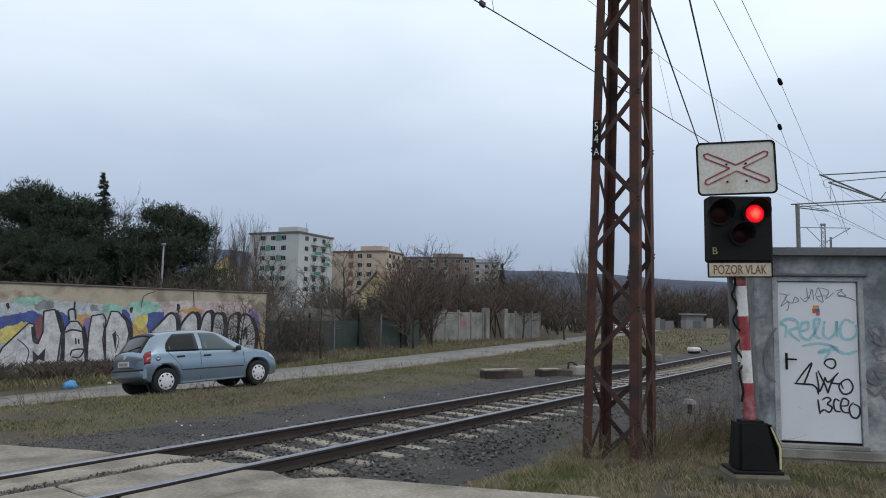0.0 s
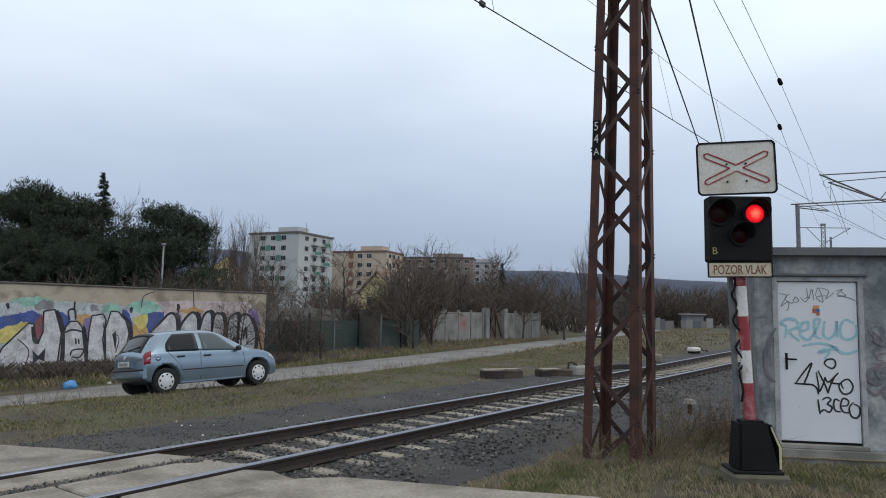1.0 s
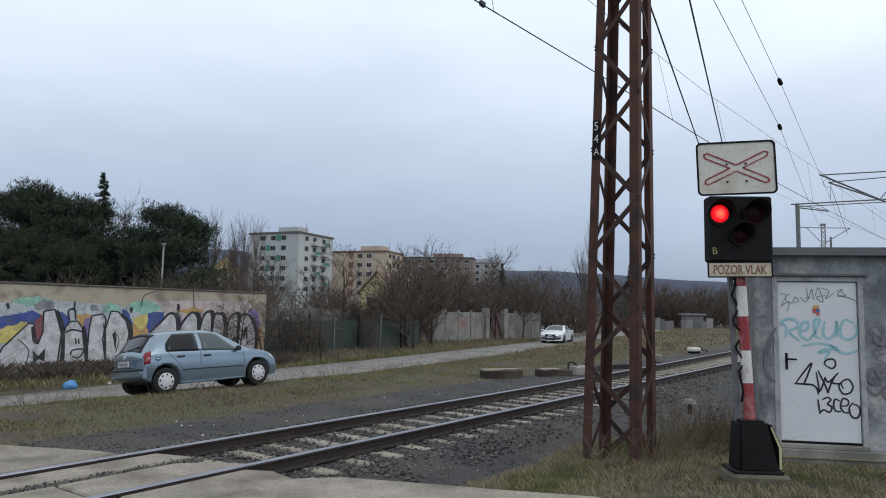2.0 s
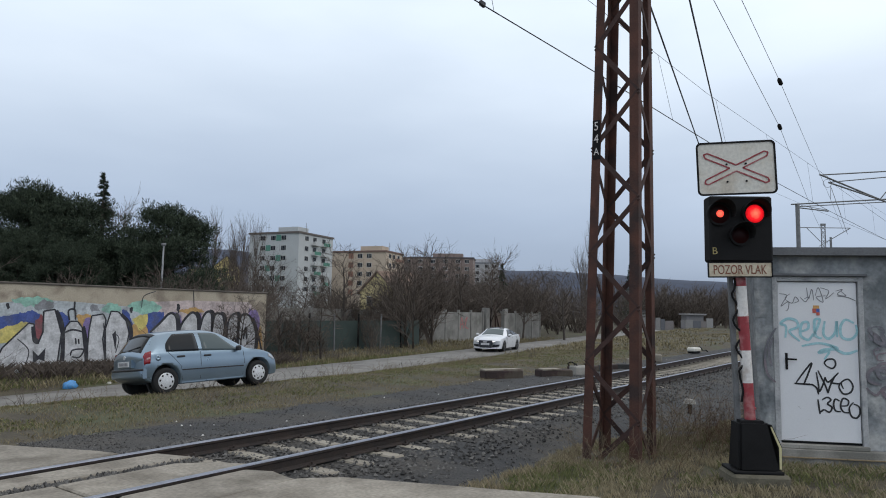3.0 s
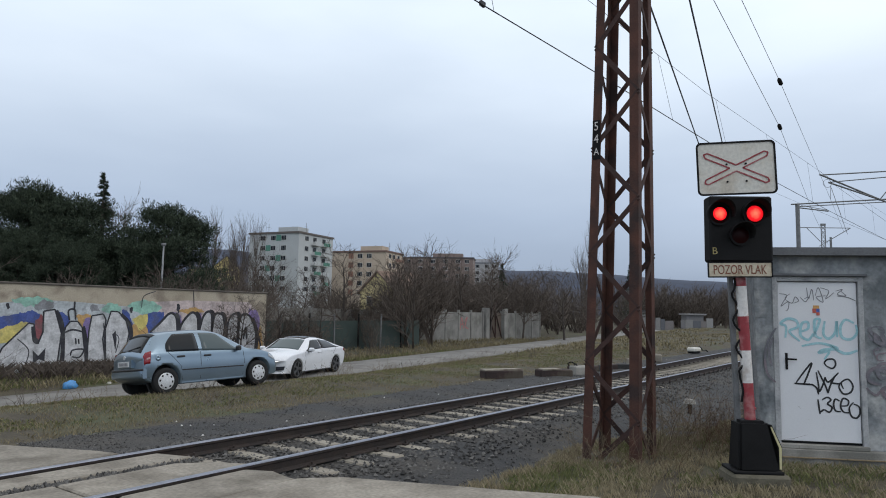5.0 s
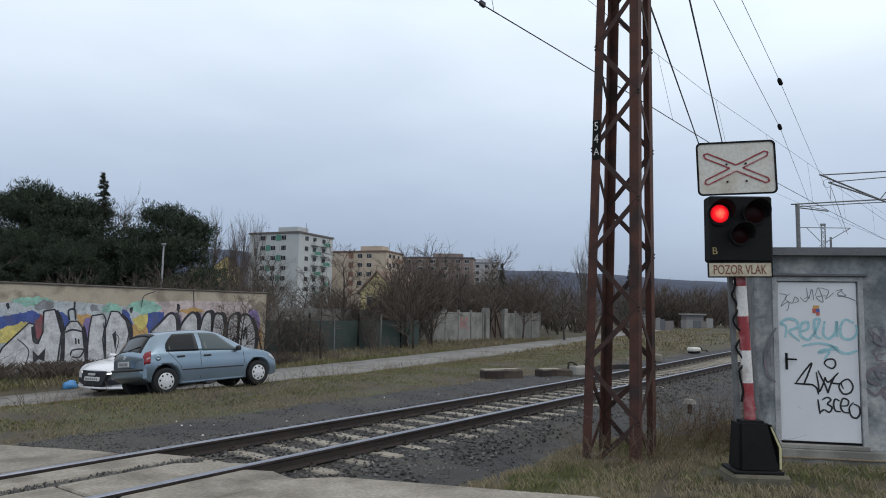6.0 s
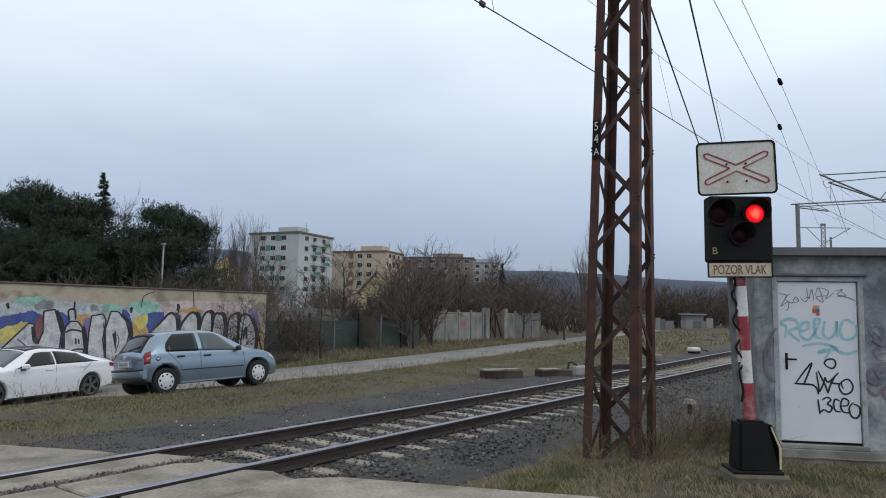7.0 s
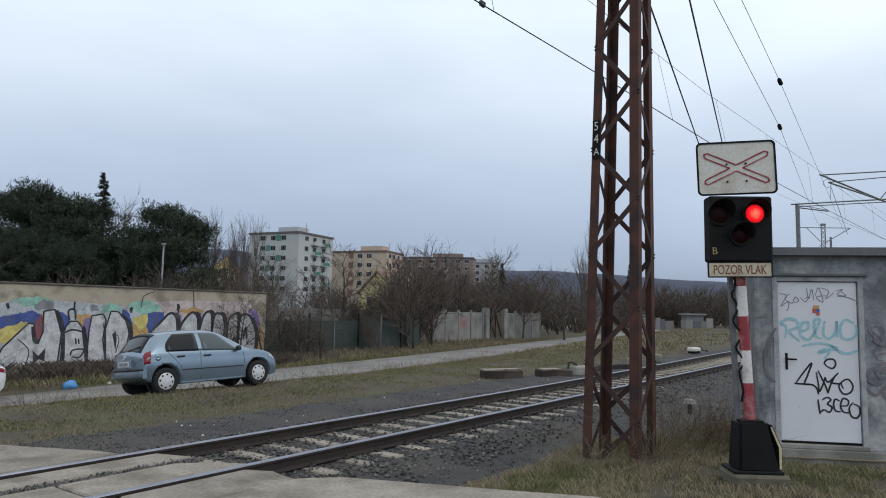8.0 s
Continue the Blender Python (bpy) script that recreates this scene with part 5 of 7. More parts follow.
def make_graffiti(wall):
    def paint(name, outlines, material, y, smooth=True, label=""):
        for o in outlines:
            bm = bmesh.new()
            field(bm, o, y, smooth)
            part(name, bm, material, wall, label)
    def outline(name, lines, width, y=-0.016, smooth=True):
        for ln in lines:
            bm = bmesh.new()
            if smooth:
                stroke(bm, curve_pts(ln), width, y, 0.2)
            else:
                for a, b in zip(ln, ln[1:]):
                    bar(bm, (a[0], y, a[1]), (b[0], y, b[1]), width, 0.003, (0, 1, 0))
            part(name, bm, SP_BLACK, wall, "thick black outline")
    paint("pale_field", [[(8.76, 1.60), (9.91, 1.79), (10.97, 1.94), (12.76, 1.86), (15.01, 1.70), (15.38, 0.45), (15.17, -0.89), (10.11, -1.15), (8.95, -1.05)]], SP_PALE, -0.003, False, "pale undercoat")
    paint("pink_field", [[(15.43, 1.94), (17.03, 2.04), (20.28, 2.04), (20.96, 1.39), (20.90, -0.45), (15.60, -0.69)]], SP_PINK, -0.003, False)
    paint("mint_field", [[(10.22, 1.88), (10.97, 2.02), (11.64, 1.89), (10.99, 1.68)], [(13.37, 1.61), (13.75, 1.88), (14.19, 1.69), (13.78, 1.44)], [(14.41, 1.80), (15.28, 2.00), (15.87, 1.69), (15.15, 1.45)]], SP_MINT, -0.0055, True, "mint green patch")
    paint("blue_field", [[(9.61, 1.10), (10.11, 1.33), (10.60, 1.47), (11.04, 1.50), (11.29, 1.24), (11.30, 0.46), (11.07, 0.54), (10.85, 1.02), (10.32, 0.91), (9.81, 0.72)], [(11.73, 1.51), (12.01, 1.47), (12.22, 1.22), (12.09, 0.85)], [(15.10, 1.02), (15.32, 1.45), (16.01, 1.55), (15.91, 1.18), (15.51, 0.68)], [(14.22, 1.53), (14.56, 1.36), (14.78, 0.80), (14.61, 0.47)]], SP_BLUE, -0.008, True, "deep blue painted field")
    paint("yellow_field", [[(9.83, 0.50), (10.05, 0.95), (10.48, 1.10), (10.88, 1.12), (10.68, 0.85), (10.18, 0.45)], [(14.71, 1.23), (15.15, 1.45), (15.33, 1.23), (15.07, 0.80)]], SP_YELLOW, -0.0105, True, "yellow painted field")
    paint("ochre_field", [[(12.50, 1.31), (13.00, 1.43), (12.99, 0.82), (12.79, 0.72)], [(14.55, 0.80), (15.04, 1.18), (15.32, 0.68), (14.86, 0.24)], [(16.73, 1.61), (17.46, 1.74), (17.89, 1.57), (17.20, 1.42)], [(20.63, 0.34), (20.99, 1.00), (21.17, 0.06), (20.89, -0.40)]], SP_ORANGE, -0.0092, True, "ochre painted field")
    paint("violet_field", [[(12.71, 1.03), (13.01, 1.24), (13.03, 0.29), (12.87, 0.09)], [(16.27, 1.46), (16.74, 1.47), (16.88, 0.90), (16.63, 0.71)], [(17.47, 1.47), (17.78, 1.43), (17.82, 0.77), (17.60, 0.70)], [(20.29, 1.70), (20.89, 1.50), (20.87, 0.60), (20.52, 1.08)]], SP_VIOLET, -0.0099, True)
    paint("maroon_field", [[(11.04, 0.94), (11.27, 1.42), (11.40, 0.74), (11.26, 0.46), (11.07, 0.51)]], SP_MAROON, -0.0111, True)
    L1 = [(9.73, -0.56), (10.07, 0.26), (10.85, 1.10), (11.03, 1.06), (11.10, 0.58), (11.23, 0.46), (11.34, 0.78), (11.32, 1.52), (11.70, 1.59), (11.98, 0.73), (11.90, -0.39)]
    L2 = [(12.01, -0.29), (12.06, 0.73), (12.12, 0.97), (12.27, 1.16), (12.53, 1.16), (12.71, 0.93), (12.92, -0.33)]
    L3 = [(12.94, -0.33), (12.97, 0.82), (13.04, 1.37), (13.47, 1.44), (13.59, 1.22), (13.51, 0.49), (13.68, -0.48)]
    L4 = [(13.68, -0.48), (13.59, 0.88), (13.77, 1.55), (14.06, 1.53), (14.38, 1.25), (14.55, 0.69), (14.45, 0.08), (14.08, -0.50)]
    mounds = [[(15.44, 0.72), (15.84, 1.09), (16.22, 1.46), (16.45, 1.46), (16.60, 1.23), (16.66, 0.61)], [(16.71, 0.61), (16.87, 1.09), (17.20, 1.47), (17.42, 1.52), (17.60, 1.28), (17.66, 0.60)],
              [(17.69, 0.60), (17.85, 1.30), (18.09, 1.58), (18.30, 1.43), (18.32, 0.59)], [(18.34, 0.59), (18.44, 1.38), (18.67, 1.51), (18.92, 1.31), (19.06, 0.37)],
              [(19.13, 0.25), (19.20, 1.18), (19.49, 1.49), (19.71, 1.34), (19.69, 0.06)], [(19.76, -0.02), (19.81, 1.21), (20.08, 1.49), (20.45, 1.29), (20.74, 0.60), (20.72, -0.18)]]
    for k, o in enumerate([L1, L2, L3, L4]):
        paint("white_letter", [o], SP_WHITE, -0.0122, False, "chalky white block letter")
        outline("letter_outline", [o], 0.055, -0.017 - 0.0008 * k, False)
    for o in mounds:
        paint("white_letter", [o], SP_WHITE, -0.0122, False, "chalky white rounded letter")
        outline("letter_outline", [o], 0.105)
        bm = bmesh.new()
        stroke(bm, curve_pts([(x + 0.09, z + 0.03) for x, z in o[-3:]]), 0.16, -0.0115, 0.2)
        part("letter_shade", bm, SP_BLACK, wall)
    outline("letter_shade", [[(11.75, 1.55), (12.00, 0.93), (12.09, -0.29)], [(12.75, 0.97), (12.90, 0.30), (12.94, -0.33)], [(14.18, 1.44), (14.56, 1.03), (14.64, 0.47), (14.46, -0.08)], [(11.00, 0.98), (11.09, 0.50), (11.25, 0.42)]], 0.15, -0.0145)
    paint("black_notch", [[(11.04, 0.15), (11.24, -0.06), (11.47, 0.22), (11.46, -0.26), (11.27, -0.18), (11.09, -0.31)]], SP_BLACK, -0.0165, False)
    paint("black_notch", [[(13.87, 0.66), (14.00, 0.79), (14.06, 0.48), (14.03, 0.00), (13.96, 0.35)]], SP_BLACK, -0.0165, False)
    outline("can_detail", [[(12.06, 0.73), (12.37, 0.85), (12.77, 0.76)], [(12.23, 1.20), (12.18, 1.55), (12.40, 1.58), (12.45, 1.22)], [(12.38, 1.60), (12.38, 1.89)]], 0.07)
    outline("can_detail", [[(12.35, -0.10), (12.42, 0.10), (12.81, 0.11), (12.68, -0.16), (12.40, -0.14)], [(12.49, 0.54), (12.53, 0.31)], [(12.60, 0.51), (12.63, 0.32)]], 0.06)
    outline("letter_crack", [[(13.49, 1.09), (13.56, 0.71), (13.62, -0.15)], [(10.52, 0.56), (10.91, 0.15), (10.84, -0.33)], [(13.96, 0.70), (14.15, 0.48), (14.05, -0.06)], [(15.01, 1.70), (15.08, 2.16), (15.58, 2.38)], [(17.33, 2.49), (17.40, 1.74)]], 0.035)
    paint("grey_smudge", [[(11.02, 1.78), (11.25, 1.9), (11.58, 1.87), (11.65, 1.65), (11.37, 1.56), (11.09, 1.58)], [(12.97, 1.77), (13.22, 1.76), (13.32, 1.57), (13.11, 1.5), (13.0, 1.56)], [(11.77, 1.42), (12.0, 1.51), (12.05, 1.32), (11.86, 1.22)]], SP_SMUDGE, -0.0058, True, "smoky grey overspray")
    paint("black_mark", [[(10.11, 1.76), (10.2, 1.78), (10.21, 1.61), (10.12, 1.58)], [(14.49, 1.67), (14.62, 1.69), (14.64, 1.49), (14.52, 1.49)], [(16.58, 1.82), (16.74, 1.82), (16.75, 1.61), (16.68, 1.46), (16.59, 1.61)], [(20.34, 0.74), (20.73, 0.6), (20.95, 0.2), (20.77, -0.06), (20.5, 0.14)]], SP_BLACK, -0.0060, True, "small black mark")
    outline("letter_drip", [[(20.05, 0.35), (20.15, 0.87), (20.24, 0.35)], [(19.38, 0.06), (19.55, 0.42), (19.69, 0.06)], [(20.73, 0.87), (20.95, 0.33), (21.12, -0.20)]], 0.10)


make_graffiti(boundary_wall)


# ---- plants ----
M_TWIG = leafy("grey_brown_twigs", (0.066, 0.054, 0.046), (0.15, 0.122, 0.102))
M_TWIG_PALE = leafy("pale_dry_stems", (0.12, 0.09, 0.06), (0.22, 0.175, 0.12))
M_CANE = leafy("red_brown_canes", (0.085, 0.048, 0.034), (0.20, 0.13, 0.085))
M_BARK = mat("dark_bark", (0.05, 0.041, 0.035), (0.09, 0.073, 0.062), 4, 0.95, 0.8, fine=20)
M_NEEDLE = leafy("dark_pine_needles", (0.022, 0.032, 0.023), (0.072, 0.092, 0.060))
M_GRASS = leafy("dry_winter_grass", (0.15, 0.128, 0.076), (0.29, 0.245, 0.150))
M_GRASS_PALE = leafy("pale_straw_grass", (0.21, 0.18, 0.112), (0.38, 0.32, 0.21))
M_GRASS_GREEN = leafy("green_winter_grass", (0.10, 0.115, 0.045), (0.20, 0.205, 0.090))


def limb(V, F, p, q, r0, r1):
    d = (q - p).normalized()
    s = d.cross(Vector((0.3, 0.2, 1)))
    s = s.normalized() if s.length > 1e-3 else Vector((1, 0, 0))
    t = s.cross(d)
    b = len(V)
    for o, r in ((p, r0), (q, r1)):
        for k in range(3):
            a = k * math.tau / 3
            V.append(o + (s * math.cos(a) + t * math.sin(a)) * r)
    for k in range(3):
        F.append((b + k, b + (k + 1) % 3, b + 3 + (k + 1) % 3, b + 3 + k))


def grow(rnd, V, F, p, d, length, r, depth, spread, lift, kids):
    pts = [p]
    n = 2 if depth == 0 else 3
    r = max(r, 0.012)
    for k in range(n):
        d = (d + Vector((rnd.gauss(0, 0.14), rnd.gauss(0, 0.14), rnd.gauss(0, 0.08) + lift))).normalized()
        q = pts[-1] + d * (length / n)
        limb(V, F, pts[-1], q, r * (1 - k / n * 0.6), r * (1 - (k + 1) / n * 0.6))
        pts.append(q)
    if depth == 0:
        return
    for k in range(kids):
        i = rnd.randint(1, n)
        side = Vector((rnd.gauss(0, 1), rnd.gauss(0, 1), rnd.gauss(0, 0.5)))
        side = (side - d * side.dot(d)).normalized()
        grow(rnd, V, F, pts[i], (d + side * spread * rnd.uniform(0.6, 1.3)).normalized(), length * rnd.uniform(0.5, 0.75), r * 0.5, depth - 1, spread, lift, kids)


def bare_tree(seed, height, trunk_r, spread, lift, depth=4, kids=5, stems=1, bark=True):
    rnd = random.Random(seed)
    tV, tF, V, F = [], [], [], []
    for s in range(stems):
        a = rnd.uniform(0, math.tau)
        d = Vector((math.cos(a) * (0.5 if stems > 1 else 0.05), math.sin(a) * (0.5 if stems > 1 else 0.05), 1)).normalized()
        base = Vector((rnd.uniform(-0.4, 0.4), rnd.uniform(-0.4, 0.4), -0.1)) if stems > 1 else Vector((0, 0, -0.1))
        pts = [base]
        n = 7
        for k in range(n):
            d = (d + Vector((rnd.gauss(0, 0.07), rnd.gauss(0, 0.07), 0.06))).normalized()
            q = pts[-1] + d * height * 0.8 / n
            limb(tV, tF, pts[-1], q, trunk_r * (1 - k / n * 0.8), trunk_r * (1 - (k + 1) / n * 0.8))
            pts.append(q)
            if k >= (1 if stems == 1 else 0):
                for j in range(3 if stems == 1 else 2):
                    b = rnd.uniform(0, math.tau)
                    side = Vector((math.cos(b), math.sin(b), 0.2))
                    grow(rnd, V, F, q, (d * (1 - spread * 0.5) + side * spread).normalized(), height * rnd.uniform(0.2, 0.33) * (1.1 - 0.5 * k / n), trunk_r * 0.4 * (1 - k / n * 0.6), depth - 2, spread, lift, kids)
    return tV, tF, V, F


PLANT_MESHES = {}


def plant(key, name, label, category, m, group=""):
    if key not in PLANT_MESHES:
        PLANT_MESHES[key] = PLANT_BUILD[key]()
    meshes = PLANT_MESHES[key]
    ob = thing(name, m, label, category, group)
    for nm, me in meshes:
        c = new(nm, me)
        c.parent = ob
    return ob


def twiggy(seed, *a, **k):
    tV, tF, V, F = bare_tree(seed, *a, **k)
    if k.get("stems", 1) > 1:
        n = len(V)
        return [("crown", raw_mesh("crown", V + tV, F + [tuple(i + n for i in f) for f in tF], M_TWIG))]
    return [("trunk", raw_mesh("trunk", tV, tF, M_BARK)), ("crown", raw_mesh("crown", V, F, M_TWIG))]


def needles(V, F, rnd, c, out, n, size, slim=0.16, loose=0.0):
    for k in range(n):
        d = (out + Vector((rnd.gauss(0, 0.7), rnd.gauss(0, 0.7), rnd.gauss(0, 0.5) + 0.25))).normalized()
        s = d.cross(Vector((rnd.gauss(0, 1), rnd.gauss(0, 1), rnd.gauss(0, 1)))).normalized()
        L = size * rnd.uniform(0.7, 1.3)
        b = len(V)
        at = c + Vector((rnd.gauss(0, 1), rnd.gauss(0, 1), rnd.gauss(0, 1))) * loose
        V += [at - s * L * slim, at + s * L * slim, at + d * L]
        F.append((b, b + 1, b + 2))


def pine(seed, height, width, flat=0.5):
    rnd = random.Random(seed)
    tV, tF, V, F = [], [], [], []
    p = Vector((0, 0, -0.1))
    for k in range(6):
        q = Vector((rnd.gauss(0, 0.06) * k, rnd.gauss(0, 0.06) * k, height * 0.9 * (k + 1) / 6))
        limb(tV, tF, p, q, 0.22 * (1 - k / 7), 0.22 * (1 - (k + 1) / 7))
        p = q
    for k in range(120):
        h = rnd.uniform(0.05, 1.0) ** 0.8
        a = rnd.uniform(0, math.tau)
        reach = width / 2 * math.sqrt(max(0.03, 1 - (abs(h - 0.42) / 0.60) ** 2.0)) * rnd.uniform(0.25, 1.0) ** 0.6
        c = Vector((math.cos(a) * reach, math.sin(a) * reach, height * h))
        limb(tV, tF, Vector((0, 0, height * h * 0.85)), c, 0.05, 0.015)
        lobe = width * rnd.uniform(0.09, 0.15)
        for j in range(34):
            o = Vector((rnd.gauss(0, 1), rnd.gauss(0, 1), rnd.gauss(0, flat))) * lobe * 0.60
            needles(V, F, rnd, c + o, o.normalized() * 0.6 + Vector((0, 0, 0.7)), 20, 0.16, 0.15, 0.11)
    return [("trunk", raw_mesh("trunk", tV, tF, M_BARK)), ("crown", raw_mesh("crown", V, F, M_NEEDLE))]


def spruce(seed, height, width):
    rnd = random.Random(seed)
    tV, tF, V, F = [], [], [], []
    limb(tV, tF, Vector((0, 0, -0.1)), Vector((0, 0, height)), 0.16, 0.02)
    n = 26
    for k in range(n):
        for j in range(9):
            h = min(0.08 + 0.92 * (k + rnd.uniform(-0.7, 0.7)) / n, 0.995)
            a = rnd.uniform(0, math.tau)
            L = width / 2 * (1 - h) * rnd.uniform(0.45, 1.2) + 0.03
            tip = Vector((math.cos(a) * L, math.sin(a) * L, height * h - L * 0.25))
            root = Vector((0, 0, height * h))
            limb(tV, tF, root, tip, 0.02, 0.006)
            for q in range(9):
                c = root.lerp(tip, rnd.uniform(0.2, 1))
                needles(V, F, rnd, c, (tip - root).normalized() + Vector((0, 0, 0.2)), 7, 0.12, 0.14, 0.03)
    return [("trunk", raw_mesh("trunk", tV, tF, M_BARK)), ("crown", raw_mesh("crown", V, F, M_NEEDLE))]


PLANT_BUILD = {
    "pine_a": lambda: pine(1, 8.6, 5.6), "pine_b": lambda: pine(2, 8.4, 6.2), "pine_c": lambda: pine(7, 8.2, 5.4),
    "spruce": lambda: spruce(3, 9.0, 4.2),
    "shrub_a": lambda: twiggy(11, 4.2, 0.06, 0.55, 0.05, 4, 3, stems=5), "shrub_b": lambda: twiggy(12, 5.0, 0.07, 0.6, 0.04, 4, 3, stems=5), "shrub_c": lambda: twiggy(13, 3.2, 0.05, 0.6, 0.03, 4, 3, stems=6),
    "shrub_far": lambda: twiggy(14, 4.2, 0.08, 0.6, 0.04, 4, 2, stems=6),
    "tree_a": lambda: twiggy(21, 9.5, 0.20, 0.75, 0.03, 4, 5), "tree_b": lambda: twiggy(22, 8.0, 0.16, 0.8, 0.02, 4, 5), "tree_c": lambda: twiggy(23, 11.0, 0.2, 0.6, 0.05, 4, 5),
    "poplar": lambda: twiggy(31, 20.0, 0.25, 0.28, 0.16, 4, 5),
}


def plant_all():
    rnd = random.Random(77)
    conifer = "dense dark green pine behind the wall"
    def put(key, name, label, category, px_right, ahead, z=-0.5, s=1.0, group=""):
        p = spot(px_right, ahead, z)
        ob = plant(key, name, label, category, pose(p.x, p.y, p.z, 0, 0, rnd.uniform(0, 360)) @ Matrix.Scale(s, 4), group)
        return ob
    for key, r, a, s in (("pine_a", -24.7, 40, 1.10), ("pine_b", -21.6, 40, 1.03), ("pine_c", -27.8, 41, 0.86), ("pine_b", -16.3, 40, 0.98), ("pine_a", -19.0, 43, 0.72), ("pine_c", -29.5, 40, 0.9), ("pine_c", -18.7, 41, 0.86), ("pine_a", -23.2, 37, 0.72), ("pine_c", -25.6, 37, 0.75), ("pine_b", -20.4, 37, 0.68), ("pine_c", -32, 42, 0.9)):
        put(key, "pine_tree", conifer, "tree", r, a, -0.5, s * 0.96, "pines behind the wall")
    put("spruce", "spruce_tree", "slender dark spruce rising above the pines", "tree", -20.4, 40, -0.4, 1.13)
    put("spruce", "spruce_tree", "small dark spruce among bare trees", "tree", 6.2, 70, -0.4, 0.82)
    put("spruce", "spruce_tree", "small dark spruce beyond the railway", "tree", 20.0, 72, -0.4, 0.86)
    # thicket beyond the road
    k = 0
    for x in np.arange(20.8, 62, 1.0):
        for row, dy in enumerate((2.6, 4.6, 7.6, 11.0)):
            if rnd.random() < (0.08 if row else 0.72):
                continue
            y = thicket_edge(x) + dy + rnd.uniform(-0.7, 0.7)
            if row == 0 and 36 < x:
                continue
            if row == 1 and 38 < x < 58:
                continue
            key = ("shrub_a", "shrub_b", "shrub_c")[k % 3]
            k += 1
            p = Vector((x + rnd.uniform(-0.5, 0.5), y, -0.7))
            plant(key, "bare_shrub", "leafless grey-brown shrub in a roadside thicket", "shrub", pose(p.x, p.y, p.z, 0, 0, rnd.uniform(0, 360)) @ Matrix.Scale(rnd.uniform(0.7, 1.0) * (0.66 if row == 0 else 0.45 if 23.5 < x < 34 else 0.95), 4), "roadside thicket")
    # shrubs behind the graffiti wall
    for x in np.arange(2, 24, 1.5):
        p = Vector((x, 21.8 + rnd.uniform(0, 3.0), -0.6))
        plant(("shrub_a", "shrub_b", "shrub_c")[k % 3], "bare_shrub", "leafless shrub behind the graffiti wall", "shrub", pose(p.x, p.y, p.z, 0, 0, rnd.uniform(0, 360)) @ Matrix.Scale(rnd.uniform(0.75, 1.0), 4), "shrubs behind the wall")
        k += 1
    for key, px, ahead, s, lab in (("tree_b", -1.8, 46, 0.8, "dark leafless tree with a dense crown"), ("tree_a", -0.8, 50, 0.8, "dark leafless tree with a dense crown"), ("tree_b", 4.1, 58, 0.92, "leafless tree with pale upright limbs"), ("tree_b", -6.4, 45, 0.85, "spreading leafless tree beside the thicket"), ("tree_a", -3.9, 55, 0.7, "leafless tree before a yellow gable"),
                                   ("tree_c", -18.7, 42, 0.80, "tall leafless tree among the pines"), ("tree_c", -13.5, 52, 0.55, "leafless tree before the flats"), ("tree_a", -16.6, 52, 0.6, "leafless tree before the flats"), ("tree_b", -10.6, 52, 0.7, "leafless tree before the flats"), ("tree_c", -19.6, 60, 0.6, "leafless tree before the flats"),
                                   ("tree_a", 9.0, 66, 0.72, "low spreading leafless tree"), ("tree_b", 11.2, 62, 0.82, "low spreading leafless tree"), ("tree_b", 7.4, 62, 0.75, "leafless tree behind the concrete fence"), ("tree_a", 1.8, 62, 0.8, "leafless tree behind the concrete fence"), ("tree_b", 15.0, 70, 0.75, "leafless tree at the road's bend"), ("tree_a", 13.2, 60, 0.6, "leafless tree at the road's bend"), ("tree_b", 17.4, 64, 0.6, "leafless tree behind the mast")):
        put(key, "bare_tree", lab, "tree", px, ahead, -0.6, s)
    for px, ahead, s in ((-20.2, 60, 1.25), (-19.2, 62, 1.15), (-18.4, 58, 1.05), (-21.0, 63, 1.1), (-2.0, 44, 1.2), (-1.0, 47, 1.35), (-2.9, 47, 1.0), (-1.6, 50, 1.25)):
        put("shrub_b", "bare_shrub", "tall dense leafless bush with many stems", "shrub", px, ahead, -0.6, s)
    for q in range(70):
        ahead = rnd.uniform(58, 98)
        right = ahead * rnd.uniform(-0.02, 0.225)
        p = spot(right, ahead)
        if p.y < thicket_edge(p.x) + 2.35 or (41 < p.x < 59 and p.y < 25.8):
            continue
        put(("shrub_far", "shrub_b")[q % 2], "bare_shrub", "leafless bush behind the concrete fence", "shrub", right, ahead, -0.6, rnd.uniform(1.0, 1.45), "bushes behind the fence")
    for x, y, s in ((18.4, 18.75, 0.34), (19.5, 18.95, 0.40), (20.6, 18.7, 0.36), (21.9, 19.2, 0.45), (22.8, 18.6, 0.38), (24.4, 18.9, 0.42)):
        plant("tree_b", "sapling", "thin leafless sapling before the wall's end", "tree", pose(x, y, -0.75, 0, 0, 50 * x) @ Matrix.Scale(s, 4))
    for px, ahead, s in ((-54.2, 155, 1.12), (-50.3, 155, 0.98), (-46.7, 155, 1.07), (-44.6, 158, 1.05), (-47.8, 160, 0.9), (22.4, 108, 0.74), (23.6, 112, 0.6)):
        put("poplar", "poplar_tree", "tall narrow leafless poplar", "tree", px, ahead, -0.5, s)
    for q in range(26):
        ahead = rnd.uniform(85, 150)
        put(("tree_a", "tree_b", "tree_c")[q % 3], "bare_tree", "distant leafless tree beyond the thicket", "tree", ahead * rnd.uniform(-0.30, 0.16), ahead, -0.5, rnd.uniform(0.75, 1.05), "distant trees")
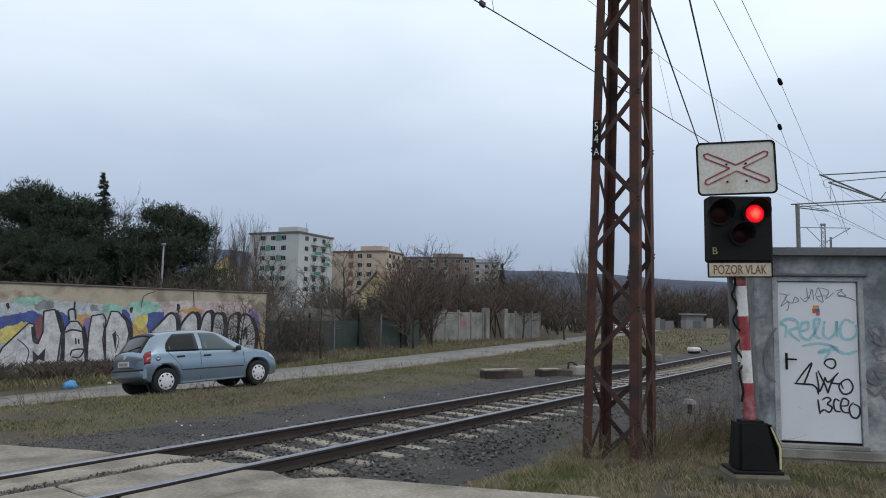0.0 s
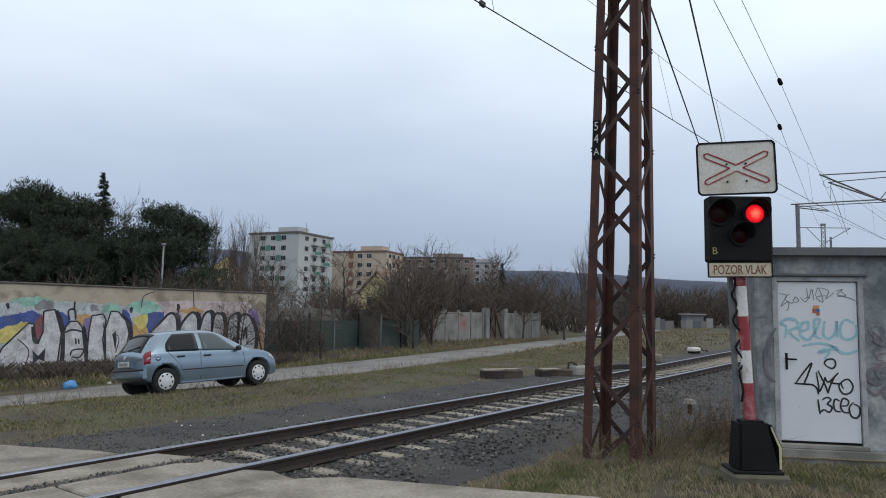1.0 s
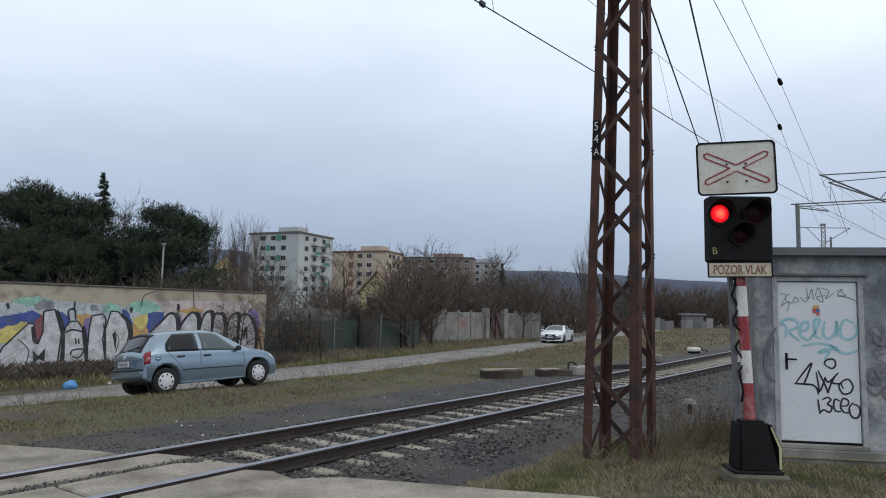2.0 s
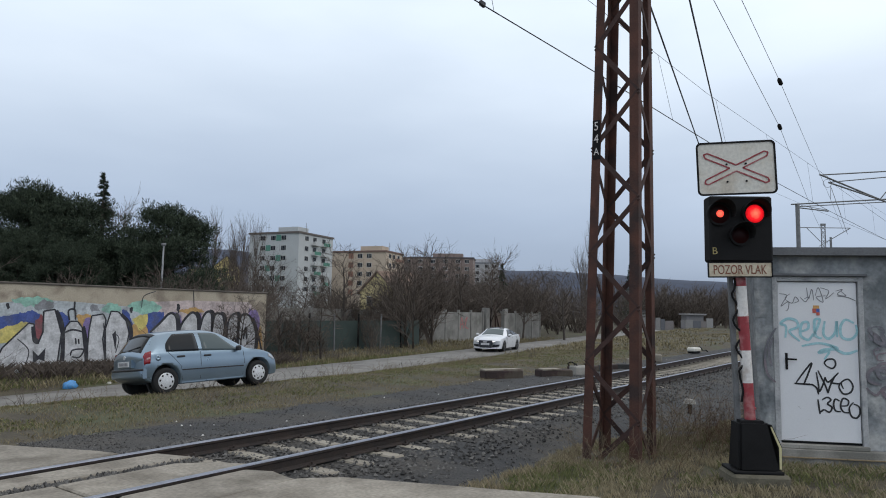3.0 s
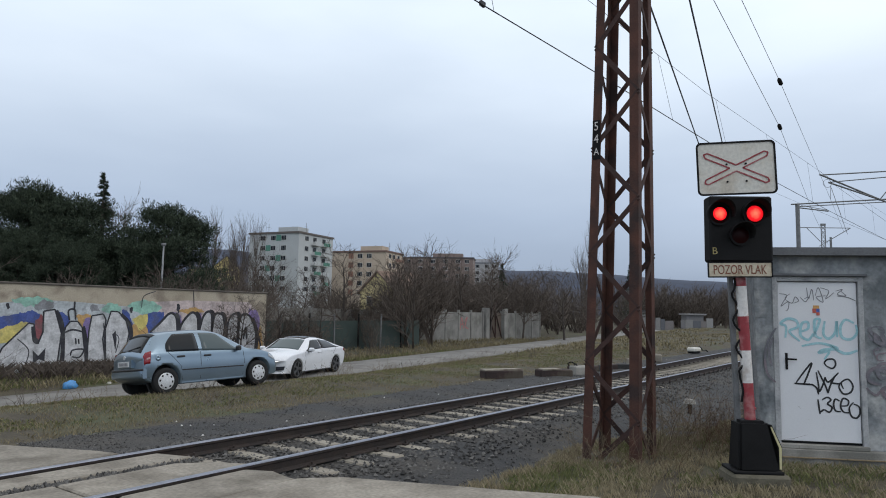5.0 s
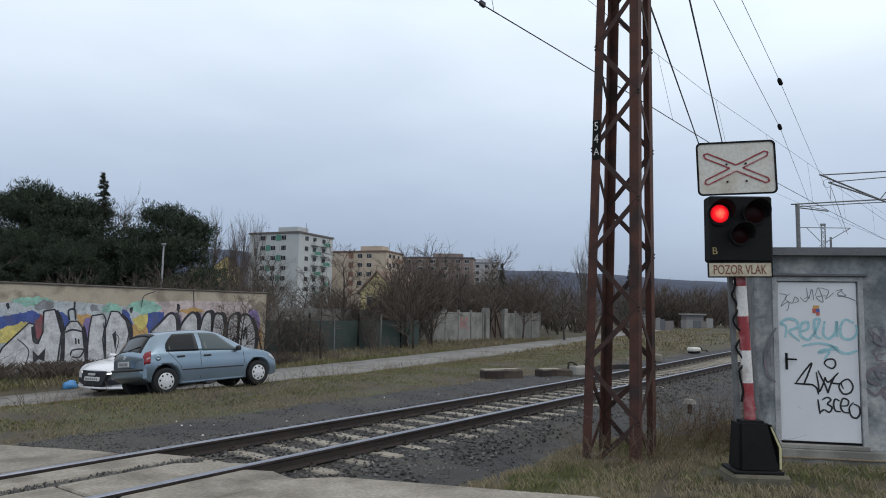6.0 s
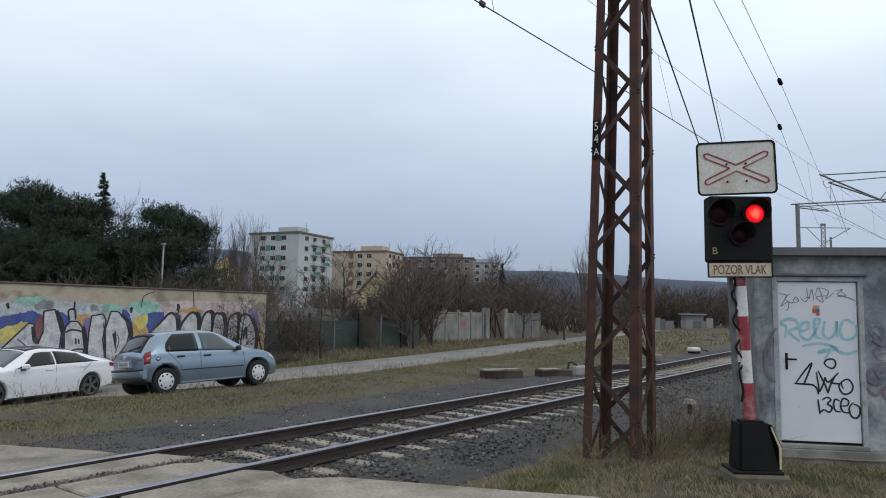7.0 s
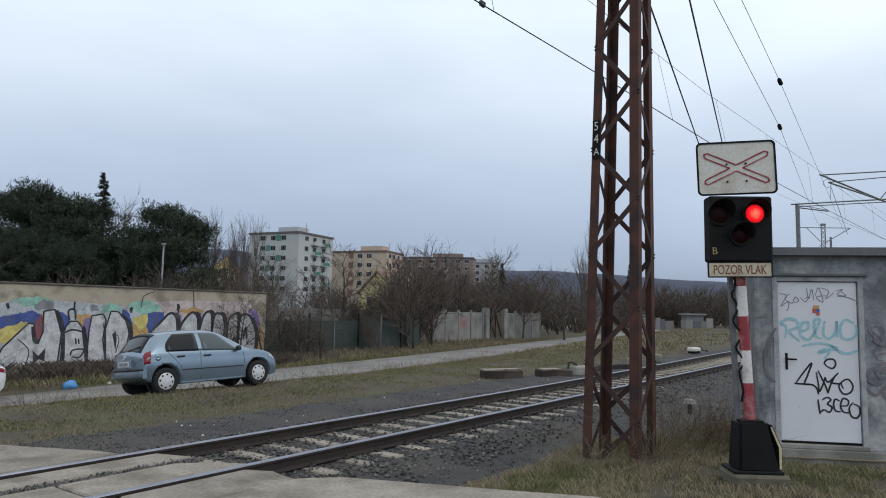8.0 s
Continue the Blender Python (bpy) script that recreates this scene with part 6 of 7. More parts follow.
    for q in range(64):
        ahead = rnd.uniform(118, 175)
        put("shrub_far", "bare_shrub", "distant leafless bush beside the line", "shrub", ahead * rnd.uniform(0.25, 0.46), ahead, -0.5, rnd.uniform(1.4, 2.2), "distant bushes")


plant_all()


# ---- buildings ----
def tone(name, c, s=0.6):
    return mat(name, tuple(v * 0.92 for v in c), c, s, 0.9, 0.1, fine=6, c3=tuple(v * 0.85 for v in c), stain=0.15)


M_PANE = glassy("distant_window_glass", (0.022, 0.026, 0.034), 0.25, spec=0.15)
M_FRAME = tone("white_window_frame", (0.62, 0.62, 0.60))


def make_flats(name, label, m, W_, D_, storeys, wall_c, accent_c, cols, accent_cells, balcony_side, roof_c=(0.16, 0.14, 0.13), blank=()):
    """A block of flats; local origin at the front right corner, front along -x, side along +y."""
    b = thing(name, m, label, "apartment building")
    wall, accent = tone(name + "_wall", wall_c), tone(name + "_accent", accent_c)
    st = 2.85
    H = storeys * st
    part("wall", box(bmesh.new(), (-W_, 0, 0), (0, D_, H)), wall, b)
    part("roof", box(bmesh.new(), (-W_ - 0.3, -0.3, H + 0.003), (0.3, D_ + 0.3, H + 0.5)), tone(name + "_roof", roof_c), b, "flat roof edge")
    part("roof_house", box(bmesh.new(), (-W_ * 0.55, 3, H + 0.503), (-W_ * 0.15, 8, H + 2.2)), wall, b)
    fr = bmesh.new()
    box(fr, (-0.88, -0.06, 0), (0.88, 0.0, 1.5))
    fme = bpy.data.meshes.new("window")
    fr.to_mesh(fme)
    fr.free()
    fme.materials.append(M_FRAME)
    pn = bmesh.new()
    for x in (-0.80, -0.25, 0.30):
        box(pn, (x, -0.09, 0.12), (x + 0.47, -0.062, 1.38))
    pme = bpy.data.meshes.new("pane")
    pn.to_mesh(pme)
    pn.free()
    pme.materials.append(M_PANE)
    ac = bmesh.new()
    box(ac, (-0.85, -0.05, -0.05), (0.85, 0.0, 1.6))
    ame = bpy.data.meshes.new("accent_panel")
    ac.to_mesh(ame)
    ac.free()
    ame.materials.append(accent)
    def put_window(x, y, z, turn):
        o = new("window", fme)
        o.parent, o.location, o.rotation_euler = b, (x, y, z), (0, 0, turn)
        q = new("pane", pme)
        q.parent = o
    for s in range(2, storeys):
        z = s * st + 0.9
        for k, x in enumerate(cols):
            if (s, k) in accent_cells or ("all", k) in accent_cells:
                o = new("accent_panel", ame)
                o.parent, o.location = b, (x, 0, z)
            elif k not in blank:
                put_window(x, 0, z, 0)
        put_window(0, D_ * 0.22, z, math.pi / 2)
        if balcony_side:
            for y in (D_ * 0.45, D_ * 0.72):
                bm = bmesh.new()
                box(bm, (0.003, y - 1.6, z - 1.0), (1.3, y + 1.6, z - 0.85))
                bal = part("balcony", bm, wall, b)
                part("parapet", box(bmesh.new(), (1.2, y - 1.6, z - 0.85), (1.3, y + 1.6, z + 0.15)), accent if (s + int(y)) % 2 else wall, bal)
                put_window(0, y, z, math.pi / 2)
    bm = bmesh.new()
    for k, x in enumerate((-W_ * 0.9, -W_ * 0.75, -W_ * 0.3, -1.2)):
        tube(bm, (x, 2 + k, H + 0.5), (x, 2 + k, H + 2.6 + 0.8 * (k % 2)), 0.06, seg=5)
        bar(bm, (x - 0.5, 2 + k, H + 2.3), (x + 0.5, 2 + k, H + 2.3), 0.06, 0.06)
    part("aerials", bm, M_GALV, b)
    return b


make_flats("apartment_block", "white block of flats with green panels and balconies", here(-40.0, 186, 0.2, -24), 17, 17, 8, (0.50, 0.52, 0.52), (0.10, 0.26, 0.20), (-12.2, -10.4, -8.6, -6.8, -5.0), {(7, 3), (6, 1), (5, 3), (4, 1), (3, 3)}, True, blank=(1, 3))
make_flats("apartment_block", "cream block of flats with dark windows", here(-17.6, 209, 0.2, -20), 19, 13, 7, (0.56, 0.46, 0.36), (0.30, 0.16, 0.12), (-12.2, -9.0, -5.8), {("all", 0)}, True, (0.20, 0.13, 0.11))
make_flats("apartment_block", "long brown block of flats behind bare trees", here(12.0, 265, 0.2, -6), 30, 12, 8, (0.26, 0.20, 0.18), (0.22, 0.14, 0.12), (-26, -21, -16, -11, -6, -2.5), set(), False, (0.12, 0.11, 0.12))
make_flats("apartment_block", "pale block of flats behind bare trees", here(24.0, 290, 0.2, -4), 20, 12, 8, (0.46, 0.46, 0.47), (0.4, 0.4, 0.4), (-17, -13, -9, -5, -2), set(), False, (0.22, 0.23, 0.26))


def make_gabled(name, label, m, W_, D_, H_, R_, wall_c, roof_c):
    h = thing(name, m, label, "house")
    wall, roof = tone(name + "_wall", wall_c), tone(name + "_roof", roof_c)
    bm = bmesh.new()
    prism(bm, [(-W_ / 2, 0, 0), (W_ / 2, 0, 0), (W_ / 2, 0, H_), (0, 0, H_ + R_), (-W_ / 2, 0, H_)], (0, D_, 0))
    part("wall", bm, wall, h)
    for s in (-1, 1):
        bm = bmesh.new()
        prism(bm, [(0, -0.3, H_ + R_ + 0.05), (s * (W_ / 2 + 0.4), -0.3, H_ - 0.25), (s * (W_ / 2 + 0.4), -0.3, H_ - 0.05), (0, -0.3, H_ + R_ + 0.25)], (0, D_ + 0.6, 0))
        part("roof", bm, roof, h)
    for x in (-W_ * 0.22, W_ * 0.22):
        w = part("window", box(bmesh.new(), (x - 0.5, -0.05, H_ - 1.9), (x + 0.5, -0.004, H_ - 0.6)), M_FRAME, h)
        part("pane", box(bmesh.new(), (x - 0.42, -0.07, H_ - 1.82), (x + 0.42, -0.052, H_ - 0.68)), M_PANE, w)


make_gabled("gabled_house", "small yellow gabled house behind bare trees", here(-8.6, 90, -0.6, -38), 6.5, 8, 4.9, 2.6, (0.62, 0.52, 0.27), (0.25, 0.17, 0.13))
make_gabled("gabled_house", "yellow house with a slate-blue roof among trees", here(-53.0, 165, -0.6, 60), 9, 8, 12.1, 3.0, (0.60, 0.50, 0.22), (0.10, 0.12, 0.17))


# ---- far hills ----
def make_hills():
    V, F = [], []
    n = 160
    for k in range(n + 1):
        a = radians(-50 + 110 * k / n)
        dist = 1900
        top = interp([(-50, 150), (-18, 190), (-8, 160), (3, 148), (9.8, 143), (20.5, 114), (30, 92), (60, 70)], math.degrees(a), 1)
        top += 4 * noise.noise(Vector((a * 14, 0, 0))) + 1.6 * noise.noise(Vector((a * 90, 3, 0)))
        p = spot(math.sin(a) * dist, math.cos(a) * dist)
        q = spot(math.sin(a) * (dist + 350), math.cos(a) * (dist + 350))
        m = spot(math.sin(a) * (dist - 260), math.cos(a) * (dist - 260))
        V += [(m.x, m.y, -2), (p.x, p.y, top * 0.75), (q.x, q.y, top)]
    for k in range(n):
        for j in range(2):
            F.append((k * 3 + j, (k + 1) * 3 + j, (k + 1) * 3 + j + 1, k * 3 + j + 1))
    # distance haze is put into the woods' blue-grey base colour
    tagged(new("backdrop_hills", raw_mesh("backdrop_hills", V, F, mat("wooded_hill_haze_tint", (0.036, 0.047, 0.078), (0.052, 0.065, 0.10), 0.004, 1.0, 0, fine=0.05), True)), "low wooded hills tinted blue for haze", "hill", kind="structure")


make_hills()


# ---- fences ----
def make_concrete_fence():
    y = 24.5
    xs = [42.3, 44.2, 46.1, 48.0]
    fence = thing("concrete_fence", pose(0, y, -0.55), "grey concrete panel fence with a rusty gate", "fence")
    post = bmesh.new()
    box(post, (-0.09, -0.09, -0.3), (0.09, 0.09, 2.5), 0.02)
    pm = bpy.data.meshes.new("post")
    post.to_mesh(pm)
    post.free()
    pm.materials.append(M_FENCE)
    def run(x0, x1, n):
        for k in range(n):
            a, b = x0 + (x1 - x0) * k / n, x0 + (x1 - x0) * (k + 1) / n
            part("panel", box(bmesh.new(), (a + 0.10, -0.04, -0.2), (b - 0.10, 0.04, 2.32), 0.01), M_FENCE, fence)
            o = new("post", pm)
            o.parent, o.location = fence, (a, 0, 0)
        o = new("post", pm)
        o.parent, o.location = fence, (x1, 0, 0)
    run(41.2, 48.4, 4)
    run(52.4, 58.6, 4)
    for x in (48.9, 51.9):
        part("gate_pier", box(bmesh.new(), (x - 0.28, -0.25, -0.2), (x + 0.28, 0.25, 2.72), 0.03), M_FENCE, fence)
    gate = bmesh.new()
    for a, b in (((49.25, 2.4), (50.6, 0.0)), ((50.5, 2.4), (50.5, 0.0)), ((50.5, 2.4), (51.6, 0.1)), ((49.25, 2.45), (49.9, 2.35)), ((49.9, 2.35), (50.7, 3.3)), ((50.7, 3.3), (51.55, 2.5))):
        bar(gate, (a[0], 0, a[1]), (b[0], 0, b[1]), 0.07, 0.07, (0, 1, 0))
    part("gate_frame", gate, M_RUSTDARK, fence, "bent rusty gate frame")
    part("gate_sheet", box(bmesh.new(), (49.25, 0.06, 0.0), (51.55, 0.09, 2.3)), mat("brown_gate_sheet", (0.09, 0.07, 0.055), (0.13, 0.10, 0.08), 2, 0.9), fence, "dull brown gate sheet")
    bm = bmesh.new()
    for ln in ([(45.0, 0.9), (45.2, 1.9), (45.5, 1.0)], [(45.6, 1.6), (46.0, 1.9), (45.7, 1.2), (46.2, 1.0)], [(45.0, 1.3), (45.5, 1.4)]):
        stroke(bm, curve_pts(ln), 0.10, -0.05)
    part("red_scrawl", bm, mat("faded_red_spray", (0.36, 0.12, 0.12), (0.42, 0.18, 0.17), 4, 0.8), fence, "faded red scrawl")


make_concrete_fence()


def make_green_fence():
    fence = thing("green_fence", pose(0, 21.6, -0.6), "dull green sheet fence with leaning posts in a thicket", "fence")
    g = mat("dull_green_sheet", (0.020, 0.034, 0.030), (0.034, 0.052, 0.045), 1.5, 0.7, 0.1)
    for k in range(7):
        a = 22.0 + k * 2.0
        part("panel", box(bmesh.new(), (a + 0.06, -0.02, 0.05), (a + 1.94, 0.02, 1.75)), g, fence)
        bm = bmesh.new()
        tube(bm, (a, -0.04, -0.2), (a + 0.05 * (k % 3 - 1), -0.04, 2.15), 0.05, seg=8)
        part("post", bm, M_GALV if k % 2 else M_BLACK, fence)
    back = thing("concrete_fence", pose(0, 27.5, -0.6), "low grey concrete wall behind the thicket", "fence")
    for k in range(12):
        a = 22.0 + k * 2.1
        part("panel", box(bmesh.new(), (a, 0, -0.1), (a + 2.06, 0.1, 2.45)), M_FENCE, back)


make_green_fence()


def make_far_sheds():
    """Patchwork fence and shacks at the end of the line of sight along the track."""
    f = thing("shack_fence", here(0, 0, 0), "patchwork of grey boards, sheets and shacks", "fence")
    cols = [(0.19, 0.185, 0.19), (0.25, 0.245, 0.24), (0.13, 0.135, 0.15), (0.21, 0.19, 0.185), (0.29, 0.285, 0.28)]
    mats = [tone("board_shade", c, 1.5) for c in cols]
    rnd = random.Random(9)
    x = 33.6
    k = 0
    while x < 44.0:
        w = rnd.uniform(0.7, 1.5)
        h = rnd.uniform(1.3, 1.9)
        if not 36.9 < x < 38.6:
            part("board", box(bmesh.new(), (x, 110, -0.6), (x + w - 0.05, 110.08, h - 0.35)), mats[k % 5], f)
        x += w
        k += 1
    s = thing("shack", here(42.0, 112, -0.5), "low grey shack with a pale roof", "shed")
    part("wall", box(bmesh.new(), (-1.6, 0, 0), (1.2, 2.5, 2.5)), mats[0], s)
    part("roof", box(bmesh.new(), (-1.9, -0.3, 2.503), (1.6, 2.8, 2.75)), mats[4], s)
    s = thing("shack", here(34.6, 118, -0.5), "low white-fronted shack beside the line", "shed")
    part("wall", box(bmesh.new(), (-2.0, 0, 0), (1.8, 2.5, 3.0)), mats[4], s)
    part("roof", box(bmesh.new(), (-2.3, -0.3, 3.003), (2.1, 2.8, 3.2)), mats[2], s)


make_far_sheds()


# ---- overhead line ----
def wire(name, label, pts, r=0.010, sag=0.0, parent=None, material=None):
    bm = bmesh.new()
    out = []
    for a, b in zip(pts, pts[1:]):
        a, b = Vector(a), Vector(b)
        n = 10
        for k in range(n):
            t = k / n
            p = a.lerp(b, t)
            p.z -= sag * 4 * t * (1 - t)
            out.append(p)
    out.append(Vector(pts[-1]))
    for a, b in zip(out, out[1:]):
        tube(bm, a, b, r, seg=5, caps=False)
    if parent is not None:
        return part(name, bm, material or M_WIRE, parent, label)
    return solo(name, bm, material or M_WIRE, label, "overhead wire")


def make_wires():
    line = thing("overhead_line", pose(0, 0, 0), "contact wire hung by droppers from a catenary wire", "overhead wire")
    def at(x, z, pts):
        return Vector((x, interp(pts, x, 1), z))
    A = [(3.0, -1.55), (6.74, -1.81), (9.85, -2.04), (15.44, -2.39), (20.92, -2.79), (27.83, -3.44), (39.0, -4.61), (70, -8.0)]
    B = [(3.0, -1.5), (10.03, -1.87), (15.91, -2.23), (27.49, -3.34), (45, -5.2), (70, -7.9)]
    wire("contact_wire", "contact wire", [(x, y, 5.6) for x, y in A], 0.0085, 0, line)
    wire("catenary_wire", "catenary wire", [(x, y, 6.9) for x, y in B], 0.0045, 0, line)
    for x in (6.9, 13.0, 16.5, 20.5, 25.0, 30.0, 36.0):
        wire("dropper", "", [at(x, 6.9, B), at(x + 0.25, 5.6, A)], 0.0035, 0, line)
    bm = bmesh.new()
    box(bm, (6.86, -1.84, 5.58), (6.96, -1.79, 5.65), 0.01)
    part("clamp", bm, M_WIRE, line)
    for pts in ([(5, -4.1, 6.5), (10.3, -3.78, 6.5), (18.33, -3.36, 6.5), (34.88, -2.04, 6.5), (50, -1.0, 6.5)], [(5, -4.05, 7.3), (12.3, -3.77, 7.3), (17.22, -3.57, 7.3), (32.17, -2.83, 7.3), (50, -1.9, 7.3)]):
        fw = thing("feeder_wire", pose(0, 0, 0), "thin anchored feeder wire with a dark insulator", "overhead wire")
        wire("strand", "", pts, 0.0055, 0, fw)
        bm = bmesh.new()
        p, q = Vector(pts[2]), Vector(pts[3])
        d = (q - p).normalized()
        for k in range(4):
            tube(bm, p + d * (k * 0.09 - 0.2), p + d * (k * 0.09 - 0.12), 0.035, 0.05, seg=10)
        part("insulator", bm, M_BLACK, fw, "dark ribbed insulator")
    for pts in ([(3, -4.1, 7), (10.78, -2.62, 7), (20.64, -0.75, 7), (26, 0.27, 7)], [(3, -4.75, 7), (11.16, -3.19, 7), (21.01, -1.35, 7), (26, -0.42, 7)]):
        wire("overhead_cable", "dark steel cable above the track", pts, 0.016)


make_wires()


def make_portal():
    """Cantilever arms and posts of the next span, seen over the hut."""
    arm = thing("catenary_mast", here(0, 0, 0), "distant grey catenary post with tubular cantilever arms", "catenary mast")
    def seg(a, b, r, name="tube_arm"):
        bm = bmesh.new()
        tube(bm, a, b, r, seg=8)
        part(name, bm, M_GALV, arm)
    inv = here(0, 0, 0).inverted()
    def L(v):
        return inv @ v
    seg(L(spot(22.24, 42, 8.91)), L(spot(22.24, 42, 8.91) - Vector((0, 0, 9.0))), 0.13, "post")
    for a, b, r in ((spot(21.85, 42, 8.87), spot(28.98, 42, 9.39), 0.045), (spot(22.34, 42, 8.74), spot(28.97, 42, 9.21), 0.03), (spot(22.37, 42, 8.66), spot(24.18, 42, 8.48), 0.04), (spot(22.49, 42, 8.81), spot(24.11, 42, 8.55), 0.02)):
        seg(L(a), L(b), r)
    for a, b, r in ((spot(20.37, 36, 9.49), spot(24.91, 36, 9.82), 0.035), (spot(20.78, 36, 9.09), spot(24.90, 36, 9.54), 0.028), (spot(20.31, 36, 9.52), spot(24.81, 36, 7.68), 0.05), (spot(20.78, 36, 9.09), spot(24.82, 36, 7.77), 0.045), (spot(23.49, 36, 8.15), spot(23.88, 36, 8.62), 0.03)):
        seg(L(a), L(b), r)
    bm = bmesh.new()
    c = L(spot(20.72, 36, 9.03))
    for k in range(16):
        a, b = k * math.tau / 16, (k + 1) * math.tau / 16
        tube(bm, c + Vector((0.22 * math.cos(a), 0, 0.22 * math.sin(a))), c + Vector((0.22 * math.cos(b), 0, 0.22 * math.sin(b))), 0.012, seg=5, caps=False)
    part("tension_ring", bm, M_GALV, arm)
    for a, b in ((spot(20.90, 36, 8.88), spot(20.87, 36, 8.20)), (spot(20.90, 36, 8.88), spot(21.39, 36, 7.34)), (spot(20.90, 36, 8.88), spot(21.71, 36, 6.28))):
        seg(L(a), L(b), 0.012, "hanger")
    seg(L(spot(31.80, 60, 9.85)), L(spot(36.46, 60, 9.88)), 0.035, "tube_arm")
    seg(L(spot(33.62, 60, 8.20)), L(spot(36.46, 60, 9.88)), 0.035, "tube_arm")
    seg(L(spot(32.56, 60, 9.81)), L(spot(33.74, 60, 8.61)), 0.03, "tube_arm")
    far = thing("lattice_mast", here(0, 0, 0), "distant grey lattice catenary mast", "catenary mast")
    bm = bmesh.new()
    p, q = L(spot(50.75, 90, 14.19)), L(spot(51.29, 90, 14.20))
    w = q.x - p.x
    for s in (p, q):
        tube(bm, s, s - Vector((0, 0, 14.2)), 0.06, seg=5)
    for k in range(22):
        z = -k * 0.6
        bar(bm, p + Vector((0, 0, z)), q + Vector((0, 0, z - 0.6)), 0.06, 0.06)
        bar(bm, q + Vector((0, 0, z)), p + Vector((0, 0, z - 0.6)), 0.06, 0.06)
    box(bm, (p.x - 0.05, p.y - 0.1, p.z), (q.x + 0.05, q.y + 0.1, q.z + 0.3))
    part("lattice", bm, M_GALV, far)
    post = thing("catenary_post", here(0, 0, 0), "distant dark post with a wire", "catenary mast")
    bm = bmesh.new()
    a = L(spot(57.77, 100, 13.90))
    tube(bm, a, a - Vector((0, 0, 14.2)), 0.16, seg=8)
    part("pole", bm, M_GALV, post)
    for a, b in ((spot(28.46, 60, 13.53), spot(23.77, 36, 6.01)), (spot(23.56, 40, 9.68), spot(22.49, 34, 6.72))):
        wire("overhead_cable", "thin distant cable over the line", [a, b], 0.008)


make_portal()


# ---- clutter along the track ----
def lump(name, m, size, material, label, category, seed):
    """A rough broken block."""
    bm = bmesh.new()
    box(bm, (-size[0] / 2, -size[1] / 2, 0), (size[0] / 2, size[1] / 2, size[2]), min(size) * 0.12)
    bmesh.ops.subdivide_edges(bm, edges=bm.edges[:], cuts=2, use_grid_fill=True)
    for v in bm.verts:
        v.co += Vector([noise.noise(v.co * 3.0 + Vector((seed, k * 7, 0))) * 0.035 * min(1, size[2] * 2) for k in range(3)])
    return solo(name, bm, material, label, category, m=m)


M_CHAR = mat("dark_stained_concrete", (0.026, 0.018, 0.017), (0.055, 0.032, 0.028), 2.0, 0.9, 0.6, fine=25, c3=(0.075, 0.062, 0.048), stain=2.2)
lump("concrete_block", pose(18.65, 4.85, -0.36, 0, 0, -32), (1.36, 0.42, 0.31), M_CHAR, "dark stained concrete block beside the track", "block", 1)
lump("concrete_block", pose(20.5, 3.95, -0.36, 0, 0, -30), (1.25, 0.42, 0.28), M_CHAR, "blackened concrete block beside the track", "block", 2)
lump("concrete_slab", pose(21.9, 3.6, -0.36, 0, 0, -30), (0.8, 0.4, 0.34), M_CONCRETE, "pale broken slab beside the track", "block", 3)
lump("stone", pose(29.9, 3.6, -0.30, 0, 0, 20), (0.42, 0.36, 0.36), M_SLEEPER, "pale ochre boundary stone", "stone", 4)
lump("stone", pose(26.5, 3.5, -0.30, 0, 0, 50), (0.40, 0.32, 0.32), M_SLEEPER, "pale ochre boundary stone", "stone", 5)
for k, (x, y) in enumerate(((23.4, 3.9), (24.0, 3.6), (24.7, 3.75), (25.3, 3.4), (23.0, 4.3))):
    lump("rubble", pose(x, y, -0.34, 0, 0, 37 * k), (0.55, 0.4, 0.22), M_BALLAST if k % 2 else M_CHAR, "broken dark rubble in the ballast", "stone", 10 + k)


# thin rough slabs that make the dark blocks paler on top
for x, y, z, turn, size, seed in ((18.65, 4.85, -0.07, -32, (1.34, 0.38, 0.05), 41), (20.3, 4.02, -0.10, -30, (0.7, 0.36, 0.05), 42)):
    lump("mortar_crust", pose(x, y, z, 0, 0, turn), size, M_SLEEPER, "thin pale layer on top of a dark block", "mortar", seed)


def make_cable_loop():
    bm = bmesh.new()
    pts = [Vector((21.9 + 0.5 * math.cos(a), 3.9 + 0.2 * math.sin(a * 1.3), -0.2 + 0.32 * math.sin(a * 0.5) ** 2)) for a in np.linspace(0, 9, 40)]
    for a, b in zip(pts, pts[1:]):
        tube(bm, a, b, 0.02, seg=6, caps=False)
    solo("cable_loop", bm, M_BLACK, "loop of black cable on the ballast", "cable")


make_cable_loop()


def make_track_box(x, y, label):
    t = thing("track_box", pose(x, y, -0.27, 0, 0, -20), label, "trackside box")
    part("case", box(bmesh.new(), (-0.36, -0.22, 0.10), (0.36, 0.22, 0.32), 0.05), M_WHITE, t)
    part("foot", box(bmesh.new(), (-0.30, -0.18, 0.0), (0.30, 0.18, 0.117)), M_BLACK, t)
    bm = bmesh.new()
    pts = [Vector((0.4 + 0.11 * k, 0.02 * k, 0.33 + 0.06 * math.sin(k * 0.9) - 0.03 * k)) for k in range(11)]
    for a, b in zip(pts, pts[1:]):
        tube(bm, a, b, 0.03, seg=6, caps=False)
    part("hose", bm, M_BLACK, t, "black hose")


make_track_box(38.4, 4.4, "white trackside point-machine box with a hose")


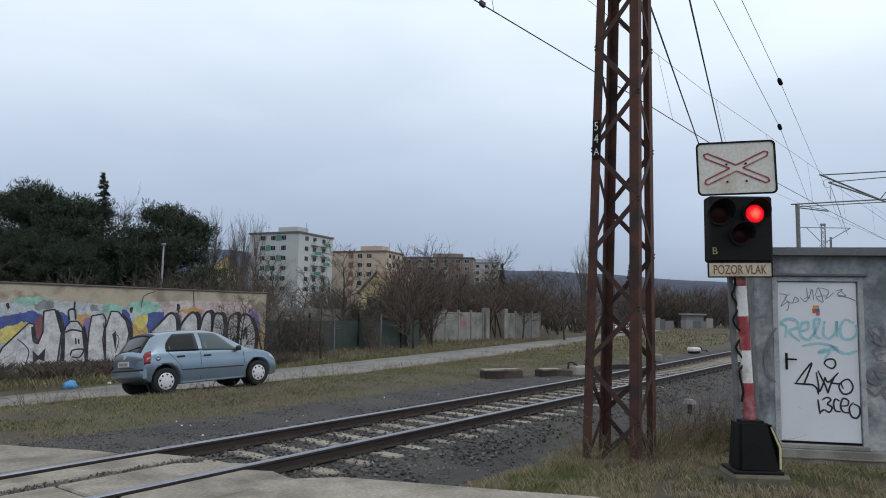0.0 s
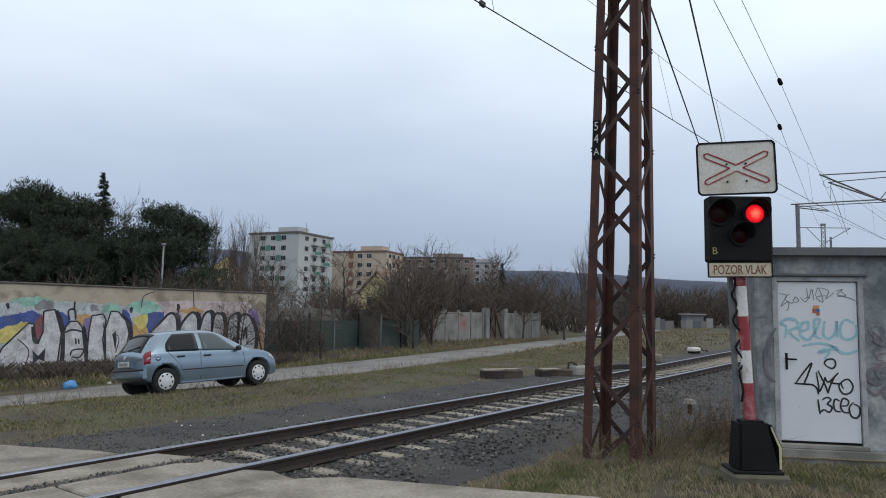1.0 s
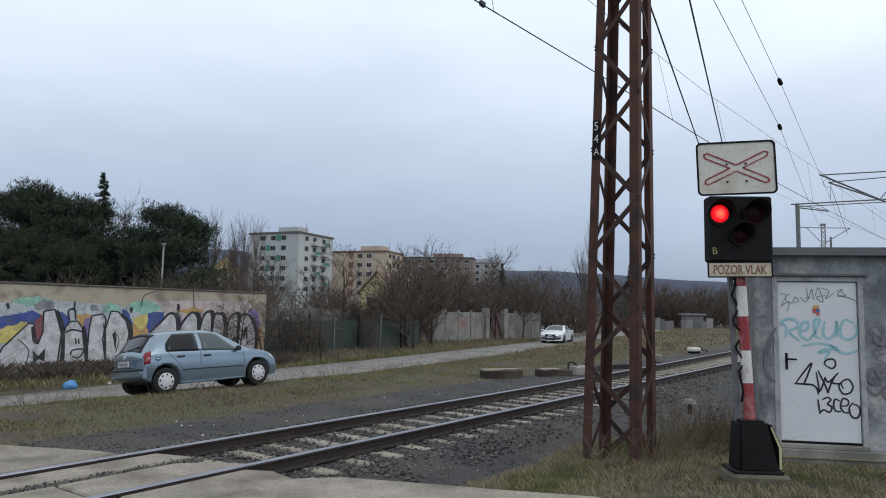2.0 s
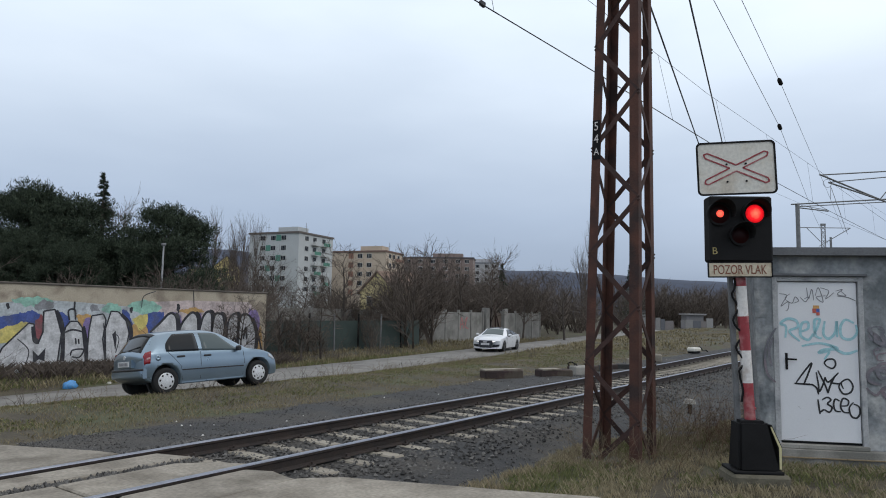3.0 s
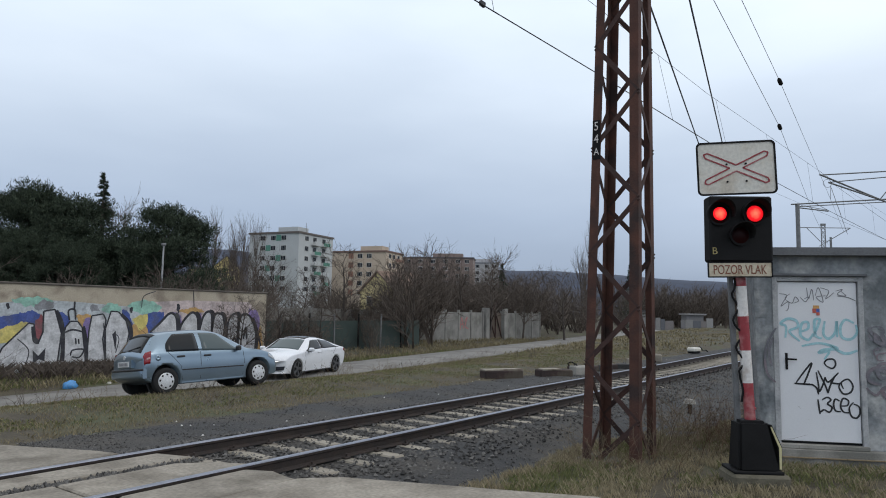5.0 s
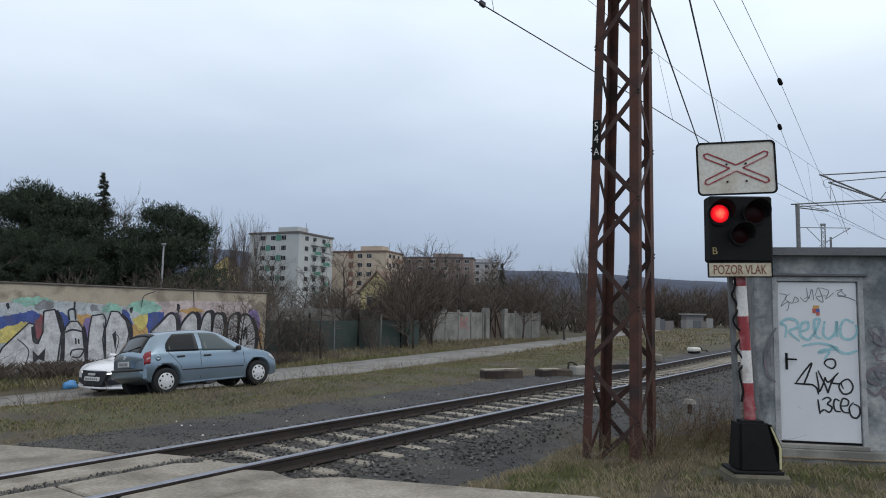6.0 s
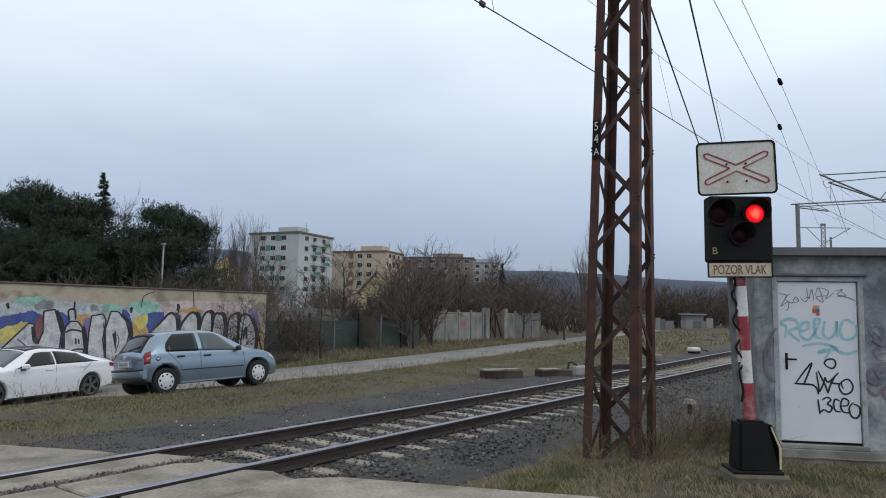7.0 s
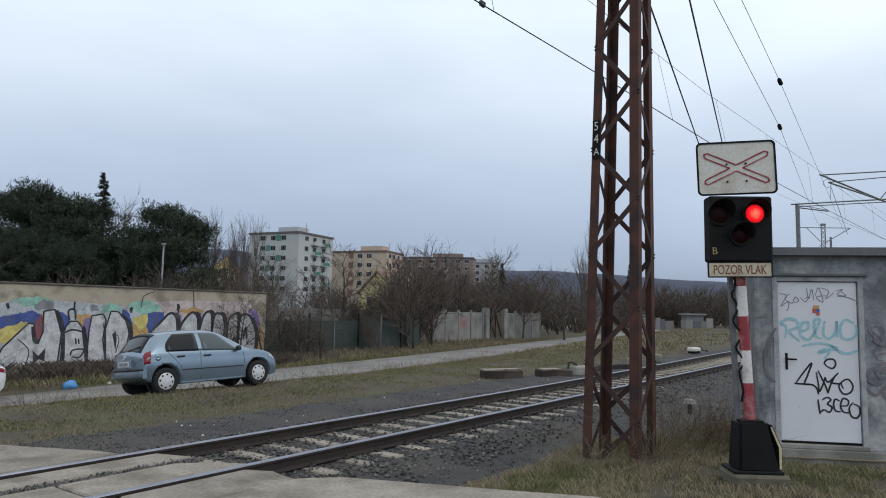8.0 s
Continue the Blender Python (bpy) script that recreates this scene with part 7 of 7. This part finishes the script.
def make_marker():
    t = thing("marker_post", pose(14.65, -2.09, -0.28), "short capped post in the ballast", "post")
    bm = bmesh.new()
    tube(bm, (0, 0, 0), (0, 0, 0.20), 0.045, seg=10)
    part("stem", bm, M_CHAR, t)
    bm = bmesh.new()
    tube(bm, (0, 0, 0.2), (0, 0, 0.29), 0.13, 0.10, seg=12)
    part("cap", bm, M_CONCRETE, t)


make_marker()


def make_bag():
    bm = bmesh.new()
    bmesh.ops.create_icosphere(bm, subdivisions=3, radius=0.5)
    for v in bm.verts:
        n = noise.noise(v.co * 3.5) * 0.22 + noise.noise(v.co * 9) * 0.08
        v.co = v.co * (1 + n)
        v.co.z = max(v.co.z * 0.72, -0.15) + 0.15
        v.co.y *= 0.7
    p = Vector((10.9, 16.35, -0.8))
    solo("rubbish_bag", bm, mat("blue_plastic_bag", (0.05, 0.22, 0.50), (0.09, 0.30, 0.60), 4, 0.4, 0.2, fine=12), "crumpled bright blue plastic bag", "bag", m=pose(p.x, p.y, ground_z(p.x, p.y) - 0.02, 0, 0, 30) @ Matrix.Scale(0.52, 4), smooth=True)
    for k, (dx, dy) in enumerate(((-0.7, -1.0), (1.4, 0.2), (-2.2, 0.4))):
        lump("litter", pose(p.x + dx, p.y + dy, ground_z(p.x + dx, p.y + dy) - 0.01, 0, 0, 40 * k), (0.16, 0.12, 0.07), M_WHITE, "scrap of pale litter in the grass", "litter", 30 + k)


make_bag()


def make_street_lamp():
    p = spot(-15.37, 37)
    lamp = thing("street_lamp", pose(p.x, p.y, -0.5), "slim grey street lamp behind the wall", "street lamp")
    bm = bmesh.new()
    tube(bm, (0, 0, 0), (0, 0, 5.6), 0.06, 0.045, seg=10)
    part("pole", bm, M_SHEDTRIM, lamp)
    part("lamp_head", box(bmesh.new(), (-0.12, -0.08, 5.6), (0.12, 0.08, 5.75), 0.03), M_GALV, lamp)


make_street_lamp()


# ---- mast number and extras ----
def make_mast_number():
    plate = part("number_panel", box(bmesh.new(), (-0.008, -0.052, 0), (0.0, 0.052, 0.54)), M_BLACK, mast, "black painted number panel")
    c = Vector((-0.325 + 0.012 * 4.2, 0.37 - 0.0134 * 4.2, 0))
    plate.location = (c.x - 0.012 + MAST_LEAN[0] * 4.2, c.y - 0.058 + MAST_LEAN[1] * 4.2, 3.92)
    for k, ch in enumerate("54A"):
        lettering(ch, 0.17 if k < 2 else 0.14, M_POLEWHITE, plate, pose(-0.012, 0, 0.45 - 0.175 * k, 90, 0, -90), name="digit", squeeze=0.8)


make_mast_number()


# ---- loose stones and grass, last ----
def stones():
    rnd = np.random.default_rng(5)
    n = 26000
    x = 4.6 + 26 * rnd.random(n) ** 1.5
    y = rnd.uniform(-3.1, 5.2, n)
    keep = ~((y > -0.07) & (y < 0.07)) & ~((y > 1.44) & (y < 1.58)) & ~((x < 5.2) & (y < 0.75)) & ~((x < 4.9) & (y < 2.2))
    keep &= (y > -2.2) | (x > 10.8)
    x, y = x[keep], y[keep]
    n = len(x)
    prof = [(-3.5, -0.40), (-3.0, -0.245), (-2.4, -0.27), (-1.6, -0.30), (-0.95, -0.205), (-0.4, -0.185), (1.9, -0.185), (2.45, -0.205), (3.2, -0.30), (4.3, -0.29), (5.3, -0.35)]
    z = np.interp(y, [p[0] for p in prof], [p[1] for p in prof])
    s = rnd.uniform(0.016, 0.036, n) * np.where(rnd.random(n) < 0.05, 1.4, 1.0) * np.where((y > 2.7) | (y < -1.3), 0.5, 1.0)
    base = np.array([(1, 0, 0), (-1, 0, 0), (0, 1, 0), (0, -1, 0), (0, 0, 1), (0, 0, -1)], float)
    tri = np.array([(0, 2, 4), (2, 1, 4), (1, 3, 4), (3, 0, 4), (2, 0, 5), (1, 2, 5), (3, 1, 5), (0, 3, 5)])
    ang = rnd.uniform(0, math.tau, n)
    shape = rnd.uniform(0.6, 1.3, (n, 6, 1))
    v = base[None] * shape * s[:, None, None]
    ca, sa = np.cos(ang)[:, None], np.sin(ang)[:, None]
    vx, vy = v[:, :, 0] * ca - v[:, :, 1] * sa, v[:, :, 0] * sa + v[:, :, 1] * ca
    v = np.stack([vx + x[:, None], vy + y[:, None], v[:, :, 2] * 0.8 + (z + s * 0.3)[:, None]], 2)
    f = (tri[None] + 6 * np.arange(n)[:, None, None]).reshape(-1, 3)
    tagged(new("ballast_stones", raw_mesh("ballast_stones", v.reshape(-1, 3).tolist(), f.tolist(), M_STONE)), "loose grey ballast stones between the sleepers", "ballast", kind="stuff")
    # gravel in the slot between the crossing slabs
    m = 900
    x, y, s = rnd.uniform(0.5, 5.0, m), rnd.uniform(0.78, 0.98, m), rnd.uniform(0.015, 0.035, m)
    v = base[None] * rnd.uniform(0.6, 1.3, (m, 6, 1)) * s[:, None, None]
    v = np.stack([v[:, :, 0] + x[:, None], v[:, :, 1] + y[:, None], v[:, :, 2] - 0.055], 2)
    f = (tri[None] + 6 * np.arange(m)[:, None, None]).reshape(-1, 3)
    tagged(new("slot_gravel", raw_mesh("slot_gravel", v.reshape(-1, 3).tolist(), f.tolist(), M_STONE)), "gravel filling a slot in the crossing", "gravel", kind="stuff")


stones()


def litter_bits():
    """Pale stones and scraps that lie about on the ballast and the verge."""
    rnd = random.Random(23)
    V, F = [], []
    for k in range(110):
        x = 6.5 + 26 * rnd.random() ** 1.4
        y = rnd.choice((rnd.uniform(-2.6, -1.2), rnd.uniform(2.6, 6.5), rnd.uniform(3, 11)))
        z = ground_z(x, y) + (0.06 if -2.2 < y < 5 else 0.0)
        s = rnd.uniform(0.010, 0.024)
        b = len(V)
        V += [(x + s * math.cos(a) * rnd.uniform(0.7, 1.2), y + s * math.sin(a), z - 0.01) for a in np.linspace(0, 5.2, 5)] + [(x, y, z + s * 0.45)]
        F += [(b + i, b + (i + 1) % 5, b + 5) for i in range(5)]
    tagged(new("pale_debris", raw_mesh("pale_debris", V, F, M_POLEWHITE)), "scattered pale stones and scraps on the ballast", "debris", kind="stuff")


litter_bits()


def blades(name, label, material, spots, h, w, lean, seed):
    """Grass as single bent blades at the given places."""
    rnd = np.random.default_rng(seed)
    V, F = [], []
    for x, y, z in spots:
        a, L = rnd.uniform(0, math.tau), h * rnd.uniform(0.45, 1.35)
        dx, dy = math.cos(a), math.sin(a)
        k = lean * rnd.uniform(0.3, 1.4)
        b = len(V)
        ww = w * rnd.uniform(0.6, 1.3)
        V += [(x - dy * ww, y + dx * ww, z - 0.01), (x + dy * ww, y - dx * ww, z - 0.01), (x + dx * L * k * 0.4 + dy * ww * 0.7, y + dy * L * k * 0.4 - dx * ww * 0.7, z + L * 0.6), (x + dx * L * k, y + dy * L * k, z + L)]
        F += [(b, b + 1, b + 2), (b, b + 2, b + 3)]
    tagged(new(name, raw_mesh(name, V, F, material)), label, "grass", kind="stuff")


def grass():
    rnd = np.random.default_rng(11)
    def scatter(n, x0, x1, y0, y1, power=1.0, clump=1.2, thresh=-0.1):
        out = []
        while len(out) < n:
            x, y = x0 + (x1 - x0) * rnd.random() ** power, rnd.uniform(y0, y1)
            if noise.noise(Vector((x * clump, y * clump, 2.0))) + 0.5 * noise.noise(Vector((x * 4, y * 4, 5.0))) < thresh:
                continue
            if abs(y - road_axis(x)) < 1.84 + 0.15 * noise.noise(Vector((x * 0.7, y, 0))):
                continue
            out.append((x, y, ground_z(x, y)))
        return out
    blades("dry_grass", "short dry winter grass on the verge", M_GRASS, scatter(60000, 3.0, 40, 4.8, 13.5, 1.3, 1.2, -0.25), 0.05, 0.006, 0.8, 1)
    blades("green_grass", "short green winter grass on the verge", M_GRASS_GREEN, scatter(34000, 3.0, 36, 5.6, 13.0, 1.3, 0.6, 0.0), 0.045, 0.007, 1.0, 2)
    blades("dry_grass", "dry grass along the wall foot and far verge", M_GRASS, scatter(14000, 4.0, 60, 16.5, 25.0, 1.2), 0.22, 0.016, 0.6, 3)
    blades("dead_stems", "tangled dead weeds at the wall foot", M_TWIG, scatter(8000, 4.0, 22, 17.9, 19.45, 1.0, 1.5, -0.15), 0.36, 0.0035, 0.9, 4)
    blades("green_grass", "green grass between the road and the wall", M_GRASS_GREEN, scatter(12000, 4.0, 40, 16.5, 19.0, 1.2, 0.7, -0.1), 0.12, 0.010, 0.8, 8)
    blades("dry_grass", "rank dry grass round the mast and hut", M_GRASS_PALE, scatter(30000, 6.3, 13.5, -6.5, -1.9, 1.0, 1.6, -0.12), 0.075, 0.0028, 0.6, 5)
    blades("green_grass", "green grass round the mast and hut", M_GRASS_GREEN, scatter(11000, 6.3, 12.5, -6.5, -2.2, 1.0, 0.9, 0.0), 0.07, 0.003, 0.8, 6)
    blades("dry_grass", "sparse far grass beside the line", M_GRASS, scatter(12000, 36, 110, 5.5, 22, 1.2, 0.3, 0.0), 0.16, 0.03, 0.7, 7)


grass()


def weeds():
    """Dead bramble canes round the mast's foot and along the verge."""
    rnd = random.Random(15)
    def clump(name, label, x, y, n, h, material, r=0.004, wide=0.35):
        V, F = [], []
        for k in range(n):
            p = Vector((rnd.gauss(0, wide * 0.5), rnd.gauss(0, wide * 0.5), -0.02))
            d = Vector((rnd.gauss(0, 0.45), rnd.gauss(0, 0.45), 1)).normalized()
            L = h * rnd.uniform(0.5, 1.2)
            for j in range(6):
                q = p + d * L / 6
                limb(V, F, p, q, r * (1 - j / 8), r * (1 - (j + 1) / 8))
                if j > 1 and rnd.random() < 0.6:
                    e = (d + Vector((rnd.gauss(0, 0.7), rnd.gauss(0, 0.7), rnd.gauss(0, 0.4)))).normalized()
                    limb(V, F, q, q + e * L * 0.25, r * 0.5, r * 0.25)
                d = (d + Vector((rnd.gauss(0, 0.15), rnd.gauss(0, 0.15), -0.10))).normalized()
                p = q
        ob = new(name, raw_mesh(name, V, F, material))
        ob.location = (x, y, ground_z(x, y))
        tagged(ob, label, "weeds", kind="stuff")
    for x, y, n, h in ((8.1, -2.75, 26, 0.55), (8.6, -3.35, 26, 0.75), (9.15, -3.3, 26, 1.0), (9.6, -3.5, 22, 0.95), (10.1, -3.3, 18, 0.8), (7.9, -3.2, 22, 0.5), (10.2, -3.6, 20, 0.7), (7.6, -2.9, 18, 0.4), (9.5, -4.2, 18, 0.6), (10.6, -4.0, 16, 0.7), (7.5, -3.7, 16, 0.35)):
        clump("bramble", "dead grey-brown bramble canes by the mast", x, y, n, h, M_TWIG_PALE)
    for x, y, n, h in ((10.3, -3.75, 40, 0.8), (10.8, -3.6, 40, 0.85), (11.3, -3.9, 36, 0.8), (11.0, -3.2, 36, 0.7), (10.0, -4.2, 34, 0.6), (9.4, -3.9, 30, 0.6), (11.8, -3.5, 30, 0.7), (8.4, -3.3, 30, 0.45)):
        clump("bramble", "tangled red-brown bramble canes beside the hut", x, y, n, h, M_CANE, 0.003, 0.6)
    for k in range(46):
        x = rnd.uniform(6, 36)
        y = road_axis(x) - 1.85 - rnd.uniform(0.7, 6.0)
        clump("weed_clump", "dead weed stalks on the verge", x, y, 14, rnd.uniform(0.2, 0.5), M_TWIG if k % 2 else M_TWIG_PALE, 0.006, 0.6)
    for k in range(26):
        x = rnd.uniform(6, 36)
        clump("weed_clump", "dead weed stalks below the wall", x, thicket_edge(x) + 0.3 + rnd.uniform(0, 1.4), 20, rnd.uniform(0.5, 1.3), M_TWIG, 0.008, 0.9)


weeds()


# ---- motion ----
DRIVE = [(-0.4, 89.7), (0.0, 83.46), (0.6, 73.66), (1.2, 64.08), (1.5, 59.4), (3.0, 38.07), (3.5, 32.13), (4.0, 26.83), (4.5, 22.24), (4.7, 20.47), (5.35, 16.2), (6.0, 12.52), (6.5, 10.42), (7.0, 8.55), (7.5, 6.94), (8.0, 5.49), (8.4, 4.47)]
LANE = [(-25, 12.9), (0, 13.9), (9, 14.25), (14, 14.1), (20, 14.05), (27.5, 14.95), (37.6, 16.7), (60, 20.9), (70, 22.7), (150, 38.7)]
HEADING = [(0, 195), (9, 196), (20, 197), (27, 195), (40, 194), (60, 192.5), (90, 191.5)]


def drive_x(t):
    """Where the coupe is along the road: a smooth curve through the known places."""
    k = max(i for i in range(1, len(DRIVE) - 2) if DRIVE[i][0] <= max(t, 0.0))
    (ta, xa), (tb, xb), (tc, xc), (td, xd) = DRIVE[k - 1:k + 3]
    h = tc - tb
    mb, mc = (xc - xa) / (tc - ta) * h, (xd - xb) / (td - tb) * h
    s = (t - tb) / h
    return (2 * s ** 3 - 3 * s * s + 1) * xb + (s ** 3 - 2 * s * s + s) * mb + (3 * s * s - 2 * s ** 3) * xc + (s ** 3 - s * s) * mc


def coupe_pose(t):
    x = drive_x(t)
    return pose(x, between(LANE, x), road_level(x) + 0.035, 0, 0, between(HEADING, x))


# times at which the left lamp is switched on and off; the right one burns between them
LEFT_LIT = [(0.265, 0.755), (1.65, 2.15), (2.985, 3.545), (4.415, 4.93), (5.765, 6.335), (7.155, 7.745)]


def lamp_level(t, spells):
    """How far a lamp has warmed up or died down, from 0 to 1."""
    level = 0.0
    for a, b in spells:
        if a <= t < b:
            level = max(level, 1 - math.exp(-(t - a) / 0.06))
        elif t >= b:
            level = max(level, math.exp(-(t - b) / 0.10))
    return level


def motions():
    walk(coupe, [(k / 10, coupe_pose(k / 10)) for k in range(81)])
    for w in coupe_wheels:
        at = w.location.copy()
        walk(w, [(k / 30, pose(at.x, at.y, at.z, 0, math.degrees((drive_x(0) - drive_x(k / 30)) / 0.335), 0)) for k in range(241)])
    # each lamp's bright bulb comes forward through its lens as it warms up
    right_lit = [(a[1], b[0]) for a, b in zip([(0, -1.0)] + LEFT_LIT, LEFT_LIT + [(9.0, 0)])]
    for lamp, side, spells in zip(lit_lamps, "lr", (LEFT_LIT, right_lit)):
        walk(lamp, [(k / 20, pose(LENS_X[side], 0.0155 * (1 - lamp_level(k / 20, spells)), 2.855 if side == "l" else 2.86)) for k in range(161)])


motions()
